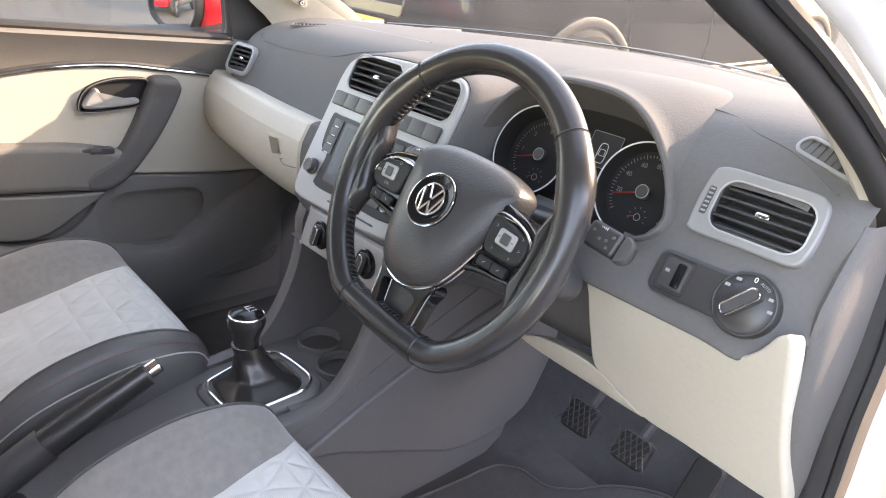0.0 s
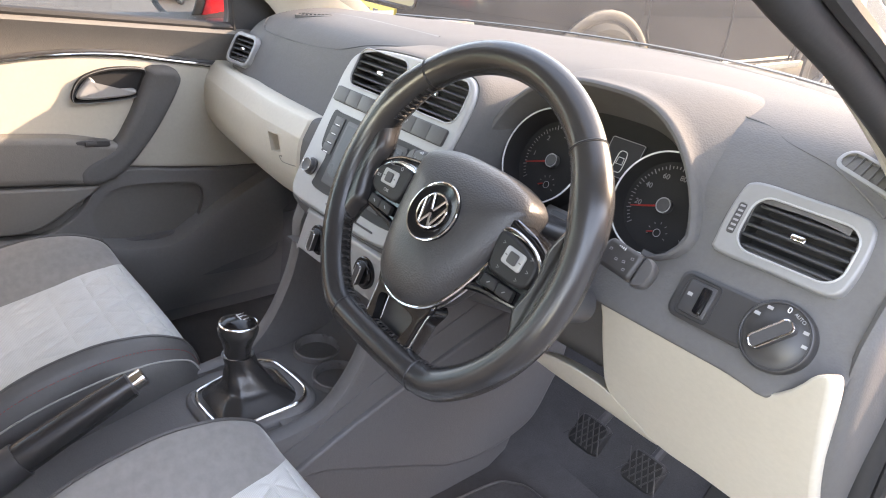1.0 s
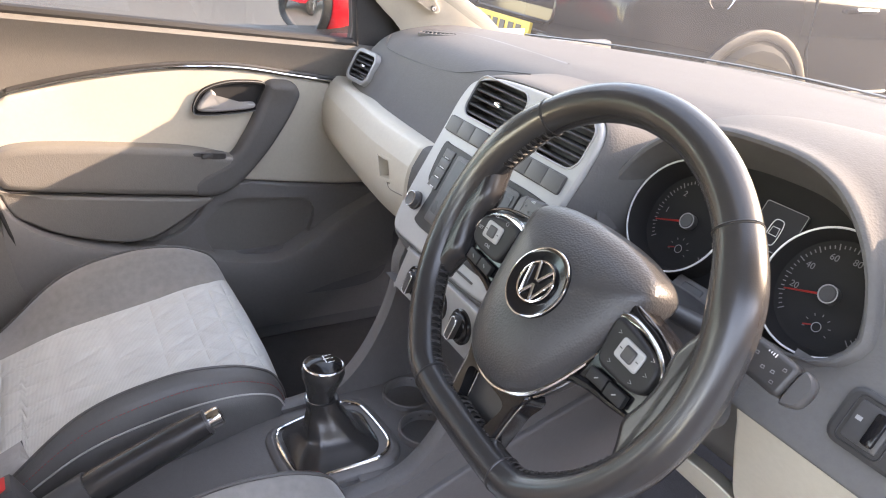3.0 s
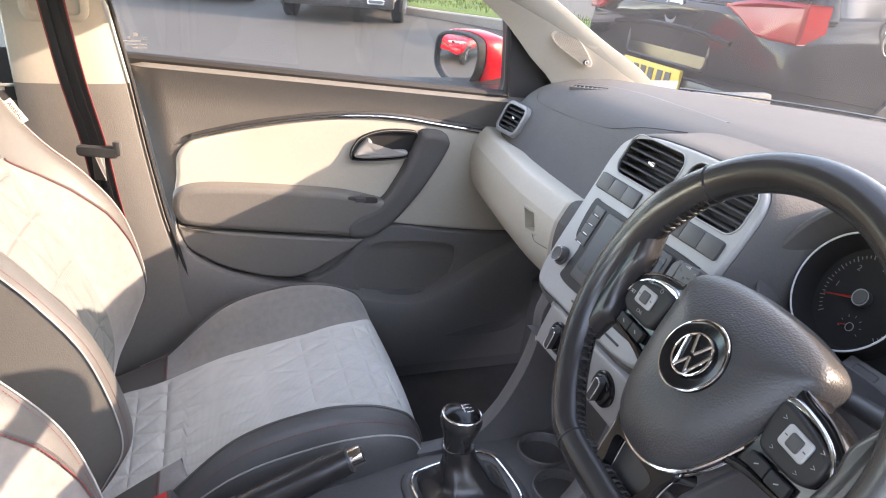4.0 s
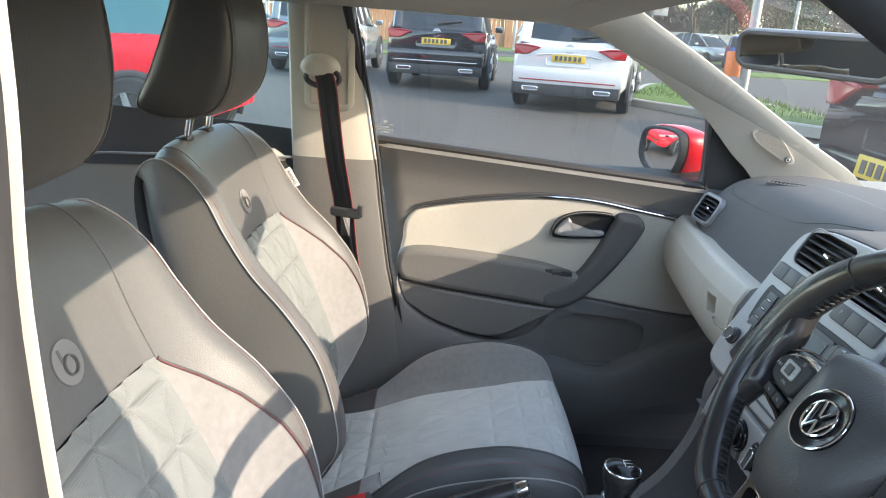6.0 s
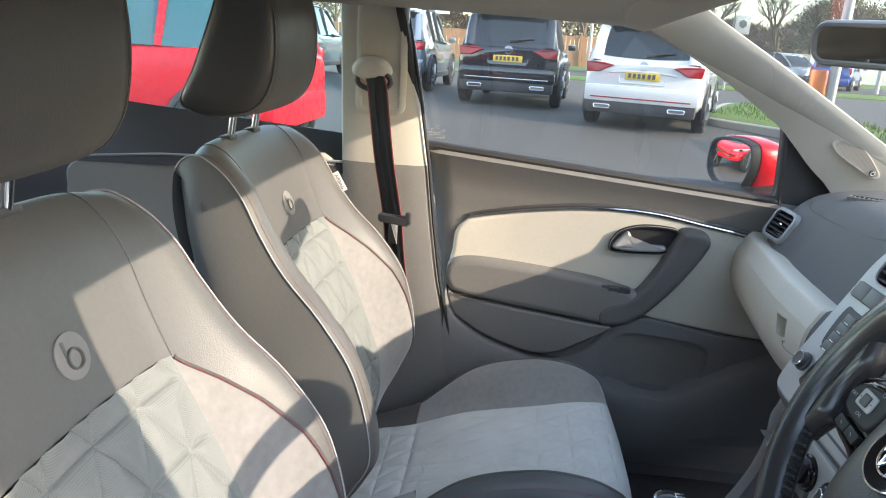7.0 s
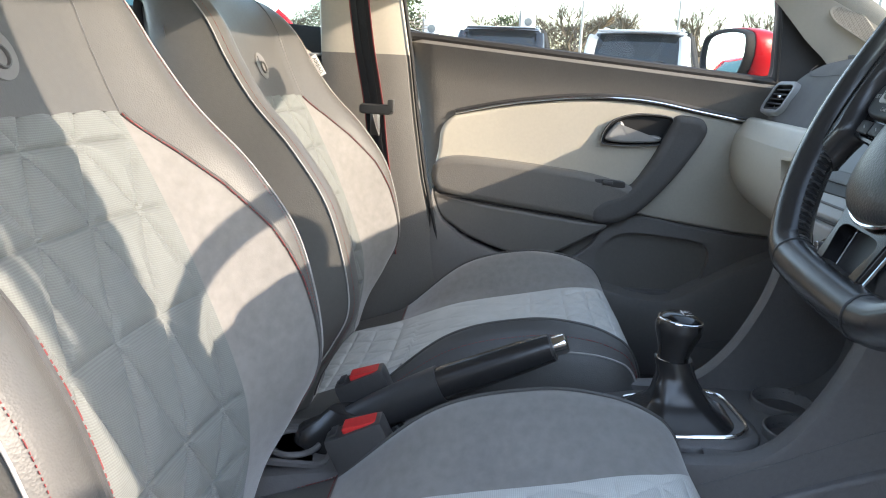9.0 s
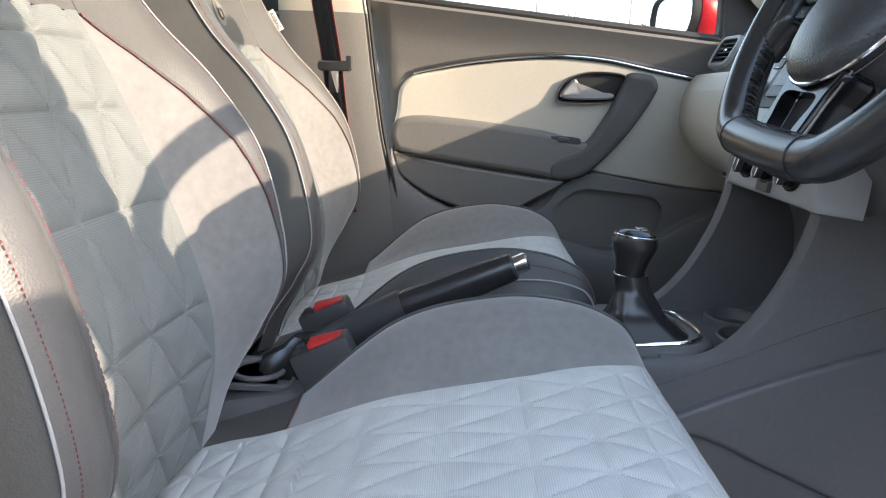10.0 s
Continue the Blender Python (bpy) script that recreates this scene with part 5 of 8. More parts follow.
def build_binnacle():
    h = thing("instrument_cluster", (0.36, 0.25, 0.93), "instrument cluster with two chrome-ringed dials under a grained hood", "instrument cluster")
    w = axes((0.35, 0.235, 0.955), (1, 0, 0), (0, 0.437, 0.9))

    # arch of the hood's lip: drop runs the sides straight down
    def arch(k, depth=0.0, lift_h=None):
        a = math.pi * k
        u = math.cos(a)
        hw = (0.140 if u > 0 else 0.170) - depth
        y = -0.022 + (0.115 - depth) * hood_arch(u)
        side = 0.040 if u > 0 else 0.048
        z = side + (0.066 - side) * (1 - abs(u) ** 2) if lift_h is None else lift_h
        return Vector((0.0125 + hw * u, y, z)), u

    ks = np.linspace(0, 1, 57)

    def row(depth, lift_h=None, dh=0.0):
        top = [arch(k, depth, lift_h) for k in ks]
        pts = [p + Vector((0, 0, dh)) for p, u in top]
        a, b = pts[0], pts[-1]
        foot = [(-0.003, -0.012), (-0.011, -0.024), (-0.026, -0.034), (-0.050, -0.040)]
        pts = [a + Vector((x, y, 0)) for x, y in foot[::-1]] + pts + [b + Vector((-x, y, 0)) for x, y in foot]
        return [w @ p for p in pts]

    lip = [row(-0.007, None, -0.012), row(-0.006, None, -0.004), row(-0.003, None, 0.0), row(0.0, None, 0.0008), row(0.003, None, -0.001)]
    part("tub", sheet([lip[-1], row(0.005, None, -0.006), row(0.008, 0.032), row(0.011, 0.014), row(0.016, -0.002)]), M_TUB, h, "dark grey inner tub")
    # hood: from the lip back over the pad as a broad mound
    us = [1.0] * 4 + [math.cos(math.pi * k) for k in ks] + [-1.0] * 4
    rows = lip[::-1]
    first = rows[-1]
    end = []
    for i, u in enumerate(us):
        q = abs(u)
        hw = 0.140 if u > 0 else 0.165
        x = 0.3625 + (hw + 0.02 + 0.10 * (1 - q ** 4)) * u
        low = 0.014 * max(0, 4 - i) + 0.014 * max(0, i - len(us) + 5)
        end.append(Vector((x, 0.46 - 0.235 * q ** 2.5, dash_top(x) + 0.002 - 0.105 * q ** 5 - low)))
    for t in np.linspace(0.08, 1, 14):
        r = []
        for i, u in enumerate(us):
            p = first[i].lerp(end[i], t)
            p.z += 0.013 * math.sin(math.pi * t) * (1 - abs(u) ** 3)
            r.append(p)
        rows.append(r)
    part("hood", sheet(rows), M_DASH, h, "grey grained hood")
    part("face", plate([(-0.160, -0.055), (-0.163, 0.03), (-0.12, 0.080), (0.0, 0.094), (0.11, 0.075), (0.155, 0.02), (0.150, -0.05), (0.10, -0.066), (0.0, -0.072), (-0.10, -0.068)], [(0, -0.02), (0, 0.0)], on(w), 50), M_DIAL, h)
    for dx, n0, r, rh in ((-0.073, 0, 0.0605, 0.0275), (0.094, 1, 0.058, 0.017)):
        m = w @ Matrix.Translation((dx, 0.0, 0.001))
        dl = part("dial", lathe([(r + 0.001, 0.0), (r + 0.001, rh - 0.0015), (r - 0.0015, rh), (r - 0.004, rh - 0.005), (r - 0.0075, 0.002), (r - 0.012, 0.0006), (0.01, 0.0006)], 64, m), M_DIAL, h, "black dial face")
        # Pale colour carries the ring's sky reflection; true chrome would mirror the hood.
        part("dial_ring", tube(ring_pts(m @ Matrix.Translation((0, 0, rh)), r, 64), 0.0010, 8, True), M_DIAL_RING_GLINT, dl, "chrome ring")
        for k in range(49):
            a = radians(222 - 264 * k / 48)
            big = k % 4 == 0
            rr = 0.0445
            q = m @ pose(rr * math.cos(a), rr * math.sin(a), 0.0012, 0, 0, math.degrees(a))
            part("tick", rbox((0.0058 if big else 0.003, 0.0009, 0.0004), 0, q), M_DIAL_MARK, dl)
        texts = (("1", 178), ("2", 134), ("3", 90), ("4", 46), ("5", 2)) if n0 == 0 else (("20", 190), ("40", 153), ("60", 117), ("80", 82), ("100", 48), ("120", 14))
        for body, a in texts:
            letters(body, 0.0085, m @ Matrix.Translation((0.0345 * math.cos(radians(a)), 0.0345 * math.sin(radians(a)), 0.0012)), M_DIAL_MARK, dl, "numeral")
        part("needle", tube([m @ Vector((0.008, 0.002, 0.006)), m @ Vector((-0.038, -0.013, 0.006))], [0.0015, 0.0007], 6), M_NEEDLE, dl, "red needle")
        part("needle_hub", lathe([(0.0085, 0.0), (0.0085, 0.007), (0.007, 0.009)], 24, m), M_BLACK, dl)
        part("hub_ring", tube(ring_pts(m @ Matrix.Translation((0, 0, 0.0082)), 0.0082, 24), 0.0006, 5, True), M_GREY_MARK, dl)
        s = m @ Matrix.Translation((0.004, -0.030, 0.0012))
        part("small_gauge", tube(ring_pts(s, 0.0042, 20), 0.0004, 5, True), M_GREY_MARK, dl)
        for k in range(7):
            a = radians(200 - 220 * k / 6)
            part("tick", rbox((0.0024, 0.0007, 0.0003), 0, s @ pose(0.0115 * math.cos(a), 0.0115 * math.sin(a), 0, 0, 0, math.degrees(a))), M_DIAL_MARK, dl)
        part("small_needle", tube([s @ Vector((-0.004, 0, 0.002)), s @ Vector((-0.011, -0.003, 0.002))], 0.0007, 5), M_NEEDLE, dl)
    m = w @ Matrix.Translation((0.016, 0.032, 0.002))
    sc = part("info_screen", plate(rrect(0.046, 0.044, 0.002), [(0, -0.003), (0, 0.0015)], on(m)), M_SCREEN, h)
    part("screen_edge", tube([m @ Vector((p[0], p[1], 0.002)) for p in rrect(0.046, 0.044, 0.002)], 0.0004, 4, True), M_GREY_MARK, sc)
    car = [(-0.0055, -0.012), (-0.0065, 0.0), (-0.005, 0.010), (0, 0.012), (0.005, 0.010), (0.0065, 0.0), (0.0055, -0.012), (0, -0.0135)]
    part("car_symbol", tube([m @ Vector((a, b - 0.003, 0.002)) for a, b in cr(car, 24, True)], 0.0005, 4, True), M_WHITE_MARK, sc)
    part("car_symbol", tube([m @ Vector((a, b, 0.002)) for a, b in ((-0.0045, -0.007), (-0.0038, 0.001), (0.0038, 0.001), (0.0045, -0.007))], 0.0005, 4, True), M_WHITE_MARK, sc)
    ls = part("lower_strip", plate(rrect(0.085, 0.020, 0.003), [(0, -0.02), (0, 0.003), (0.0015, 0.0045)], on(w @ pose(0.004, -0.060, 0.020, -25, 0, 0))), M_TUB, h)
    for x in (-0.018, 0.022):
        part("strip_key", plate(rrect(0.026, 0.0095, 0.002), [(0, 0), (0, 0.0052), (0.001, 0.006)], on(w @ pose(0.004 + x, -0.060, 0.020, -25, 0, 0))), M_SWITCH, ls)


# ---- steering wheel ----
def build_wheel():
    hub = Vector((0.331, 0.0145, 0.944))
    # the wheel stands turned a little to the right
    W = axes(hub, (1, 0, 0), (0, 0.437, 0.9)) @ pose(0, 0, 0, 0, 0, -3.5)
    up = W.to_3x3() @ Vector((0, 0, 1))
    s = thing("steering_wheel", hub, "black leather three-spoke steering wheel with gloss and chrome trim", "steering wheel")
    R, n = 0.1705, 144
    flat = -0.1525
    pts, rad = [], []
    for k in range(n):
        a = 2 * math.pi * k / n
        x, y = R * math.cos(a), R * math.sin(a)
        if y < flat + 0.012:
            d = flat + 0.012 - y
            y = flat + 0.012 - 0.012 * (1 - math.exp(-d / 0.012))
        pts.append(W @ Vector((x, y, 0)))
        d = math.degrees(a) % 360
        thumb = math.exp(-((d - 28) / 13) ** 2) + math.exp(-((d - 152) / 13) ** 2)
        rad.append(0.0172 + 0.0030 * thumb + 0.0008 * math.sin(math.radians(d) - 1.2))
    part("rim", tube(pts, rad, 22, True), M_WHEEL, s, "black leather rim")
    for a in (47, 133, 247, 293):
        k = int(a / 360 * n)
        p, t = Vector(pts[k]), (Vector(pts[(k + 1) % n]) - Vector(pts[k - 1])).normalized()
        m = axes(p, up, t.cross(up))
        part("rim_seam", tube(ring_pts(m, rad[k] - 0.0001, 28), 0.0007, 5, True), M_RUBBER, s)
        part("rim_seam", tube(ring_pts(Matrix.Translation(t * 0.0014) @ m, rad[k] + 0.0002, 28), 0.0006, 5, True), M_WHEEL, s)
    # laced stitching inside the rim
    for lo, hi in ((136, 158), (200, 244), (252, 288), (296, 340), (382, 404)):
        st = bmesh.new()
        for d in np.arange(lo, hi, 1.6):
            k = int(d % 360 / 360 * n)
            p = Vector(pts[k])
            inn = (hub - p).normalized()
            t = (Vector(pts[(k + 1) % n]) - Vector(pts[k - 1])).normalized()
            c = p + inn * rad[k]
            st = join(st, tube([c - up * 0.0055 + t * 0.0012 - inn * 0.0006, c + inn * 0.0009, c + up * 0.0055 + t * 0.0012 - inn * 0.0006], 0.0008, 4))
            st = join(st, tube([c - up * 0.0055 - t * 0.0012 - inn * 0.0006, c + inn * 0.0009, c + up * 0.0055 - t * 0.0012 - inn * 0.0006], 0.0008, 4))
        part("stitching", st, M_BTN, s, "laced dark thread")
    # airbag cover: a domed shield that leans back at its top
    half = [(0.030, 0.0655), (0.054, 0.062), (0.074, 0.055), (0.0835, 0.043), (0.081, 0.022), (0.0745, -0.008), (0.067, -0.034), (0.057, -0.060), (0.044, -0.081), (0.024, -0.0945)]
    pad = [(0.0, 0.0665)] + half + [(0.0, -0.098)] + [(-a, b) for a, b in half[::-1]]

    def shield(a, b, h):
        return W @ Vector((a, b, h - 0.0085 - 0.2 * b))
    pd = part("airbag_cover", plate(pad, [(0.003, -0.034), (0.0, -0.026), (0, -0.003), (0.0008, 0.001), (0.0025, 0.0045), (0.005, 0.0075), (0.005, 0.0105, 0.96), (0.005, 0.0145, 0.88), (0.005, 0.019, 0.76), (0.005, 0.0225, 0.62), (0.005, 0.025, 0.46), (0.005, 0.0264, 0.28), (0.005, 0.0268, 0.1)], shield, 140), M_PAD, s, "dark grained airbag cover")
    low = cr([(-a - 0.001, b) for a, b in half[5:]] + [(0.0, -0.0995)] + [(a + 0.001, b) for a, b in half[:4:-1]], 60)
    part("chrome_edge", tube([shield(a, b, -0.003) for a, b in low], 0.0019, 8), M_CHROME, s, "chrome lower edge")
    part("trim_line", tube([shield(a * 1.025, b * 1.02, -0.010) for a, b in low], 0.0012, 6), M_DARKCHROME, s)
    B = axes(shield(0.0, 0.0, 0.0262), (W.to_3x3() @ Vector((1, 0, 0))), (W.to_3x3() @ Vector((0, 1, -0.2))))
    bd = part("badge", lathe([(0.0325, -0.006), (0.0325, 0.0012), (0.0305, 0.0028), (0.028, 0.0016)], 56, B), M_GLOSSBLACK, s, "round chrome and black emblem without letters")
    part("badge_ring", tube(ring_pts(B @ Matrix.Translation((0, 0, 0.0022)), 0.0317, 56), 0.0009, 8, True), M_CHROME, bd)
    part("badge_inner_ring", tube(ring_pts(B @ Matrix.Translation((0, 0, 0.003)), 0.0188, 48), 0.0012, 8, True), M_CHROME, bd)
    for x0, y0, x1, y1 in ((-0.0105, 0.0175, -0.0015, 0.001), (0.0105, 0.0175, 0.0015, 0.001), (-0.0175, 0.0105, -0.0075, -0.0175), (0.0175, 0.0105, 0.0075, -0.0175), (-0.0075, -0.0175, 0.0, -0.003), (0.0075, -0.0175, 0.0, -0.003)):
        part("badge_bar", tube([B @ Vector((x0 * 0.92, y0 * 0.92, 0.003)), B @ Vector((x1 * 0.92, y1 * 0.92, 0.003))], 0.0014, 6), M_CHROME, bd)
    letters("AIRBAG", 0.0092, axes(shield(-0.002, -0.055, 0.0212), W.to_3x3() @ Vector((1, 0, 0)), W.to_3x3() @ Vector((0, 1, -0.06))), M_SWITCH, pd, "embossed_word", 0.0004)
    # side spokes: gloss arms, leather ears, button pads
    for sg in (-1, 1):
        def flip(pts):
            return [(sg * a, b) for a, b in pts]
        arm = flip([(0.055, 0.040), (0.085, 0.033), (0.112, 0.028), (0.135, 0.017), (0.150, 0.002), (0.156, -0.010), (0.150, -0.032), (0.130, -0.040), (0.10, -0.042), (0.07, -0.044), (0.05, -0.030)])
        sp = part("side_spoke", plate(arm, [(0.004, -0.040), (0, -0.034), (0.001, -0.010), (0.003, -0.007), (0.006, -0.0065)], on(W), 70), M_GLOSSBLACK, s, "gloss black spoke with buttons")
        ear = flip([(0.140, 0.046), (0.150, 0.070), (0.166, 0.050), (0.170, 0.0), (0.164, -0.055), (0.146, -0.075), (0.136, -0.052), (0.130, -0.036), (0.135, -0.016), (0.137, 0.004), (0.134, 0.026)])
        part("spoke_ear", plate(ear, [(0.006, -0.020), (0.0, -0.012), (0.0005, 0.000), (0.003, 0.005), (0.008, 0.0085)], on(W), 60), M_WHEEL, s, "leather-covered end of the spoke")
        keys = flip([(0.076, 0.020), (0.100, 0.0185), (0.120, 0.013), (0.131, 0.006), (0.131, -0.012), (0.120, -0.0195), (0.098, -0.0205), (0.080, -0.0175), (0.075, 0.002)])
        bp = part("button_pad", plate(keys, [(0, -0.010), (0, -0.003), (0.0012, -0.0012), (0.003, -0.0006)], on(W), 50), M_RADIO, sp)
        K = W @ pose(sg * 0.104, 0.002, -0.0008, 0, 0, sg * -3)
        part("button_frame", plate(rrect(0.026, 0.0175, 0.003), [(0, -0.002), (0, 0.0014), (0.001, 0.002)], on(K)), M_SILVER, bp, "silver rocker frame")
        part("button", plate(rrect(0.012, 0.0115, 0.002), [(0, 0.0), (0, 0.0030), (0.001, 0.0036)], on(K)), M_BLACK, bp)
        for u in (-0.0095, 0.0095):
            part("symbol", rbox((0.0026, 0.0009, 0.0003), 0, K @ Matrix.Translation((u, 0, 0.0021))), M_BLACK, bp)
        for u, v in ((-0.019, 0.008), (0.019, 0.0095), (0.021, -0.003), (0.014, -0.015), (-0.012, -0.015)):
            if sg > 0:
                part("symbol", tube([K @ Vector((u - 0.0016, v - 0.0014, 0.0006)), K @ Vector((u + 0.0012, v, 0.0006)), K @ Vector((u - 0.0016, v + 0.0014, 0.0006))], 0.0003, 4), M_GREY_MARK, bp)
        if sg < 0:
            for word, u, v in (("SET", -0.0205, -0.003), ("RES", -0.007, 0.0155), ("CNL", 0.002, -0.0145)):
                letters(word, 0.0048, K @ Matrix.Translation((u, v, 0.0005)), M_GREY_MARK, bp, "button_word")
            part("symbol", tube(ring_pts(K @ Matrix.Translation((0.013, 0.0145, 0.0006)), 0.0019, 12), 0.0003, 4, True), M_GREY_MARK, bp)
        for x in (0.090, 0.1115):
            Q = W @ pose(sg * x, -0.0295, -0.003, 0, 0, sg * 2)
            kk = part("lower_key", rbox((0.0205, 0.0115, 0.006), 0.0018, Q), M_RADIO, sp)
            part("symbol", rbox((0.0040, 0.0009, 0.0003), 0, Q @ pose(0, 0, 0.0031, 0, 0, 35 * sg)), M_GREY_MARK, kk)
        blade = flip([(0.070, 0.018), (0.080, 0.0265), (0.106, 0.0235), (0.125, 0.0155), (0.138, 0.001), (0.138, -0.012), (0.134, -0.002), (0.1215, 0.0125), (0.101, 0.0195)])
        part("spoke_blade", plate(blade, [(0.0, -0.014), (0.0, -0.006), (0.0012, -0.0042), (0.0022, -0.0038)], on(W), 60), M_CHROME, sp, "chrome spoke blade")
        edge = cr([(sg * 0.080, 0.034), (sg * 0.098, 0.031), (sg * 0.115, 0.0265), (sg * 0.134, 0.016), (sg * 0.145, 0.004)], 20)
        part("spoke_edge", tube([W @ Vector((a, b, -0.009)) for a, b in edge], 0.0011, 6), M_DARKCHROME, sp, "thin chrome edge")
        tail = cr([(sg * 0.060, -0.047), (sg * 0.085, -0.0405), (sg * 0.108, -0.0385), (sg * 0.128, -0.036)], 16)
        part("spoke_tail", tube([W @ Vector((a, b, -0.006)) for a, b in tail], [0.0045 - 0.0022 * k / 15 for k in range(16)], 8), M_GLOSSBLACK, sp)
    # split bottom spoke: gloss frame round a sunken panel
    hl = [(0.047, -0.082), (0.043, -0.105), (0.0405, -0.132), (0.037, -0.154), (0.026, -0.166)]
    legs = [(-a, b) for a, b in hl] + [(0.0, -0.168)] + hl[::-1] + [(0.0, -0.075)]
    gl = [(0.0290, -0.106), (0.0255, -0.128), (0.0215, -0.146)]
    gap = [(-a, b) for a, b in gl] + [(-0.012, -0.152), (0.012, -0.152)] + gl[::-1] + [(0.0, -0.1035)]
    gap = [tuple(p) for p in cr(gap, 44, True)]
    bs = part("bottom_spoke", plate(legs, [(0.005, -0.024), (0, -0.018), (0.0008, -0.002), (0.0028, 0.003), (0.005, 0.0045)], on(W), 80, closed_back=False, holes=[gap], deep=0.014), M_GLOSSBLACK, s, "gloss black split spoke")
    part("spoke_panel", plate(gap, [(-0.002, -0.022), (-0.002, -0.0095)], on(W)), M_SWITCH, bs)
    part("spoke_trim", tube([W @ Vector((a, b, -0.0085)) for a, b in cr([(-a, b) for a, b in gl] + [(-0.010, -0.1515), (0.006, -0.1515)], 24)], 0.0009, 6), M_DARKCHROME, bs, "chrome trim")
    for sg in (-1, 1):
        edge = cr([(sg * a, b) for a, b in hl], 16)
        part("spoke_edge", tube([W @ Vector((a, b, 0.0005)) for a, b in edge], 0.0013, 6), M_DARKCHROME, bs)
    part("boss", lathe([(0.060, -0.025), (0.060, -0.036), (0.052, -0.05), (0.05, -0.08)], 36, W), M_RADIO, s)


def build_column():
    W = axes((0.333, 0.0, 0.951), (1, 0, 0), (0, 0.437, 0.9))
    c = thing("steering_column", (0.333, 0.12, 0.9), "black steering column shroud with two stalks", "steering column")
    out = [(-0.055, 0.02), (-0.04, 0.038), (0.0, 0.042), (0.04, 0.038), (0.055, 0.02), (0.055, -0.02), (0.045, -0.06), (0.0, -0.075), (-0.045, -0.06), (-0.055, -0.02)]
    rings = []
    for h, k in ((-0.055, 0.95), (-0.07, 1.0), (-0.14, 1.05), (-0.22, 1.1)):
        rings.append([W @ Vector((a * k, b * k, h)) for a, b in cr(out, 40, True)])
    part("shroud", loft(rings), M_BLACK, c)
    for sg in (-1, 1):
        arm = cr([(sg * 0.05, 0.03, -0.11), (sg * 0.10, 0.034, -0.107), (sg * 0.138, 0.036, -0.104)], 12)
        st = part("stalk", tube([W @ Vector(p) for p in arm], [0.010 + 0.0003 * k for k in range(12)], 14, flat=0.75), M_BLACK, c, "black control stalk")
        P = W @ pose(sg * 0.1555, 0.0365, -0.0955, -6, sg * 6, sg * -7)
        part("stalk_paddle", plate(rrect(0.040, 0.029, 0.006), [(0.004, -0.020), (0.0, -0.015), (0, 0.001), (0.0015, 0.0032), (0.004, 0.0042)], on(P)), M_SWITCH, st)
        part("stalk_tip", plate([(sg * a, b) for a, b in ((0.021, 0.0135), (0.031, 0.012), (0.0345, 0.004), (0.0335, -0.008), (0.028, -0.0135), (0.021, -0.0135))], [(0.003, -0.018), (0.0, -0.013), (0, 0.0), (0.0015, 0.002)], on(P), 30), M_BTN, st, "grey turning end")
        for u, v in ((-0.012, 0.004), (-0.002, -0.002), (0.006, -0.0005), (0.012, 0.006), (0.010, -0.007)):
            part("symbol", tube([P @ Vector((u - 0.0014, v - 0.0012, 0.0044)), P @ Vector((u + 0.0014, v - 0.0008, 0.0044)), P @ Vector((u + 0.0008, v + 0.0012, 0.0044)), P @ Vector((u - 0.0014, v + 0.0008, 0.0044))], 0.0003, 4, True), M_GREY_MARK, st)
        for k in range(4):
            part("symbol", rbox((0.0008, 0.0012 + 0.0006 * k, 0.0003), 0, P @ Matrix.Translation((-0.006 + 0.0022 * k, 0.0105, 0.0044))), M_WHITE_MARK, st)
    k = axes((0.432, 0.10, 0.868), (1, 0, 0), (0, 0.3, 0.95))
    ig = part("ignition", lathe([(0.021, -0.03), (0.021, 0.0), (0.018, 0.004), (0.012, 0.004), (0.011, 0.001)], 28, k), M_BLACK, c, "ignition lock")
    part("lock_face", lathe([(0.0105, -0.005), (0.0105, 0.003), (0.009, 0.004)], 20, k), M_SILVER, ig)
    part("key_slot", rbox((0.002, 0.011, 0.002), 0, k @ pose(0, 0, 0.0036)), M_BLACK, ig)


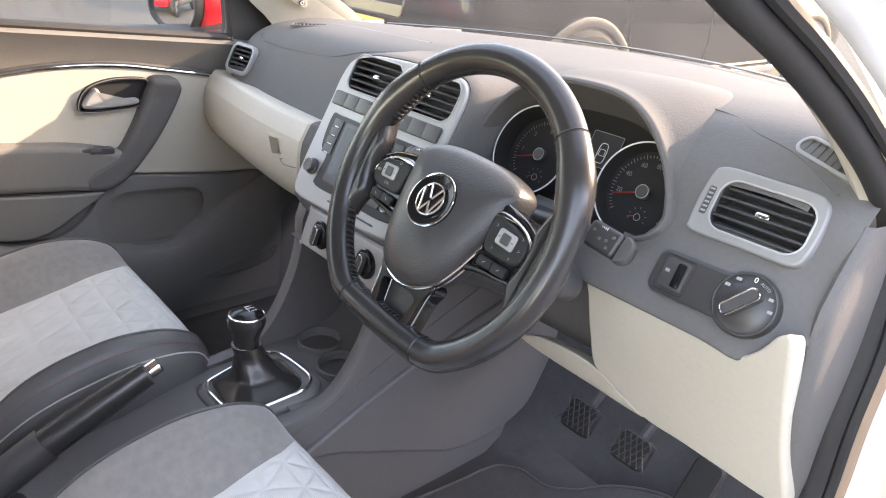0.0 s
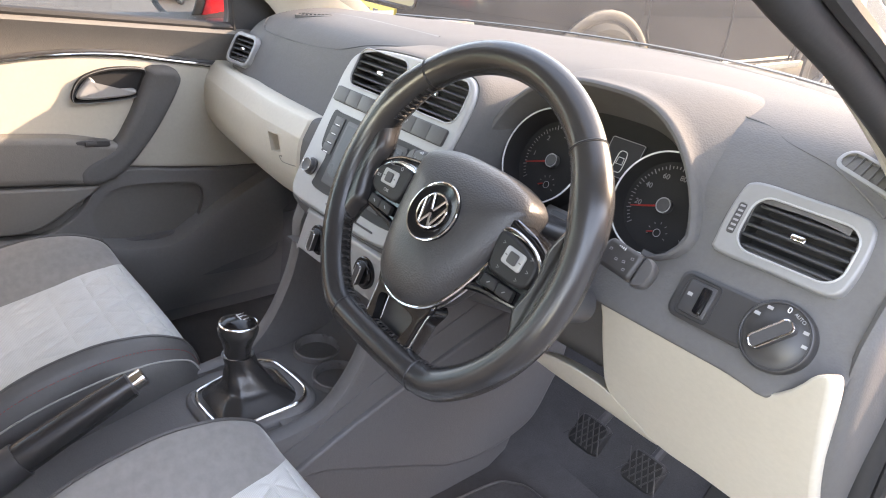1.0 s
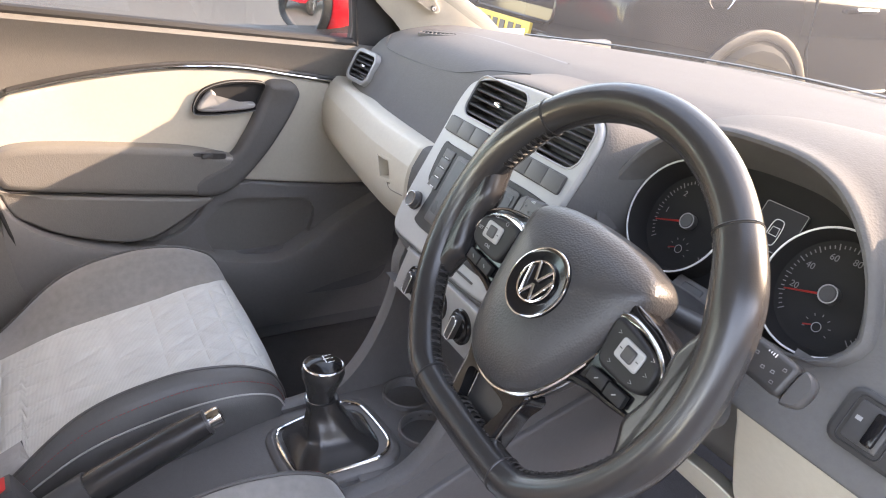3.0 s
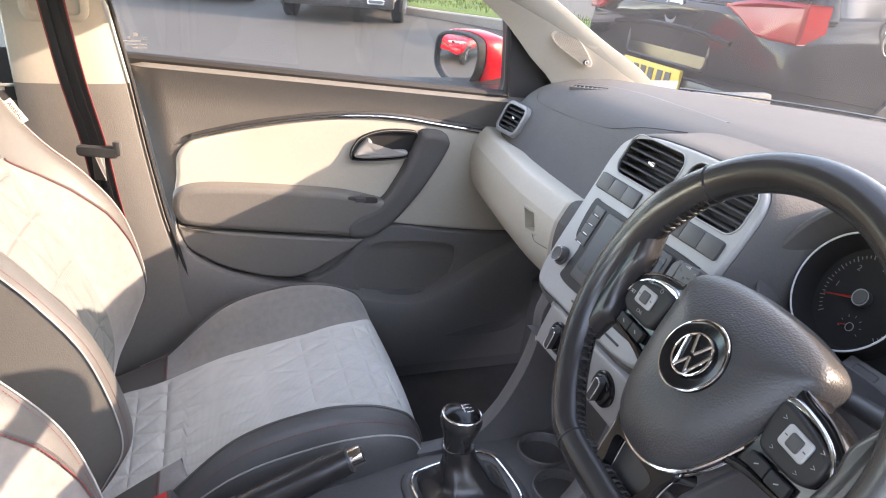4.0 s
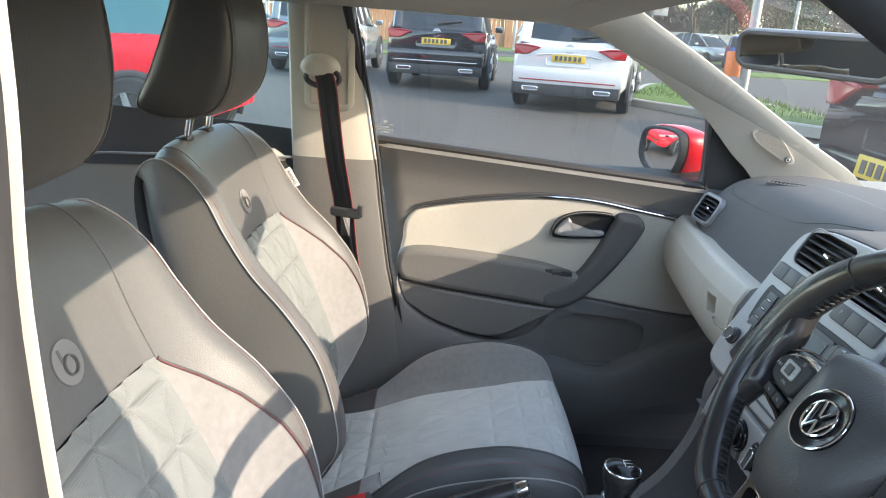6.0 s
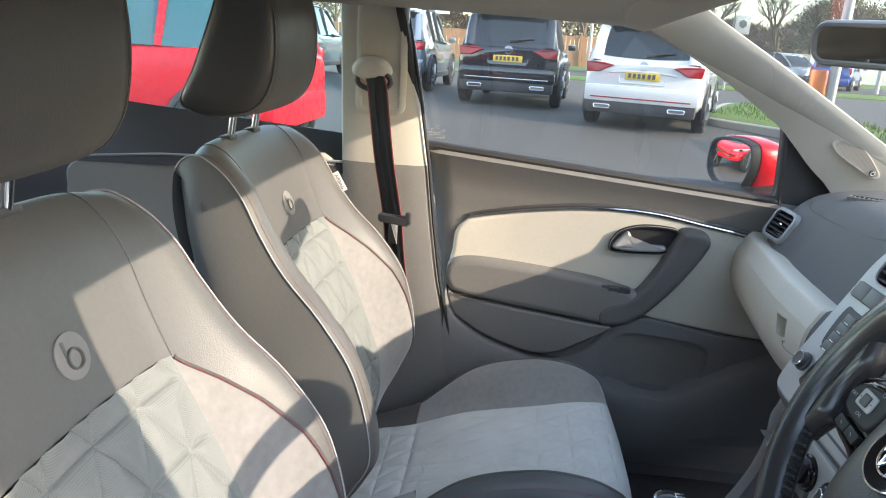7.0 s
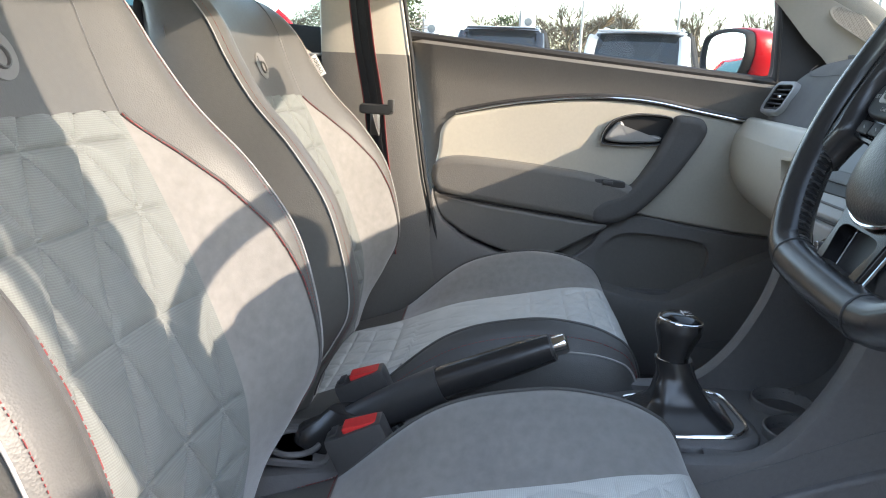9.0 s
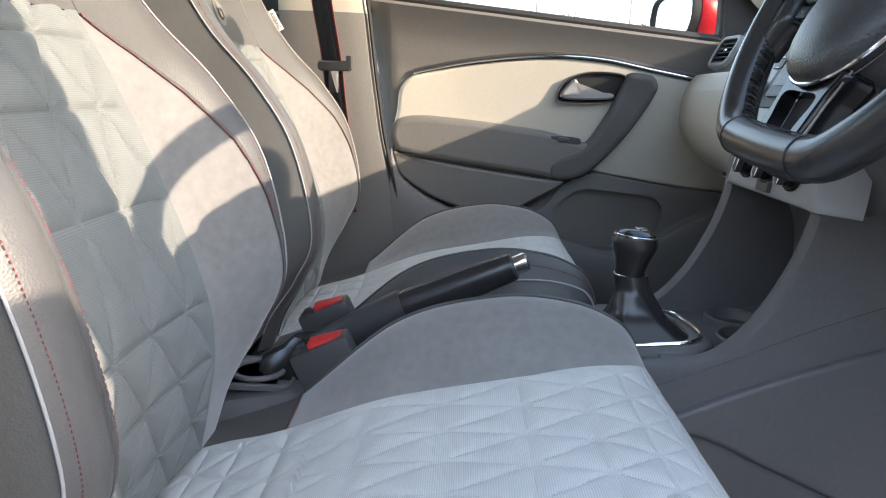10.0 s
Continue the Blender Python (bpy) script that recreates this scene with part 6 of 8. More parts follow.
# ---- centre console ----
def build_console():
    c = thing("centre_console", (0.0, -0.1, 0.28), "black plastic centre console with gear gaiter and cubby", "centre console")
    for x, dx in ((-0.098, 0.0), (0.112, 0.0)):
        o = [(0.36, 0.80), (0.12, 0.80), (0.100, 0.775), (0.094, 0.72), (0.078, 0.665), (0.046, 0.603), (0.004, 0.560), (-0.05, 0.548), (-0.12, 0.545), (-0.14, 0.53), (-0.15, 0.48), (-0.16, 0.30), (0.40, 0.30)]
        if x < 0:
            o = [(y - 0.022 if 0.5 < z < 0.79 and y > -0.1 else y, z) for y, z in o]
        part("side_cheek", plate(o, [(0.003, -0.014), (0, -0.008), (0, 0.006), (0.003, 0.011), (0.008, 0.012)], lambda y, z, h, x=x: Vector((x + (h if x > 0 else -h), y, z)), 80), M_DASH_LOW, c)
    # tunnel
    rows = []
    for y in np.linspace(-1.2, 0.0, 26):
        zt = ease([-1.2, -0.62, -0.47, -0.30, -0.16, -0.12, 0.06], [0.44, 0.45, 0.475, 0.495, 0.525, 0.538, 0.545], y)
        w = ease([-1.2, -0.4, -0.15, 0.06], [0.085, 0.085, 0.098, 0.104], y)
        rows.append([(-w - 0.012, y, 0.27), (-w - 0.004, y, zt - 0.05), (-w, y, zt - 0.012), (-w + 0.010, y, zt - 0.002), (0.0, y, zt), (w - 0.004, y, zt - 0.002), (w + 0.006, y, zt - 0.012), (w + 0.010, y, zt - 0.05), (w + 0.018, y, 0.27)])
    part("tunnel", sheet(rows), M_DASH_LOW, c)
    # cubby back wall
    rows = []
    cups = ((0.045, 0.072), (-0.04, 0.085))
    for x in np.linspace(-0.095, 0.11, 60):
        rows.append([(x, y, z) for y, z in cr([(0.06, 0.742), (0.11, 0.735), (0.16, 0.70), (0.17, 0.62), (0.14, 0.57), (0.07, 0.55), (0.0, 0.548), (-0.05, 0.546)], 90)])
    cub = sheet(rows)
    bmesh.ops.delete(cub, geom=[f for f in cub.faces if f.calc_center_median().z < 0.6 and any((f.calc_center_median().x - x) ** 2 + (f.calc_center_median().y - y) ** 2 < 0.0345 ** 2 for x, y in cups)], context="FACES")
    part("cubby", cub, M_DASH_LOW, c)
    for x, y in cups:
        part("cup_holder", lathe([(0.0395, -0.012), (0.0395, 0.002), (0.038, 0.0035), (0.0365, 0.0035), (0.035, 0.001), (0.032, -0.055), (0.028, -0.058), (0.004, -0.058)], 32, Matrix.Translation((x, y, 0.5555))), M_DASH_LOW, c, "round cup holder well")
    # gear plate
    n = axes((0.012, -0.053, 0.5415), (1, 0.12, 0.02), (-0.12, 1, 0.12))
    gate = [(-0.064, -0.045), (-0.063, 0.036), (-0.052, 0.056), (-0.030, 0.064), (0.034, 0.062), (0.058, 0.053), (0.068, 0.032), (0.063, 0.0), (0.052, -0.046), (0.042, -0.064), (0.022, -0.072), (-0.034, -0.069), (-0.055, -0.062)]
    base = part("gear_plate", plate([(a * 1.2, b * 1.2) for a, b in gate], [(0, -0.02), (0, 0.002), (0.003, 0.006), (0.009, 0.009), (0.013, 0.008)], on(n), 70), M_DASH_LOW, c)
    part("gear_ring", tube([n @ Vector((a, b, 0.0105)) for a, b in cr(gate, 70, True)], 0.0026, 8, True), M_CHROME, base, "bright chrome ring")
    # oddments tray behind
    part("coin_tray", plate(rrect(0.10, 0.13, 0.012), [(0, 0.004), (0, 0.010), (0.004, 0.012), (0.007, 0.004)], on(axes((0.02, -0.56, 0.462), (1, 0, 0), (0, 1, 0)))), M_DASH_LOW, c)
    part("tray_cup", tube(ring_pts(axes((0.03, -0.545, 0.478), (1, 0, 0), (0, 1, 0)), 0.033, 28), 0.004, 8, True), M_DASH_LOW, c)
    low = [(-0.10, 0.455), (-0.02, 0.495), (0.07, 0.535), (0.18, 0.575), (0.32, 0.62), (0.46, 0.65), (0.52, 0.60), (0.525, 0.50), (0.493, 0.42), (0.45, 0.36), (0.354, 0.335), (0.26, 0.345), (0.182, 0.38), (0.08, 0.425), (-0.014, 0.463)]
    part("lower_side_panel", plate(low, [(0, -0.02), (0, 0.003), (0.002, 0.0055), (0.006, 0.0065)], lambda y, z, h: Vector((0.126 + h, y, z)), 80), M_DASH_LOW, c, "dark grey carpeted side panel")
    part("side_seam", tube(cr([(0.1245, -0.12, 0.495), (0.1245, 0.0, 0.545), (0.1245, 0.12, 0.60), (0.1245, 0.30, 0.67)], 24), 0.0012, 6), M_DASH_LOW, c)


def build_gear():
    g = thing("gear_lever", (0.012, -0.055, 0.55), "gear lever with black leather gaiter and gloss knob", "gear lever")
    base = Vector((0.014, -0.055, 0.549))
    top = Vector((0.003, -0.072, 0.622))
    rings = []
    for t in np.linspace(0, 1, 26):
        w = 0.036 * (1 - t) ** 2.4 + 0.0215
        h = 0.042 * (1 - t) ** 2.4 + 0.0215
        fold = 0.0022 * math.sin(t * 13 + 0.6) * (1 - t) + 0.0012 * t
        c = base.lerp(top, t)
        sq = rrect(2 * w, 2 * h, min(w, h) * (0.5 + 0.48 * t), 10)
        rings.append([c + Vector((a * (1 + fold / w + 0.05 * math.sin(math.pi * t) * math.sin(i * 0.9 + 4 * t)), b * (1 + fold / h + 0.04 * math.sin(math.pi * t) * math.sin(i * 0.7 - 3 * t)), 0.0)) for i, (a, b) in enumerate(sq)])
    part("gaiter", loft(rings), M_WHEEL, g, "folded black leather gaiter")
    ax = (Vector((0.001, -0.067, 0.70)) - Vector((0.003, -0.074, 0.615))).normalized()
    m = axes((0.003, -0.073, 0.618), ax.orthogonal(), ax.cross(ax.orthogonal()))
    part("collar", lathe([(0.0195, -0.003), (0.0205, 0.0), (0.0195, 0.003)], 28, m), M_CHROME, g, "chrome collar")
    part("knob", lathe([(0.0185, 0.0), (0.0190, 0.010), (0.0225, 0.024), (0.0275, 0.037), (0.0290, 0.045), (0.0265, 0.054)], 36, m), M_WHEEL, g, "black knob")
    part("knob_ring", tube(ring_pts(m @ Matrix.Translation((0, 0, 0.0535)), 0.0262, 36), 0.0016, 8, True), M_CHROME, g)
    t = part("knob_top", lathe([(0.0258, 0.052), (0.0245, 0.0565), (0.018, 0.0605), (0.007, 0.0625)], 36, m), M_GLOSSBLACK, g)
    q = axes(m @ Vector((0, 0, 0.0632)), (1, 0, 0), (0, 1, 0.1))
    for x in (-0.008, 0.0, 0.008):
        part("shift_line", rbox((0.0012, 0.014, 0.0006), 0, q @ Matrix.Translation((x, 0, -0.0006 - abs(x) * 0.12))), M_WHITE_MARK, t)
    part("shift_line", rbox((0.0165, 0.0012, 0.0006), 0, q @ Matrix.Translation((0, 0, -0.0004))), M_WHITE_MARK, t)
    for x, y, b in ((-0.008, 0.0095, "1"), (-0.008, -0.0095, "2"), (0.0, 0.0095, "3"), (0.0, -0.0095, "4"), (0.008, 0.0095, "5")):
        letters(b, 0.0052, q @ Matrix.Translation((x, y, -0.0016)), M_WHITE_MARK, t, "numeral")


def build_handbrake():
    h = thing("handbrake", (0.0, -0.45, 0.48), "black leather handbrake lever with chrome button", "handbrake")
    path = cr([(-0.005, -0.50, 0.475), (-0.003, -0.44, 0.515), (0.0, -0.37, 0.556), (0.0, -0.33, 0.575), (0.001, -0.27, 0.602), (0.003, -0.222, 0.624)], 30)
    part("lever", tube(path[:14], [0.0225 + 0.0 * i for i in range(14)], 14, flat=1.15), M_BLACK, h)
    part("grip", tube(path[12:], [0.0205, 0.0208, 0.021, 0.021, 0.021, 0.0208, 0.0206, 0.0204, 0.0202, 0.02, 0.0198, 0.0196, 0.0194, 0.019, 0.0185, 0.018, 0.0175, 0.017], 16, flat=1.08), M_WHEEL, h, "black leather grip")
    a, b = Vector(path[-1]), Vector(path[-3])
    ax = (a - b).normalized()
    m = axes(a, (1, 0, 0), ax.cross(Vector((1, 0, 0))))
    m = Matrix((Vector((1, 0, 0)), ax.cross(Vector((1, 0, 0))) , ax)).transposed().to_4x4()
    m.translation = a
    part("grip_end", lathe([(0.0172, -0.002), (0.0168, 0.002), (0.014, 0.003)], 24, m), M_BLACK, h)
    part("button", lathe([(0.0125, 0.0), (0.013, 0.014), (0.0125, 0.019), (0.010, 0.021)], 24, m), M_CHROME, h, "chrome release button")
    part("boot", loft([[Vector((-0.004 + 0.04 * k * math.cos(t), -0.47 + 0.075 * k * math.sin(t), z)) for t in np.linspace(0, 2 * math.pi, 25)[:-1]] for k, z in ((1.15, 0.468), (1.05, 0.485), (0.7, 0.50), (0.5, 0.515))]), M_WHEEL, h)


def build_buckles():
    b = thing("belt_buckle", (-0.092, -0.470, 0.48), "black seat belt buckle with red release button", "belt buckle", "belt buckles between the seats")
    part("stalk", tube([(-0.094, -0.50, 0.43), (-0.093, -0.475, 0.47), (-0.092, -0.455, 0.49)], 0.012, 10, flat=0.5), M_BLACK, b)
    part("case", rbox((0.030, 0.075, 0.062), 0.006, axes((-0.092, -0.447, 0.505), (1, 0.06, 0), (0.0, -0.42, 0.9))), M_BLACK, b)
    t = axes((-0.092, -0.4625, 0.5385), (1, 0.06, 0), (0.0, 0.9, 0.42))
    part("release_button", plate(rrect(0.023, 0.036, 0.003), [(0, -0.01), (0, 0.0015), (0.0015, 0.003)], on(t @ pose(0, 0.008, 0, -8, 0, 0))), M_RED, b, "red release button")
    part("slot", rbox((0.020, 0.008, 0.004), 0.001, t @ Matrix.Translation((0, -0.020, 0.001))), M_SLAT, b)
    for o in b.children:
        o.data.transform(Matrix.Translation((-0.058, -0.460, 0.50)) @ Matrix.Scale(1.2, 4) @ Matrix.Translation((0.092, 0.447, -0.505)))
    copy_thing(b, Matrix.Translation((0.066, -0.445, 0.485)))


def build_footwell():
    # pedals
    for name, x, y, z, w, h, r in (("clutch_pedal", 0.27, 0.45, 0.425, 0.062, 0.058, 22), ("brake_pedal", 0.385, 0.45, 0.428, 0.062, 0.056, 22), ("accelerator_pedal", 0.50, 0.47, 0.40, 0.052, 0.13, 32)):
        p = thing(name, (x, y + 0.1, z + 0.1), "black %s with ribbed rubber face" % name.replace("_", " "), "pedal", "foot pedals")
        m = pose(x, y, z, 90 - 40, 0, 0)
        part("pad", plate(rrect(w, h, 0.012), [(0, -0.008), (0, 0.006), (0.003, 0.009)], on(m)), M_RUBBER, p)
        if h < 0.1:
            for a in range(-2, 3):
                part("tread", tube([m @ Vector((a * 0.012 - 0.014, -h * 0.42, 0.010)), m @ Vector((a * 0.012 + 0.014, h * 0.42, 0.010))], 0.0013, 5), M_BLACK, p)
                part("tread", tube([m @ Vector((a * 0.012 + 0.014, -h * 0.42, 0.010)), m @ Vector((a * 0.012 - 0.014, h * 0.42, 0.010))], 0.0013, 5), M_BLACK, p)
        part("arm", tube(cr([(x, y + 0.01, z), (x - 0.005, y + 0.09, z + 0.06), (x - 0.01, y + 0.16, z + 0.25)], 10), 0.009, 8), M_BLACK, p)
    mt = thing("floor_mat", (0.36, 0.15, 0.29), "black carpet floor mat with a pale stitched edge", "floor mat")
    out = [(0.17, -0.25), (0.17, 0.26), (0.20, 0.36), (0.27, 0.375), (0.30, 0.40), (0.36, 0.46), (0.46, 0.50), (0.60, 0.48), (0.63, 0.36), (0.63, -0.25)]
    part("carpet", plate(out, [(0, -0.004), (0, 0.005), (0.004, 0.009)], lambda a, b, h: Vector((a, b, 0.296 + h + max(0, b - 0.42) * 0.5)), 70), M_CARPET, mt)
    part("binding", tube([(a, b, 0.304 + max(0, b - 0.42) * 0.5) for a, b in cr(out, 70, True)], 0.0028, 6, True), M_BTN, mt, "pale stitched edge")


# ---- seats ----
def quilt(a, v, s):
    """Depth of the pressed lines of a pattern of triangles."""
    d = 1.0
    for ang in (90, 30, 150):
        q = a * math.cos(radians(ang)) + v * math.sin(radians(ang))
        q = abs((q / s + 0.5) % 1.0 - 0.5) * s
        d = min(d, q)
    return -0.0034 * math.exp(-(d / 0.0022) ** 2) + 0.0042 * min(1, d / 0.016)


CY = [-0.60, -0.545, -0.48, -0.365, -0.254, -0.17, -0.115, -0.085, -0.068, -0.066, -0.085, -0.12]
CZ = [0.435, 0.455, 0.480, 0.530, 0.557, 0.573, 0.572, 0.555, 0.52, 0.46, 0.40, 0.36]
BOL = [0.0, 0.0, 0.002, 0.052, 0.060, 0.042, 0.022, 0.010, 0.003, 0.0, 0.0, 0.0]
CUSH = cr([(y, z, b) for y, z, b in zip(CY, CZ, BOL)], 240)


def waist(v, side=-1):
    """Half width of the cushion's cloth insert."""
    w = ease([0.0, 0.10, 0.19, 0.30, 0.40, 0.52, 0.60, 0.68, 0.76, 0.93], [0.148, 0.142, 0.125, 0.110, 0.108, 0.122, 0.143, 0.168, 0.190, 0.198], v)
    return max(w, 0.168) if side > 0 and v > 0.22 else w


def cushion_pt(x0, a, v):
    i = min(max(v, 0), 1) * 239
    k = min(int(i), 238)
    y, z, h = CUSH[k] + (CUSH[k + 1] - CUSH[k]) * (i - k)
    h = max(h, 0)
    q = abs(a)
    ha = waist(v, a)
    if q < 0.212:
        q = q / ha * 0.15 if q < ha else 0.15 + (q - ha) * 0.062 / (0.212 - ha)
    rise = ease([0, 0.10, 0.15, 0.165, 0.185, 0.200, 0.212, 0.225, 0.240, 0.25], [-0.006, -0.004, 0.0, 0.18, 0.66, 0.95, 1.0, 0.86, 0.45, 0.2], q)
    lift = rise if rise <= 0 else rise * h
    q = abs(a)
    over = max(0, q - 0.20)
    z2 = z + lift - over * over * 9
    w = min(1, max(0, (v - 0.55) / 0.25))
    y2 = y - 0.033 * (q / 0.25) ** 2.4 * w
    return Vector((x0 + a, y2, z2))


BY = [-0.572, -0.562, -0.556, -0.567, -0.613, -0.650, -0.682, -0.705, -0.724, -0.745, -0.772, -0.796, -0.805, -0.803, -0.790]
BZ = [0.445, 0.50, 0.565, 0.635, 0.758, 0.840, 0.905, 0.96, 1.012, 1.048, 1.072, 1.070, 1.04, 0.99, 0.92]
BP = [0.0, 0.010, 0.045, 0.082, 0.102, 0.088, 0.060, 0.045, 0.034, 0.020, 0.0, 0.0, 0.0, 0.0, 0.0]
BW = [0.215, 0.222, 0.232, 0.242, 0.246, 0.242, 0.232, 0.224, 0.216, 0.208, 0.198, 0.194, 0.190, 0.188, 0.186]
BACK = cr([q for q in zip(BY, BZ, BP, BW)], 240)


def back_at(w):
    i = min(max(w, 0), 1) * 239
    k = min(int(i), 238)
    return BACK[k] + (BACK[k + 1] - BACK[k]) * (i - k)


def w_of_z(z):
    k = int(np.argmax(BACK[:200, 1] >= z))
    return k / 239


W_SEAM = w_of_z(0.90)


def back_pt(x0, a, w):
    y, z, p, hw = back_at(w)
    p = max(p, 0)
    q = abs(a)
    u = max(0.0, (q - 0.125) / (hw - 0.125))
    f = min(1.0, u) ** 1.5 if a < 0 else ease([0, 0.15, 0.32, 0.5, 0.7, 1.0], [0, 0.08, 0.40, 0.78, 0.92, 1.0], min(1.0, u))
    round_off = 0.016 * max(0, (q - (hw - 0.03)) / 0.03) ** 2
    top = min(1.0, max(0.0, (w - 0.686) / 0.171))
    return Vector((x0 + a, y + p * f - round_off - 0.01 * (1 - (q / 0.14) ** 2 if q < 0.14 else 0), z - 0.05 * top * max(0, (q - 0.12) / 0.08) ** 2))


def arc_a(w, sg=-1):
    """Where the seam between suede and leather runs."""
    y, z, p, hw = back_at(w)
    if sg > 0:
        return ease([0.45, 0.56, 0.70, 0.79, 0.85, 0.90], [0.178, 0.182, 0.186, 0.187, 0.172, 0.142], z)
    return ease([0.45, 0.55, 0.65, 0.72, 0.78, 0.83, 0.865, 0.885, 0.90], [hw - 0.004, hw - 0.006, hw - 0.010, hw - 0.016, hw - 0.028, hw - 0.045, hw - 0.065, hw - 0.08, 0.142], z)


def stitched(pts, material, r=0.0011, dash=0.004):
    bm = bmesh.new()
    pts = [Vector(p) for p in pts]
    acc = 0.0
    verts = []
    for p, q in zip(pts, pts[1:]):
        d = (q - p)
        ln = d.length
        if ln < 1e-6:
            continue
        pos = 0.0
        while pos < ln:
            if (acc + pos) % (2 * dash) < dash:
                a = p + d * (pos / ln)
                b = p + d * (min(ln, pos + dash) / ln)
                verts.append((a, b))
                pos += dash * 2 - ((acc + pos) % (2 * dash))
            else:
                pos += dash - ((acc + pos) % dash)
            pos += 1e-6
        acc += ln
    out = bmesh.new()
    for a, b in verts:
        t = (b - a).normalized()
        n = t.orthogonal().normalized()
        m = t.cross(n)
        ra = [out.verts.new(a + (n * math.cos(k) + m * math.sin(k)) * r) for k in (0, 1.571, 3.142, 4.712)]
        rb = [out.verts.new(b + (n * math.cos(k) + m * math.sin(k)) * r) for k in (0, 1.571, 3.142, 4.712)]
        for k in range(4):
            out.faces.new((ra[k], ra[(k + 1) % 4], rb[(k + 1) % 4], rb[k]))
    bm.free()
    return out


def build_seat(x0):
    s = thing("front_seat", (x0, -0.45, 0.3), "front seat in pale cloth, grey suede and leatherette with white piping", "car seat", "front seats")
    # cushion
    V0 = 0.19
    ins = []
    for v in np.linspace(0.0, 0.93, 190):
        row = []
        for a in np.linspace(-waist(v, -1), waist(v, 1), 120):
            p = cushion_pt(x0, a, v)
            q = quilt(a, v * 0.72, 0.046) if v > V0 else quilt(a + 0.01, v * 0.72, 0.046)
            if abs(v - V0) < 0.008:
                q -= 0.004 * (1 - abs(v - V0) / 0.008)
            fade = 1.0 * min(1, max(0.12, (0.66 - v) / 0.12)) * min(1, (waist(v, a) - abs(a)) / 0.012)
            row.append(p + Vector((0, 0, 0.6 * q * fade)))
        ins.append(row)
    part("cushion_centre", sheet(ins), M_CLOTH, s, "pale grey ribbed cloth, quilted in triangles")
    for sg in (-1, 1):
        def band(a0, a1, v0, v1, nv=90, na=10):
            return sheet([[cushion_pt(x0, sg * a, v) for a in np.linspace(waist(v, sg) if a0 is None else a0, a1, na)] for v in np.linspace(v0, v1, nv)])
        part("cushion_bolster", band(None, 0.208, V0, 0.93, 90, 16), M_SUEDE, s, "grey suede bolster")
        part("cushion_rear_flap", band(None, 0.236, 0.0, V0, 20, 14), M_LEATHER, s)
        part("cushion_edge", band(0.208, 0.238, V0, 0.93), M_LEATHER_DK, s, "dark leatherette edge band")
        rows = []
        for v in np.linspace(0.02, 0.93, 80):
            e = cushion_pt(x0, sg * 0.238, v)
            rows.append([e, e + Vector((sg * 0.008, -0.002, -0.012)), Vector((e.x + sg * 0.012, e.y - 0.004, e.z * 0.6 + 0.4 * 0.34)), Vector((e.x + sg * 0.006, e.y - 0.012, 0.335))])
        part("cushion_side", sheet(rows), M_LEATHER_DK, s, "dark leatherette side")
        part("cushion_piping", tube([cushion_pt(x0, sg * 0.238, v) + Vector((sg * 0.001, 0, 0.001)) for v in np.linspace(0.12, 0.86, 90)], 0.0014, 8), M_PIPING, s, "white piping")
        part("cushion_seam", tube([cushion_pt(x0, sg * 0.208, v) + Vector((0, 0, 0.0005)) for v in np.linspace(V0, 0.86, 80)], 0.0026, 6), M_LEATHER_DK, s)
        part("stitching", stitched([cushion_pt(x0, sg * 0.228, v) + Vector((0, 0, 0.0008)) for v in np.linspace(0.12, 0.86, 120)], M_REDTHREAD, 0.0006, 0.0026), M_REDTHREAD, s, "red stitching")
        part("stitching", stitched([cushion_pt(x0, sg * (waist(V0) + 0.003 + 0.09 * t), V0 - 0.003) + Vector((0, 0, 0.001)) for t in np.linspace(0, 1, 20)], M_REDTHREAD, 0.0006, 0.0026), M_REDTHREAD, s, "red stitching")
    front = sheet([[cushion_pt(x0, a, v) for a in np.linspace(-0.245, 0.245, 40)] for v in np.linspace(0.93, 1.0, 6)])
    part("cushion_front", front, M_LEATHER_DK, s)
    part("seat_base", rbox((0.44, 0.40, 0.10), 0.02, pose(x0, -0.33, 0.325)), M_BLACK, s)
    # backrest
    ins = []
    for w in np.linspace(0.0, W_SEAM, 200):
        row = []
        for a in np.linspace(-0.142, 0.142, 130):
            p = back_pt(x0, a, w)
            q = quilt(a, w * 0.933, 0.062)
            q *= min(1, (0.142 - abs(a)) / 0.012)
            row.append(p + Vector((0, q * 1.1, q * 0.5)))
        ins.append(row)
    # Darker copy of the cushion cloth; the backrest's shade is in its colour.
    part("backrest_centre", sheet(ins), M_CLOTH_SHADED, s, "pale grey ribbed cloth, quilted in triangles")
    part("backrest_top", sheet([[back_pt(x0, a, w) for a in np.linspace(-0.142, 0.142, 40)] for w in np.linspace(W_SEAM, 1.0, 60)]), M_LEATHER, s, "grey leatherette top panel")
    for sg in (-1, 1):
        ws = np.linspace(0.0, W_SEAM, 90)
        part("backrest_bolster", sheet([[back_pt(x0, sg * (0.142 + (arc_a(w, sg) - 0.142) * t), w) for t in np.linspace(0, 1, 16)] for w in ws]), M_SUEDE, s, "grey suede bolster")
        wl2 = np.linspace(0.0, 1.0, 130)
        rows = []
        for w in wl2:
            a0 = max(0.142, arc_a(w, sg)) if w < W_SEAM else 0.142
            hw = back_at(w)[3]
            rows.append([back_pt(x0, sg * (a0 + (hw - a0) * t), w) for t in np.linspace(0, 1, 14)])
        part("backrest_shoulder", sheet(rows), M_LEATHER, s, "grey leatherette shoulder")
        edge = []
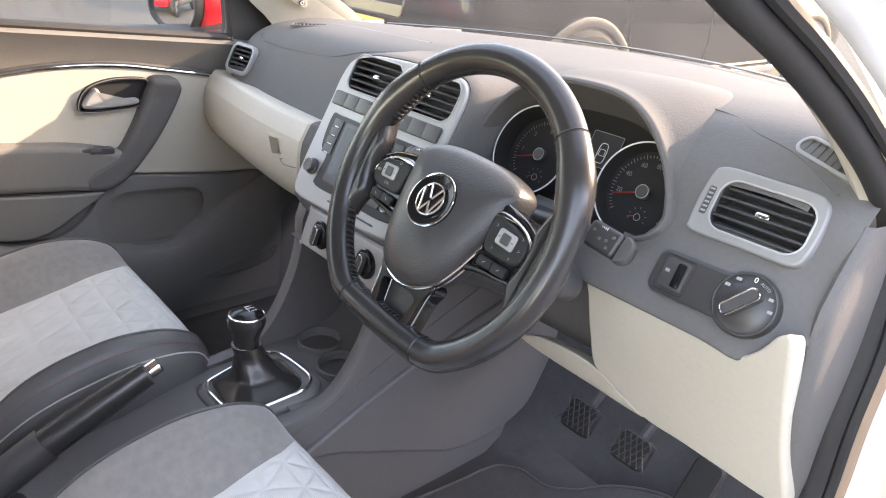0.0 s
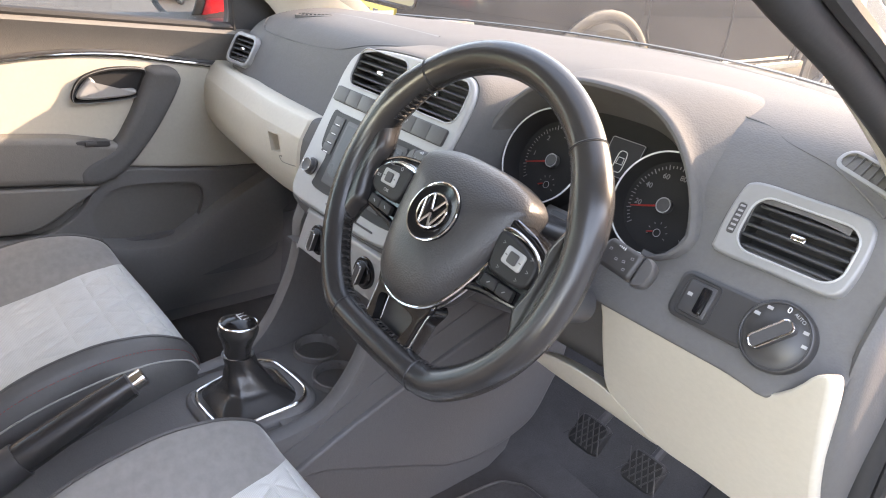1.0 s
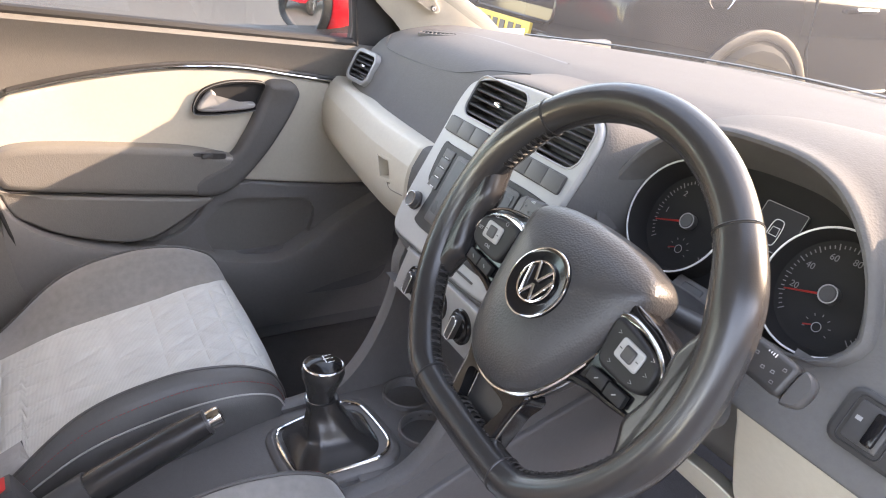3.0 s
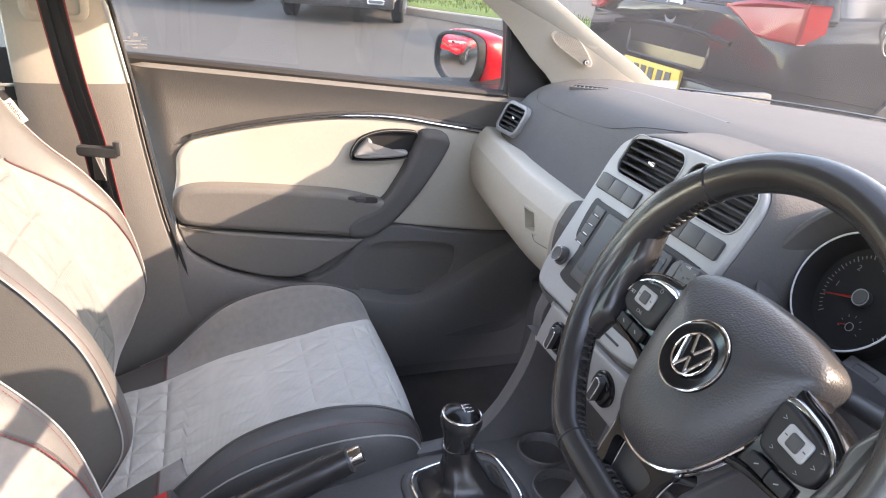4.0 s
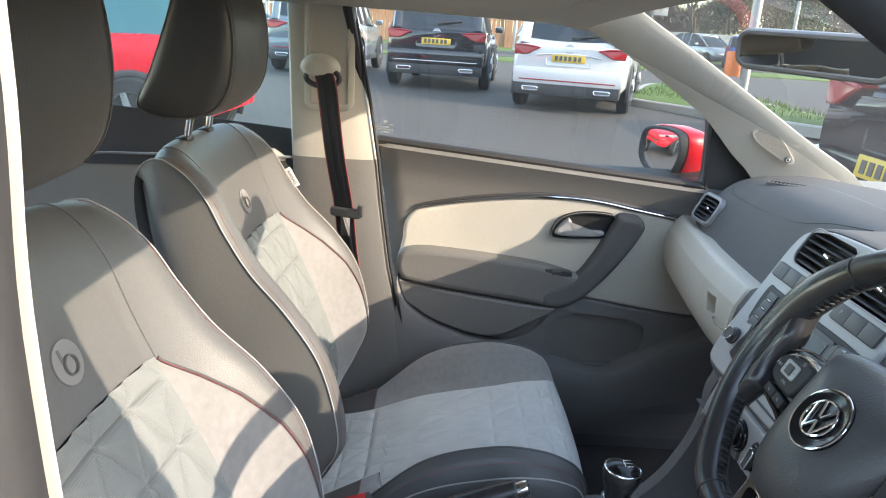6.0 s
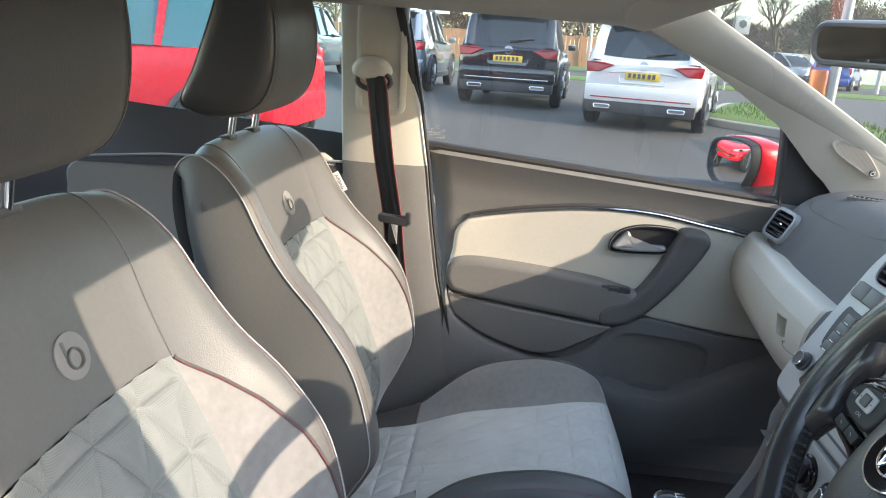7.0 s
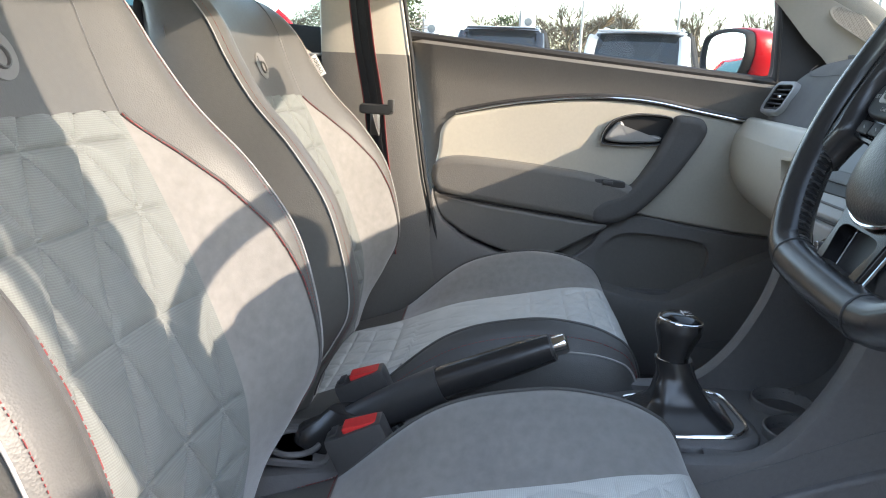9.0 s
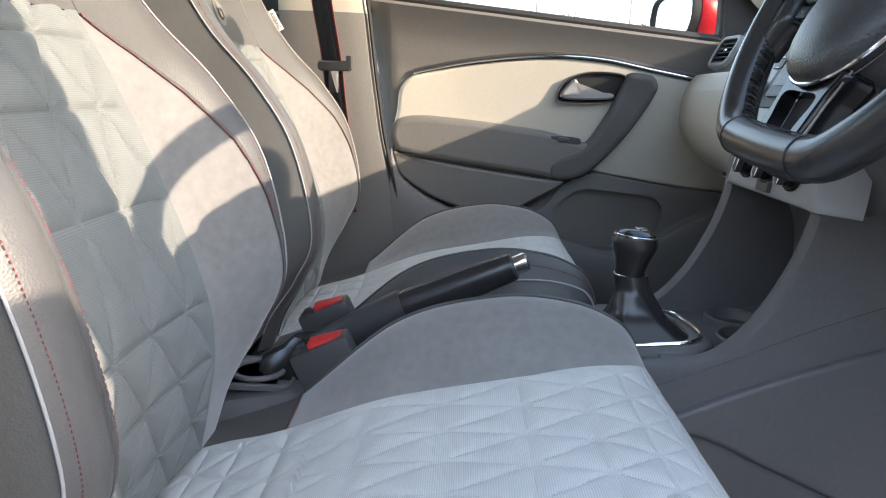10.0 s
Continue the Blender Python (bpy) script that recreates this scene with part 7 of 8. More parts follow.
        for w in np.linspace(0.04, 0.80, 110):
            edge.append(back_pt(x0, sg * back_at(w)[3], w) + Vector((sg * 0.0012, 0.0008, 0.0004)))
        part("backrest_piping", tube(edge, 0.0011, 8), M_PIPING, s, "white piping")
        part("stitching", stitched([back_pt(x0, sg * (arc_a(w, sg) + 0.0), w) + Vector((0, 0.0026, 0.0010)) for w in np.linspace(0.12 if sg > 0 else 0.25, W_SEAM - 0.002, 120)], M_REDTHREAD, 0.0007, 0.0026), M_REDTHREAD, s, "red stitching")
        part("bolster_seam", tube([back_pt(x0, sg * (arc_a(w, sg) + 0.003), w) + Vector((0, 0.0006, 0.0002)) for w in np.linspace(0.02, W_SEAM - 0.002, 80)], 0.0022, 6), M_LEATHER_DK, s)
        part("stitching", stitched([back_pt(x0, sg * (back_at(w)[3] - 0.007), w) + Vector((0, 0.0012, 0.0004)) for w in np.linspace(0.086, 0.70, 120)], M_REDTHREAD, 0.00035, 0.0018), M_REDTHREAD, s, "red stitching")
        part("top_seam", tube([back_pt(x0, sg * 0.143, w) + Vector((0, 0.0004, 0)) for w in np.linspace(W_SEAM, 0.80, 40)], 0.0011, 5), M_LEATHER_DK, s)
        rows = []
        for w in np.linspace(0.04, 0.80, 90):
            e = back_pt(x0, sg * back_at(w)[3], w)
            k = (w - 0.04) / 0.76
            zr = 0.41 + (e.z - 0.012 - 0.41) * k ** 0.85
            r = Vector((x0 + sg * (back_at(w)[3] + 0.006 * (1 - k ** 3)), ease([0.4, 0.6, 0.8, 0.95, 1.06], [-0.63, -0.69, -0.745, -0.785, -0.806], zr), zr))
            row = []
            for t in np.linspace(0, 1, 12):
                q = e.lerp(r, t)
                out = 0.022 * (1 - k ** 4) * (math.sin(math.pi / 2 * min(1.0, t / 0.72)) - 0.6 * max(0.0, (t - 0.72) / 0.28) ** 2)
                row.append(q + Vector((sg * out, 0, 0)))
            row.append(r + Vector((-sg * 0.012, -0.012, 0)))
            row.append(r + Vector((-sg * 0.06, -0.018, 0)))
            rows.append(row)
        part("backrest_side", sheet(rows), M_LEATHER_SIDE, s, "leatherette side panel")
    rows = []
    for z in np.linspace(0.40, 1.0, 16):
        y = ease([0.4, 0.6, 0.8, 1.0, 1.05], [-0.63, -0.685, -0.735, -0.775, -0.78], z)
        rows.append([(x0 + a, y + 0.01 * (a / 0.2) ** 2, z) for a in np.linspace(-0.222, 0.222, 14)])
    part("backrest_rear", sheet(rows), M_LEATHER_DK, s)
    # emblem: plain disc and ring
    wq = w_of_z(0.950)
    p, pa, pb = back_pt(x0, -0.024, wq), back_pt(x0, -0.004, wq), back_pt(x0, -0.024, wq + 0.02)
    m = axes(p + Vector((0, 0.001, 0.0005)), pa - p, pb - p)
    if m.to_3x3().col[2].y < 0:
        m = m @ pose(0, 0, 0, 0, 180, 0)
    m_side = 1 if m.to_3x3().col[0].x > 0 else -1
    em = part("emblem", lathe([(0.0225, -0.012), (0.0225, 0.0006), (0.0215, 0.0012)], 36, m), mat("emblem_grey", (0.22, 0.21, 0.2), 0.6, var=0.04), s, "pale grey round emblem")
    part("emblem_ring", tube(ring_pts(m @ Matrix.Translation((0, -0.003, 0.0016)), 0.0095, 28), 0.0028, 6, True, flat=0.5), M_LEATHER, em)
    part("emblem_bar", rbox((0.0042, 0.015, 0.001), 0.0004, m @ Matrix.Translation((0.0085 * m_side, 0.009, 0.0014))), M_LEATHER, em)
    # head restraint
    rings = []
    prof = cr([(-0.835, 1.118), (-0.80, 1.108), (-0.752, 1.112), (-0.716, 1.128), (-0.693, 1.166), (-0.685, 1.225), (-0.692, 1.29), (-0.712, 1.335), (-0.735, 1.345), (-0.768, 1.32), (-0.79, 1.26), (-0.82, 1.18), (-0.842, 1.135)], 48, True)
    cy, cz = -0.752, 1.225
    for a, k in ((-0.128, 0.45), (-0.127, 0.70), (-0.122, 0.86), (-0.112, 0.955), (-0.095, 0.99), (-0.05, 1.01), (0.0, 1.015), (0.05, 1.01), (0.095, 0.99), (0.112, 0.955), (0.122, 0.86), (0.127, 0.70), (0.128, 0.45)):
        rings.append([Vector((x0 + a, cy + (y - cy) * k, cz + (z - cz) * k)) for y, z in prof])
    # Roof shade on the restraint is put into its darker leatherette.
    hr = part("head_restraint", loft(rings), M_RESTRAINT_SHADED, s, "grey leatherette head restraint")
    for sg in (-1, 1):
        part("restraint_seam", tube([Vector((x0 + sg * 0.1135, cy + (y - cy) * 0.955, cz + (z - cz) * 0.955)) for y, z in prof], 0.0016, 5, True), M_LEATHER_DK, hr)
        part("post", tube([(x0 + sg * 0.055, -0.788, 1.05), (x0 + sg * 0.055, -0.772, 1.14)], 0.0062, 12), M_CHROME, s, "chrome post")
        part("post_guide", rbox((0.034, 0.022, 0.012), 0.005, pose(x0 + sg * 0.055, -0.788, 1.072, 8, 0, 0)), M_BLACK, s)
    return s


def build_tag(s, x0):
    """Small fabric tag on the outer edge of the backrest."""
    tg = axes(back_pt(x0, -back_at(w_of_z(0.95))[3], w_of_z(0.95)) + Vector((0.002, 0.004, 0.006)), (0, 0.5, -0.86), (0, 0.86, 0.5))
    t = part("airbag_tag", rbox((0.042, 0.014, 0.0012), 0.0004, tg), M_PAPER, s, "small white fabric tag")
    letters("AIRBAG", 0.0095, tg @ Matrix.Translation((0, 0, 0.0008)), M_BLACK, t, "tag_word")


# ---- outside ----
def lift(x):
    """The car park rises gently away from the passenger side."""
    k = min(1.0, max(0.0, (-6.0 - x) / 6.0))
    return 0.17 * k * k * (3 - 2 * k)


def near(x, y):
    return 0.84 + 0.85 * (x - 0.84), -0.32 + 0.85 * (y + 0.32)


def build_ground():
    rows = []
    xs = [-400, -120, -60, -40, -30, -24, -18, -14, -11] + list(np.arange(-9.0, -2.0, 0.5)) + [0, 2, 6, 20, 80, 400]
    for y in [-400, -80, -40, -20, -12, -8, -5, -2, 0, 2, 4, 6, 9, 14, 22, 40, 90, 400]:
        rows.append([(x, y, lift(x)) for x in xs])
    solo("ground", sheet(rows), M_ASPHALT, "grey asphalt of the car park", "asphalt")
    v = thing("verge", (-15, 5, 0), "grass verge with concrete kerb in the car park", "grass verge", kind="structure")
    out = [(-19.5, 5.6), (-16.5, 4.3), (-14.56, 3.45), (-12.3, 4.75), (-10.5, 6.0), (-10.8, 7.0), (-13, 6.6), (-16, 6.6), (-19, 7.0)]
    out = [near(a, b) for a, b in out]
    part("kerb", plate(out, [(-0.12, -0.05), (-0.12, 0.09), (-0.10, 0.11), (0.02, 0.11), (0.03, 0.08)], lambda a, b, h: Vector((a, b, h + 0.17)), 60), M_KERB, v, "pale concrete kerb")
    part("turf", plate(out, [(0.02, 0.0), (0.02, 0.115), (0.10, 0.13), (0.3, 0.15)], lambda a, b, h: Vector((a, b, h + 0.17)), 60), M_GRASS, v)
    g = bmesh.new()
    rnd = random.Random(4)
    for _ in range(2600):
        x = rnd.uniform(-19, -10.6)
        y = rnd.uniform(3.6, 6.8)
        lo = 5.5 - (x + 19) * 0.44 if x < -14.5 else 3.6 + (x + 14.5) * 0.6
        if y < lo + 0.15:
            continue
        x, y = near(x, y)
        h = rnd.uniform(0.04, 0.11)
        a = rnd.uniform(0, 6.28)
        dx, dy = 0.012 * math.cos(a), 0.012 * math.sin(a)
        b = [g.verts.new((x - dx, y - dy, 0.29)), g.verts.new((x + dx, y + dy, 0.29)), g.verts.new((x + rnd.uniform(-0.03, 0.03), y + rnd.uniform(-0.03, 0.03), 0.30 + h))]
        g.faces.new(b)
    solo("grass", g, M_GRASS, "short green grass blades on the verge", "grass", kind="stuff")
    solo("verge_far", plate([(-26, -30), (-26, 60), (-70, 60), (-70, -30)], [(0, -0.05), (0, 0.20), (0.2, 0.24)], lambda a, b, h: Vector((a, b, h))), M_GRASS, "wide grass strip along the far edge", "grass verge")
    lane = solo("road", plate([(-29, -40), (-29, 70), (-37, 70), (-37, -40)], [(0, 0.0), (0, 0.255)], lambda a, b, h: Vector((a, b, h))), M_ASPHALT, "asphalt lane beyond the verge", "road")


CAR_FORMS = {
    # stations: (way along the car from its tail, half width, sill, belt)
    "suv": dict(L=4.45, st=[(0.0, 0.80, 0.52, 0.98), (0.06, 0.87, 0.40, 1.02), (0.25, 0.905, 0.33, 1.05), (0.9, 0.92, 0.28, 1.06), (1.8, 0.915, 0.27, 1.03), (2.8, 0.915, 0.27, 1.01), (3.3, 0.91, 0.28, 1.02), (3.8, 0.89, 0.30, 0.98), (4.2, 0.83, 0.33, 0.90), (4.4, 0.72, 0.38, 0.78), (4.45, 0.6, 0.45, 0.70)],
                roof=[(0.10, 0.72, 1.04), (0.22, 0.70, 1.42), (0.42, 0.66, 1.62), (0.9, 0.66, 1.68), (1.7, 0.66, 1.69), (2.3, 0.65, 1.66), (2.75, 0.66, 1.48), (3.35, 0.72, 1.03)], wheels=(0.80, 3.48), wr=0.36, belt=1.03),
    "hatch": dict(L=3.65, st=[(0.0, 0.70, 0.48, 0.88), (0.08, 0.78, 0.36, 0.95), (0.3, 0.82, 0.28, 0.98), (1.0, 0.825, 0.22, 0.96), (1.9, 0.825, 0.22, 0.93), (2.6, 0.82, 0.22, 0.93), (3.1, 0.80, 0.26, 0.86), (3.45, 0.72, 0.32, 0.74), (3.62, 0.60, 0.38, 0.62), (3.65, 0.5, 0.42, 0.58)],
                  roof=[(0.08, 0.66, 0.95), (0.25, 0.64, 1.28), (0.5, 0.60, 1.44), (1.0, 0.60, 1.48), (1.6, 0.60, 1.48), (2.0, 0.60, 1.42), (2.4, 0.62, 1.22), (2.85, 0.68, 0.93)], wheels=(0.52, 3.0), wr=0.30, belt=0.95),
}


def build_car(name, form, at, heading, paint, label, rear=True, front=False, lamps=True, scale=1.0, group="parked cars", lamp_z=0.93, plate_z=0.84):
    """A parked car whose tail centre stands at the given place and whose nose points along heading (degrees from +x)."""
    F = CAR_FORMS[form]
    T = Matrix.Translation((at[0], at[1], lift(at[0]))) @ pose(0, 0, 0, 0, 0, heading - 90) @ Matrix.Diagonal((scale, scale, scale, 1))
    c = thing(name, (at[0], at[1], lift(at[0])), label, "car", group)
    st = cr([s for s in F["st"]], 34)
    rings = []
    for s, w, z0, z1 in st:
        zm = z0 + (z1 - z0) * 0.55
        half = [(w * 0.55, z0), (w * 0.90, z0 + 0.02), (w * 0.985, z0 + 0.12), (w, zm - 0.06), (w * 1.0, zm + 0.05), (w * 0.985, z1 - 0.12), (w * 0.955, z1 - 0.03), (w * 0.86, z1 + 0.004), (w * 0.45, z1 + 0.02)]
        rings.append([T @ Vector((a, s, z)) for a, z in half] + [T @ Vector((-a, s, z)) for a, z in half[::-1]])
    body = part("body", loft(rings), paint, c)
    # greenhouse
    rf = cr(F["roof"], 24)
    gl, belt = [], F["belt"]
    for s, w, z in rf:
        zb = min(belt, z)
        wb = 0.93 * ease([q[0] for q in F["st"]], [q[1] for q in F["st"]], s)
        half = [(wb, zb), (wb * 0.99 * 0.6 + w * 0.4, zb * 0.6 + z * 0.4), (w * 1.03, z * 0.9 + zb * 0.1), (w * 0.97, z), (w * 0.5, z + 0.012)]
        gl.append([T @ Vector((a, s, q)) for a, q in half] + [T @ Vector((-a, s, q)) for a, q in half[::-1]])
    part("windows", loft(gl), M_TEALGLASS if paint is M_REDPAINT else M_DARKGLASS, c, "dark tinted glass")
    top = [r for r in rf if r[2] > F["roof"][3][2] - 0.10]
    rows = [[T @ Vector((a, s, z + 0.012 + 0.012 * (1 - (a / w) ** 2))) for a in np.linspace(-w * 1.0, w * 1.0, 10)] for s, w, z in top]
    rows = [[Vector(p) - Vector((0, 0, 0.03)) for p in rows[0]]] + rows + [[Vector(p) - Vector((0, 0, 0.03)) for p in rows[-1]]]
    part("roof", sheet(rows), paint, c)
    # pillars
    for sg in (-1, 1):
        for i0, i1 in ((0, 5), (len(rf) - 7, len(rf) - 1)):
            pts = []
            for s, w, z in rf[i0:i1 + 1]:
                pts.append(T @ Vector((sg * w * 1.0, s, z + 0.004)))
            part("pillar", tube(pts, (0.085 if form == "suv" and i0 == 0 else 0.045) * scale, 8, flat=0.6), paint, c)
        s = 0.5 * (F["wheels"][0] + F["wheels"][1]) + 0.0
        for s in (s - 0.2, F["wheels"][0] + 0.45):
            w0 = 0.93 * ease([q[0] for q in F["st"]], [q[1] for q in F["st"]], s)
            w1, z1 = ease([q[0] for q in F["roof"]], [q[1] for q in F["roof"]], s), ease([q[0] for q in F["roof"]], [q[2] for q in F["roof"]], s)
            part("pillar", tube([T @ Vector((sg * w0, s, belt)), T @ Vector((sg * (w1 + 0.02), s - 0.02, z1))], 0.035 * scale, 6, flat=0.5), M_BLACK if form == "suv" else paint, c)
        for wy in F["wheels"]:
            hw = ease([q[0] for q in F["st"]], [q[1] for q in F["st"]], wy)
            arch = [T @ Vector((sg * (hw + 0.006), wy + (F["wr"] + 0.07) * math.cos(a), F["wr"] + (F["wr"] + 0.06) * math.sin(a))) for a in np.linspace(-0.35, math.pi + 0.35, 26)]
            part("wheel_arch", tube(arch, 0.03, 6, flat=0.5), M_BLACK, c)
            dark = bmesh.new()
            vv = [dark.verts.new(T @ Vector((sg * (hw + 0.004), wy + (F["wr"] + 0.055) * math.cos(a), F["wr"] + (F["wr"] + 0.05) * math.sin(a)))) for a in np.linspace(-0.35, math.pi + 0.35, 26)]
            dark.faces.new(vv)
            part("arch_liner", dark, M_RUBBER, c)
            m = T @ Matrix.Translation((sg * (hw - 0.06), wy, F["wr"]))
            r = F["wr"] * scale
            w = 0.19
            t = part("wheel", lathe([(r * 0.66, -w / 2), (r * 0.92, -w / 2), (r, -w * 0.36), (r, w * 0.36), (r * 0.93, w / 2), (r * 0.68, w / 2), (r * 0.66, w * 0.42)], 26, m @ pose(0, 0, 0, 0, 90 * sg, 0)), M_TYRE, c, "black tyre")
            k2 = m @ pose(0, 0, 0, 0, 90 * sg, 0)
            part("rim", lathe([(r * 0.67, w * 0.30), (r * 0.67, w * 0.48), (r * 0.63, w * 0.48), (r * 0.60, w * 0.42), (0.05, w * 0.40)], 26, k2), M_BLACK, t)
            for k in range(5):
                a = 2 * math.pi * k / 5 + 0.3
                part("spoke", tube([k2 @ Vector((0.03 * math.cos(a), 0.03 * math.sin(a), w * 0.52)), k2 @ Vector((r * 0.64 * math.cos(a), r * 0.64 * math.sin(a), w * 0.50))], [0.04, 0.03], 6, flat=0.4), M_RIM, t)
        ym = F["roof"][-1][0] - 0.45
        part("wing_mirror", rbox((0.17, 0.10, 0.12), 0.04, T @ Matrix.Translation((sg * 0.98, ym, belt + 0.06))), paint if paint is not M_REDPAINT else M_BLACK, c)
        part("sill_strip", rbox((0.03, F["wheels"][1] - F["wheels"][0] - 0.9, 0.12), 0.01, T @ Matrix.Translation((sg * 0.90 * (1 if form == "suv" else 0.9), 0.5 * sum(F["wheels"]), 0.33))), M_BLACK, c)
        if form == "suv":
            part("roof_rail", tube([T @ Vector((sg * 0.60, s, 1.715 if 0.7 < s < 2.1 else 1.68)) for s in np.linspace(0.6, 2.2, 10)], 0.016, 6), M_STEEL, c)
    if rear and form == "suv":
        def face(x, z, y=0.0):
            return T @ axes((x, y, z), (1, 0, 0), (0, 0.12, 1))
        gate_y = lambda z: ease([0.9, 1.04, 1.42, 1.62, 1.70], [0.03, 0.085, 0.205, 0.400, 0.50], z)
        gate = [(-0.84, 0.98), (-0.835, 1.10), (-0.79, 1.28), (-0.735, 1.46), (-0.68, 1.60), (-0.60, 1.655), (-0.3, 1.672), (0.0, 1.675), (0.3, 1.672), (0.60, 1.655), (0.68, 1.60), (0.735, 1.46), (0.79, 1.28), (0.835, 1.10), (0.84, 0.98), (0.4, 0.965), (0.0, 0.96), (-0.4, 0.965)]
        pane = [(-0.66, 1.12), (-0.68, 1.15), (-0.655, 1.30), (-0.60, 1.48), (-0.55, 1.545), (-0.25, 1.565), (0.0, 1.568), (0.25, 1.565), (0.55, 1.545), (0.60, 1.48), (0.655, 1.30), (0.68, 1.15), (0.66, 1.12), (0.3, 1.095), (0.0, 1.09), (-0.3, 1.095)]
        tg = part("tailgate", plate(gate, [(0.0, -0.05), (0.0, 0.006), (0.006, 0.012), (0.012, 0.014)], lambda a, b, h: T @ Vector((a, gate_y(b) - h + 0.05 * (abs(a) / 0.8) ** 3, b)), 90, closed_back=False, holes=[[tuple(p) for p in cr(pane, 60, True)]], deep=0.018), paint, c)
        part("rear_glass", plate(pane, [(-0.002, -0.01), (-0.002, 0.003)], lambda a, b, h: T @ Vector((a, gate_y(b) - h + 0.05 * (abs(a) / 0.8) ** 3, b)), 60), M_DARKGLASS, tg, "dark tinted rear glass")
        part("tailgate_crease", tube([T @ Vector((x, -0.006, 0.905 - 0.03 * (x / 0.5) ** 2)) for x in np.linspace(-0.5, 0.5, 12)], 0.012, 6), paint, tg)
        part("plate_recess", plate(rrect(0.72, 0.22, 0.05), [(0, -0.03), (0, 0.004), (0.012, 0.008), (0.02, 0.001)], on(T @ axes((0, 0.005, 0.825), (1, 0, 0), (0, 0.12, 1)))), paint, tg)
        part("bumper", rbox((1.72, 0.22, 0.26), 0.06, T @ Matrix.Translation((0, 0.06, 0.56))), paint, c)
        bl = part("bumper_lower", rbox((1.66, 0.20, 0.22), 0.05, T @ Matrix.Translation((0, 0.08, 0.37))), M_BLACK, c, "black lower bumper")
        part("bumper_strip", rbox((1.50, 0.012, 0.018), 0.004, T @ Matrix.Translation((0, -0.052, 0.50))), M_CHROME if paint is M_BLACKPAINT else M_TAIL, bl)
        for sg in (-1, 1):
            lp = part("tail_lamp", plate([(sg * 0.455, 0.045), (sg * 0.46, 0.060), (sg * 0.60, 0.085), (sg * 0.75, 0.092), (sg * 0.865, 0.088), (sg * 0.872, 0.078), (sg * 0.868, -0.02), (sg * 0.855, -0.06), (sg * 0.84, -0.066), (sg * 0.70, -0.058), (sg * 0.64, -0.045), (sg * 0.55, 0.005)], [(0, -0.10), (0, 0.012), (0.012, 0.022)], lambda a, b, h: T @ Vector((a, -0.012 + 0.36 * max(0, abs(a) - 0.66) ** 1.2 - h, lamp_z + b)), 40), M_TAIL, c, "red tail lamp")
            part("exhaust_trim", plate(rrect(0.26, 0.075, 0.03), [(0, -0.04), (0, 0.004), (0.012, 0.01), (0.018, 0.0)], on(T @ axes((sg * 0.56, -0.055, 0.36), (1, 0, 0), (0, 0, 1)))), M_CHROME, bl)
        pl = part("number_plate", rbox((0.52, 0.02, 0.115), 0.006, T @ pose(0, -0.012 if plate_z > 0.8 else -0.062, plate_z, -6, 0, 0)), M_PLATE, c, "yellow rear plate with plain dark bars")
        for i, x in enumerate((-0.19, -0.12, -0.05, 0.02, 0.10, 0.17)):
            part("bar", rbox((0.045, 0.004, 0.07), 0, T @ pose(x, -0.024 if plate_z > 0.8 else -0.074, plate_z, -6, 0, 0)), M_BLACK, pl)
        part("emblem", lathe([(0.075, 0), (0.075, 0.012), (0.06, 0.016), (0.055, 0.010), (0.03, 0.010)], 28, T @ axes((0, 0.02, 0.985), (1, 0, 0), (0, 0.12, 1))), M_RIM, c, "round chrome emblem")
        part("tailgate_seam", tube([T @ Vector((x, 0.02 - 0.0 * x, 0.70)) for x in np.linspace(-0.62, 0.62, 10)], 0.006, 5), M_BLACK, c)
        part("rear_wiper", tube([T @ Vector((0.0, 0.075, 1.15)), T @ Vector((0.42, 0.105, 1.20))], 0.012, 6), M_BLACK, c)
        part("spoiler", rbox((1.22, 0.22, 0.035), 0.012, T @ pose(0, 0.30, 1.645, 5, 0, 0)), paint, c)
    if rear and form == "hatch":
        for sg in (-1, 1):
            part("tail_lamp", rbox((0.16, 0.10, 0.26), 0.04, T @ Matrix.Translation((sg * 0.70, 0.07, 0.86))), M_TAIL, c, "red tail lamp")
        part("bumper", rbox((1.5, 0.2, 0.3), 0.07, T @ Matrix.Translation((0, 0.08, 0.45))), paint, c)
    if front:
        L = F["L"]
        for sg in (-1, 1):
            lp = part("head_lamp", plate([(sg * 0.42, 0.0), (sg * 0.45, 0.06), (sg * 0.62, 0.10), (sg * 0.76, 0.12), (sg * 0.74, 0.03), (sg * 0.58, -0.03)], [(0, -0.1), (0, 0.02), (0.012, 0.03)], lambda a, b, h: T @ Vector((a, L - 0.06 - 0.9 * max(0, abs(a) - 0.40) ** 1.4 + h, 0.66 + b)), 30), M_LAMP, c, "clear head lamp")
            part("lamp_bowl", lathe([(0.05, 0), (0.045, 0.02), (0.01, 0.01)], 16, T @ axes((sg * 0.58, L - 0.10, 0.70), (1, 0, 0), (0, 0.3, 1)) @ pose(0, 0, 0, 0, 180, 0)), M_DARKGLASS, lp)
        part("bumper", rbox((1.5, 0.2, 0.26), 0.08, T @ Matrix.Translation((0, L - 0.10, 0.42))), paint, c)
        part("grille", rbox((0.8, 0.05, 0.08), 0.02, T @ Matrix.Translation((0, L + 0.0, 0.44))), M_BLACK, c)
        part("upper_grille", rbox((0.7, 0.05, 0.05), 0.015, T @ Matrix.Translation((0, L - 0.045, 0.64))), M_BLACK, c)
    return c, T


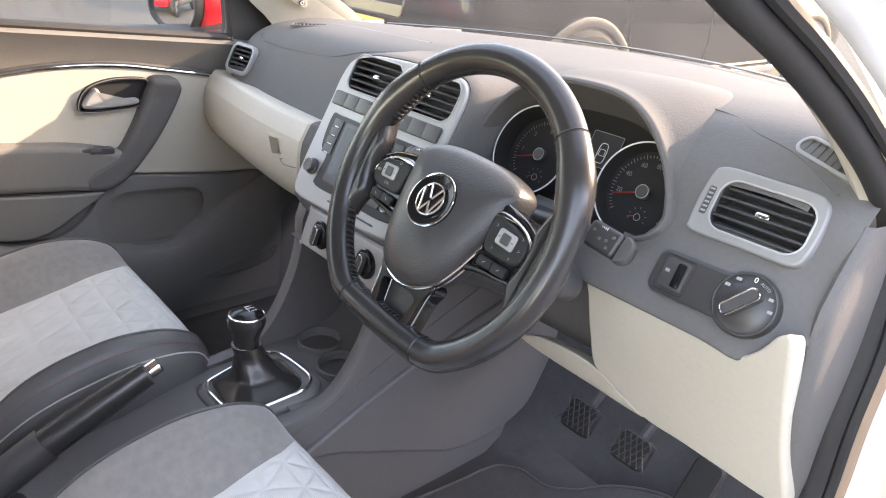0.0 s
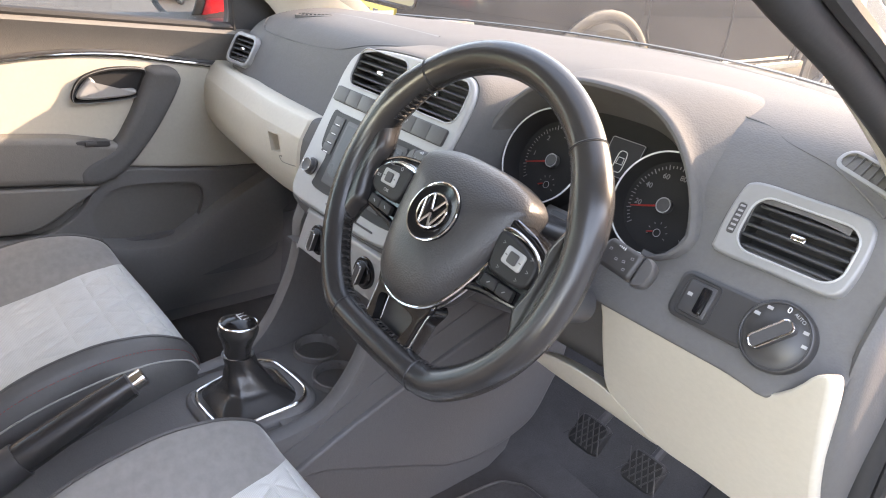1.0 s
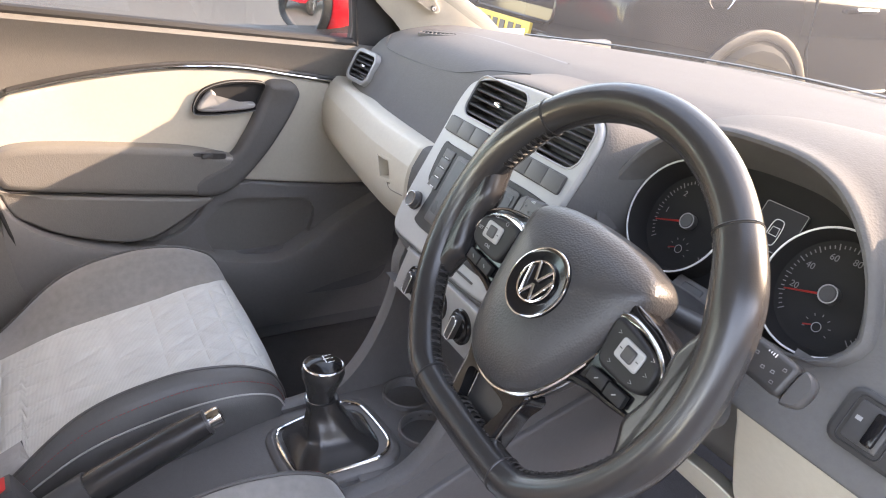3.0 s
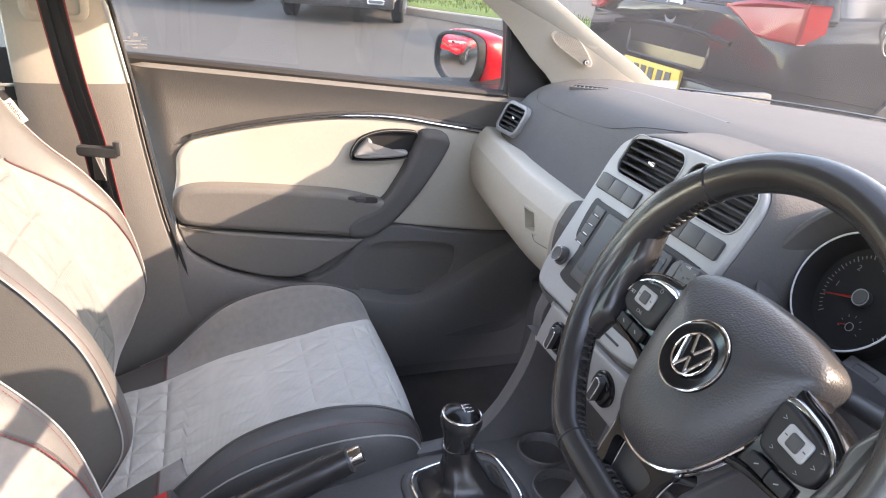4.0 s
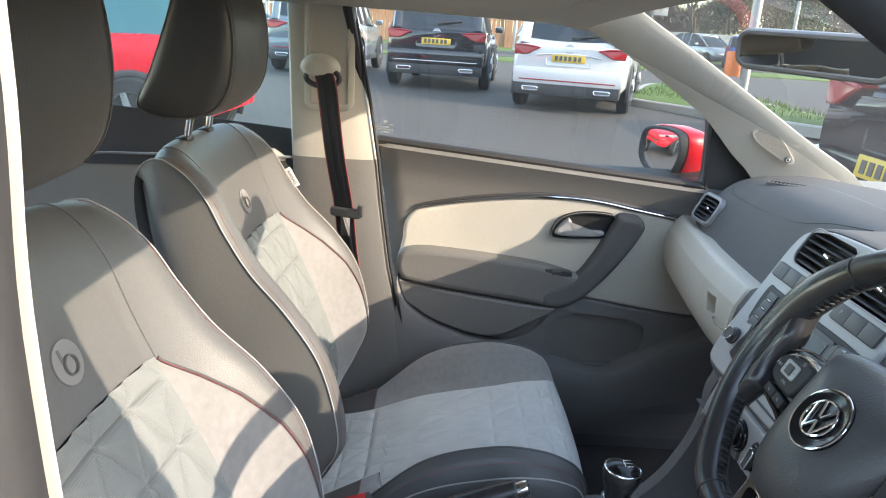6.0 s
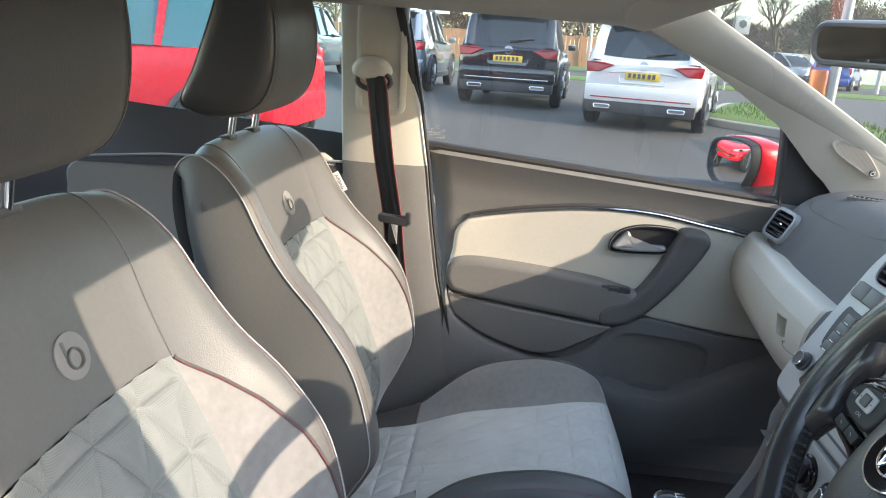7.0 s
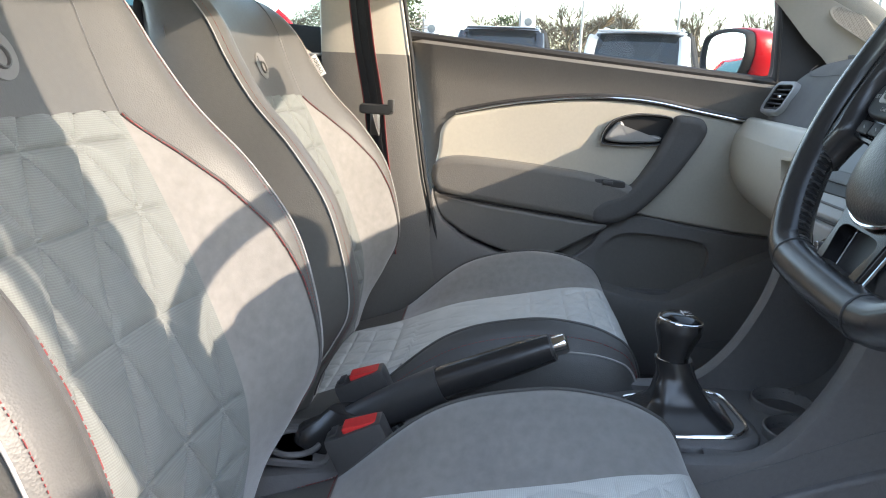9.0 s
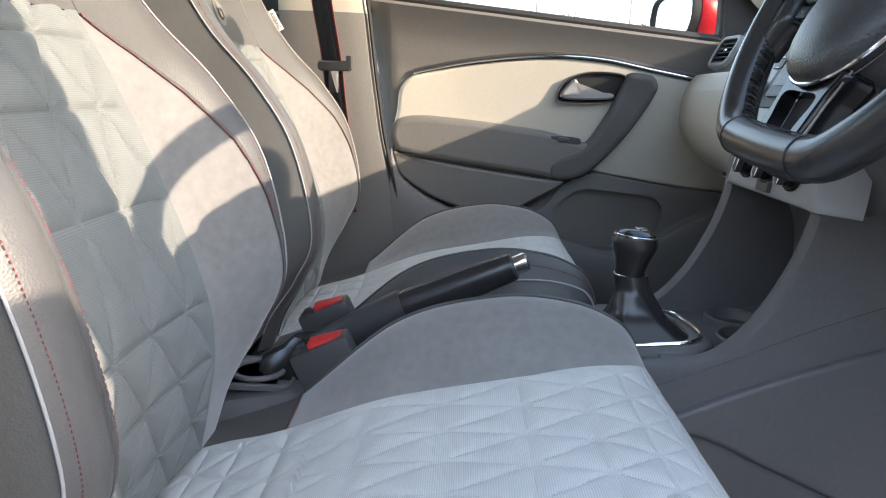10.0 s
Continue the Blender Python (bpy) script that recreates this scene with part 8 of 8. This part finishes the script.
def build_cars():
    build_car("white_suv", "suv", near(-11.9, 1.80), 162.8, M_WHITEPAINT, "white sport utility car parked tail-on in the bay", scale=0.95, group="sport utility cars in the row")
    build_car("black_suv", "suv", near(-14.62, -0.53), 173.6, M_BLACKPAINT, "black sport utility car parked tail-on in the bay", group="sport utility cars in the row")
    build_car("grey_suv", "suv", near(-17.0, -3.6), 176, M_GREYPAINT, "grey-blue sport utility car parked tail-on in the bay", group="sport utility cars in the row")
    build_car("grey_suv", "suv", near(-19.2, -7.2), 178, M_GREYPAINT, "grey-blue sport utility car parked further along the row", group="sport utility cars in the row")
    c, T = build_car("dark_suv", "suv", (-2.68, 1.98), 90, M_BLUEBLACK, "blue-black sport utility car parked ahead of the windscreen", scale=1.05, lamp_z=0.985, plate_z=0.66)
    # side details of the dark car
    def flank(s, z):
        w0 = ease([q[0] for q in CAR_FORMS["suv"]["st"]], [q[1] for q in CAR_FORMS["suv"]["st"]], s)
        return T @ Vector((w0 * (1.0 if z < 0.85 else 0.985) + 0.003, s, z))
    part("fuel_flap", tube([flank(0.50 + 0.085 * math.cos(a), 0.96 + 0.085 * math.sin(a)) for a in np.linspace(0, 2 * math.pi, 28)[:-1]], 0.005, 5, True), M_CHROME, c, "round fuel flap")
    for s0, s1 in ((1.16, 1.30), (2.02, 2.02), (2.98, 2.94)):
        part("door_seam", tube([flank(s0, 0.98), flank(s0, 0.86), flank(s0, 0.70), flank(s1, 0.42)], 0.006, 5), M_BLACK, c)
    for s0 in (1.42, 2.25):
        part("door_grip", tube([flank(s0, 0.90), flank(s0 + 0.02, 0.905) + Vector((0.03, 0, 0)), flank(s0 + 0.19, 0.905) + Vector((0.03, 0, 0)), flank(s0 + 0.21, 0.90)], 0.014, 8), M_BLUEBLACK, c)
    part("sill_cladding", rbox((0.05, 2.0, 0.17), 0.02, T @ Matrix.Translation((0.905, 2.12, 0.36))), M_BLACK, c, "black lower cladding")
    part("sill_moulding", rbox((0.03, 1.75, 0.05), 0.012, T @ Matrix.Translation((0.932, 2.15, 0.43))), M_CHROME, c, "bright door moulding")
    part("sill_moulding", rbox((0.03, 1.6, 0.022), 0.008, T @ Matrix.Translation((0.928, 2.25, 0.315))), M_CHROME, c, "bright door moulding")
    build_car("white_van", "suv", (-7.6, 5.6), 95, M_WHITEPAINT, "white car parked in the row ahead", scale=1.05)
    c, T = build_car("red_hatchback", "hatch", (-6.35, -2.45), 268, M_REDPAINT, "bright red hatchback with a paper sheet in its window", scale=1.1)
    k = T @ pose(-0.752, 1.72, 1.12, 80, 0, -90)
    part("price_sheet", rbox((0.42, 0.30, 0.004), 0.001, k), M_PAPER, c, "white paper sheet in the side window")
    part("sheet_block", rbox((0.10, 0.16, 0.004), 0, k @ Matrix.Translation((0.12, -0.04, 0.003))), M_GREY_MARK, c)
    build_car("red_hatchback", "hatch", (-5.8, -9.4), 82, M_REDPAINT, "bright red hatchback facing forward in the row behind", front=True, rear=False)
    build_car("silver_hatchback", "hatch", (-33, 3.0), 95, M_SILVERPAINT, "silver hatchback on the lane beyond the verge")
    build_car("silver_hatchback", "hatch", (-38, 12.0), 20, M_SILVERPAINT, "silver hatchback parked beside the far grass")
    build_car("blue_hatchback", "hatch", (-31, 12.5), 150, M_BLUEPAINT, "blue hatchback parked beside the far grass")


def build_street():
    # Added wall, never in view: it cuts sky light and reflections from the right.
    solo("wall_sky_block", rbox((0.3, 60, 5.5), 0.02, pose(14.0, 10.0, 2.75)), M_BRICK, "added brown brick wall, out of view, that cuts sky light from the right", "wall")
    # hoop rail and signs on the verge
    h = thing("hoop_rail", (*near(-16, 5.3), 0.17), "dark steel hoop rail at the end of the bay", "rail")
    part("hoop", tube(cr([(*near(a, b), z + 0.17) for a, b, z in ((-18.2, 4.6, 0.1), (-18.2, 4.6, 0.65), (-18.0, 4.75, 0.82), (-16.6, 5.5, 0.84), (-16.3, 5.65, 0.72), (-16.3, 5.65, 0.1))], 30), 0.032, 8), M_STEEL, h)
    s = thing("sign_post", (*near(-14.0, 5.7), 0.17), "grey post with a small orange sign on the verge", "sign post")
    part("post", tube([(*near(-14.0, 5.75), 0.2), (*near(-14.0, 5.75), 3.2)], 0.08, 12), M_STEEL, s)
    part("board", rbox((0.03, 0.34, 0.42), 0.01, pose(*near(-14.1, 5.5), 0.95, 0, 0, 20)), M_ORANGE, s, "orange board")
    b = thing("bollard", (-24.5, 8.4, 0), "short white bollard on the grass", "bollard")
    part("post", lathe([(0.16, 0.0), (0.16, 0.75), (0.13, 0.82), (0.05, 0.84)], 18, Matrix.Translation((-24.5, 8.4, 0.0))), M_WHITEPAINT, b)
    # banners on poles
    for i, (x, y, z) in enumerate(((-24, -3.2, 2.2), (-25, 0.0, 2.6), (-26, 3.4, 2.2), (-26, 7.0, 2.2), (-25, -6.5, 2.2))):
        f = thing("banner", (x, y, 0), "pale blue and white banner on a post behind the parked cars", "banner", "banners along the row")
        part("pole", tube([(x, y, 0), (x, y, z + 0.6)], 0.035, 8), M_STEEL, f)
        part("cloth", rbox((0.03, 0.5, 0.62), 0.01, pose(x + 0.05, y + 0.28, z + 0.2)), M_BANNER if i % 2 == 0 else M_WHITEPAINT, f)
        part("disc", lathe([(0.13, 0), (0.13, 0.012), (0.06, 0.014)], 18, axes((x + 0.068, y + 0.28, z + 0.22), (0, 1, 0), (0, 0, 1))), M_GREYPAINT, f, "plain round emblem")
    # fence
    fn = thing("timber_fence", (-45, 0, 0), "brown close-boarded timber fence along the far edge", "fence")
    rnd = random.Random(7)
    for i in range(90):
        y = -14 + i * 0.26
        part("board", rbox((0.03, 0.24, 1.9), 0.004, pose(-45 + rnd.uniform(-0.012, 0.012), y, 1.05 + rnd.uniform(-0.02, 0.02)), 1), M_FENCE, fn)
    for i in range(9):
        part("post", rbox((0.12, 0.12, 2.2), 0.01, pose(-44.9, -14 + 2.9 * i, 1.1), 1), M_FENCE, fn)
    solo("wall_far", rbox((0.3, 60, 1.7), 0.03, pose(-47, 40.5, 0.95)), M_WALL, "long pale wall along the far edge", "wall")
    for (x, y, hgt) in ((-40, 3.5, 9), (-42, 9, 9), (-36, -9, 8), (-30, 14, 7)):
        l = thing("lamp_post", (x, y, 0), "grey steel street lamp post", "street lamp", "street lamps")
        part("pole", tube([(x, y, 0), (x, y, hgt)], [0.09, 0.05], 10), M_STEEL, l)
        part("lantern", rbox((0.3, 0.7, 0.12), 0.04, pose(x, y + 0.35, hgt)), M_STEEL, l)


def bare_tree(at, height, seed):
    """Leafless tree: tapered trunk, limbs and a crown of fine twigs."""
    rnd = random.Random(seed)
    t = thing("bare_tree", at, "leafless tree with a fine spreading crown", "tree", "trees along the far edge")
    trunk, crown = [], bmesh.new()
    limbs = bmesh.new()

    def grow(p, d, ln, r, lev):
        q = p + d * ln
        mid = p.lerp(q, 0.5) + Vector((rnd.uniform(-1, 1), rnd.uniform(-1, 1), rnd.uniform(-0.3, 0.6))) * ln * 0.06
        seg = 6 if lev < 2 else 3
        if lev < 3:
            nonlocal limbs
            limbs = join(limbs, tube([p, mid, q], [r, r * 0.85, r * 0.68], seg, caps=False))
        else:
            s = d.orthogonal().normalized() * r
            for a, b in ((p, mid), (mid, q)):
                v = [crown.verts.new(a - s), crown.verts.new(a + s), crown.verts.new(b + s * 0.7), crown.verts.new(b - s * 0.7)]
                crown.faces.new(v)
        if lev >= 5:
            return
        n = 3 if lev < 2 else rnd.choice((3, 4))
        for _ in range(n):
            nd = (d + Vector((rnd.uniform(-1, 1), rnd.uniform(-1, 1), rnd.uniform(-0.25, 0.8))) * 0.75).normalized()
            grow(p.lerp(q, rnd.uniform(0.55, 1.0)), nd, ln * rnd.uniform(0.58, 0.78), r * 0.58, lev + 1)
    grow(Vector(at), Vector((0, 0, 1)), height * 0.30, height * 0.022, 0)
    part("trunk", limbs, M_BARK, t)
    part("crown", crown, M_TWIG, t, "mesh of fine bare twigs")


def leafy_tree(at, height, seed, width=1.0):
    rnd = random.Random(seed)
    t = thing("evergreen_tree", at, "dark evergreen tree with an uneven crown", "tree", "trees along the far edge")
    part("trunk", tube([Vector(at), Vector(at) + Vector((0.1, 0, height * 0.5)), Vector(at) + Vector((0, 0.1, height * 0.85))], [height * 0.03, height * 0.02, 0.03], 8), M_BARK, t)
    cw = bmesh.new()
    for _ in range(46):
        h = rnd.uniform(0.15, 1.0)
        rad = height * 0.32 * width * (1.15 - h) ** 0.6 * rnd.uniform(0.3, 1)
        a = rnd.uniform(0, 6.28)
        c = Vector(at) + Vector((rad * math.cos(a), rad * math.sin(a), height * h))
        for _ in range(46):
            o = Vector((rnd.gauss(0, 1), rnd.gauss(0, 1), rnd.gauss(0, 0.8))) * height * 0.055
            n = Vector((rnd.uniform(-1, 1), rnd.uniform(-1, 1), rnd.uniform(-1, 1))).normalized()
            u = n.orthogonal().normalized() * height * 0.016
            v = n.cross(u)
            p = c + o
            cw.faces.new([cw.verts.new(p - u), cw.verts.new(p + v), cw.verts.new(p + u), cw.verts.new(p - v)])
    part("crown", cw, M_LEAF, t, "clumps of small dark leaves")


def build_trees():
    rnd = random.Random(3)
    for i in range(15):
        bare_tree((-58 - rnd.uniform(0, 16), -16 + i * 4.1 + rnd.uniform(-1.5, 1.5), 0), rnd.uniform(7.5, 11.5), 10 + i)
    for i, (x, y, h, w) in enumerate(((-66, -1, 6, 1.2), (-74, 10, 6, 1.4), (-70, 26, 6.5, 1.3), (-68, -10, 8, 1.2), (-76, 36, 8, 1.4), (-75, 2, 5, 1.6))):
        leafy_tree((x, y, 0), h, 40 + i, w)
    # low woodland behind, too fine to count
    hedge = bmesh.new()
    for _ in range(42000):
        y = rnd.uniform(-45, 75)
        top = 6.0 + 1.7 * math.sin(y * 0.21) + 0.9 * math.sin(y * 0.57 + 1)
        z = rnd.uniform(0.2, 1) ** 0.7 * top
        x = -86 + rnd.uniform(-3, 3)
        d = Vector((rnd.uniform(-0.4, 0.4), rnd.uniform(-1, 1), rnd.uniform(-0.2, 1.2))).normalized() * rnd.uniform(0.4, 1.1)
        u = d.orthogonal().normalized() * 0.05
        p = Vector((x, y, z))
        hedge.faces.new([hedge.verts.new(p - u), hedge.verts.new(p + u), hedge.verts.new(p + d + u * 0.4), hedge.verts.new(p + d - u * 0.4)])
    solo("woodland", hedge, M_TWIG, "brown leafless woodland along the skyline", "woodland", kind="stuff")


# ---- build ----
shell()
build_pillars()
build_bpillar()
build_driver_side()
build_driver_door()
build_windows()
build_rear_side()
build_door()
build_door_mirror()
build_rear_view_mirror()
build_dash()
build_binnacle()
build_wheel()
build_column()
build_console()
build_gear()
build_handbrake()
build_buckles()
build_footwell()
seat = build_seat(-0.33)
copy_thing(seat, Matrix.Translation((0.325, -0.445, 0.3)))
build_tag(seat, -0.33)
build_ground()
build_cars()
build_street()
build_trees()
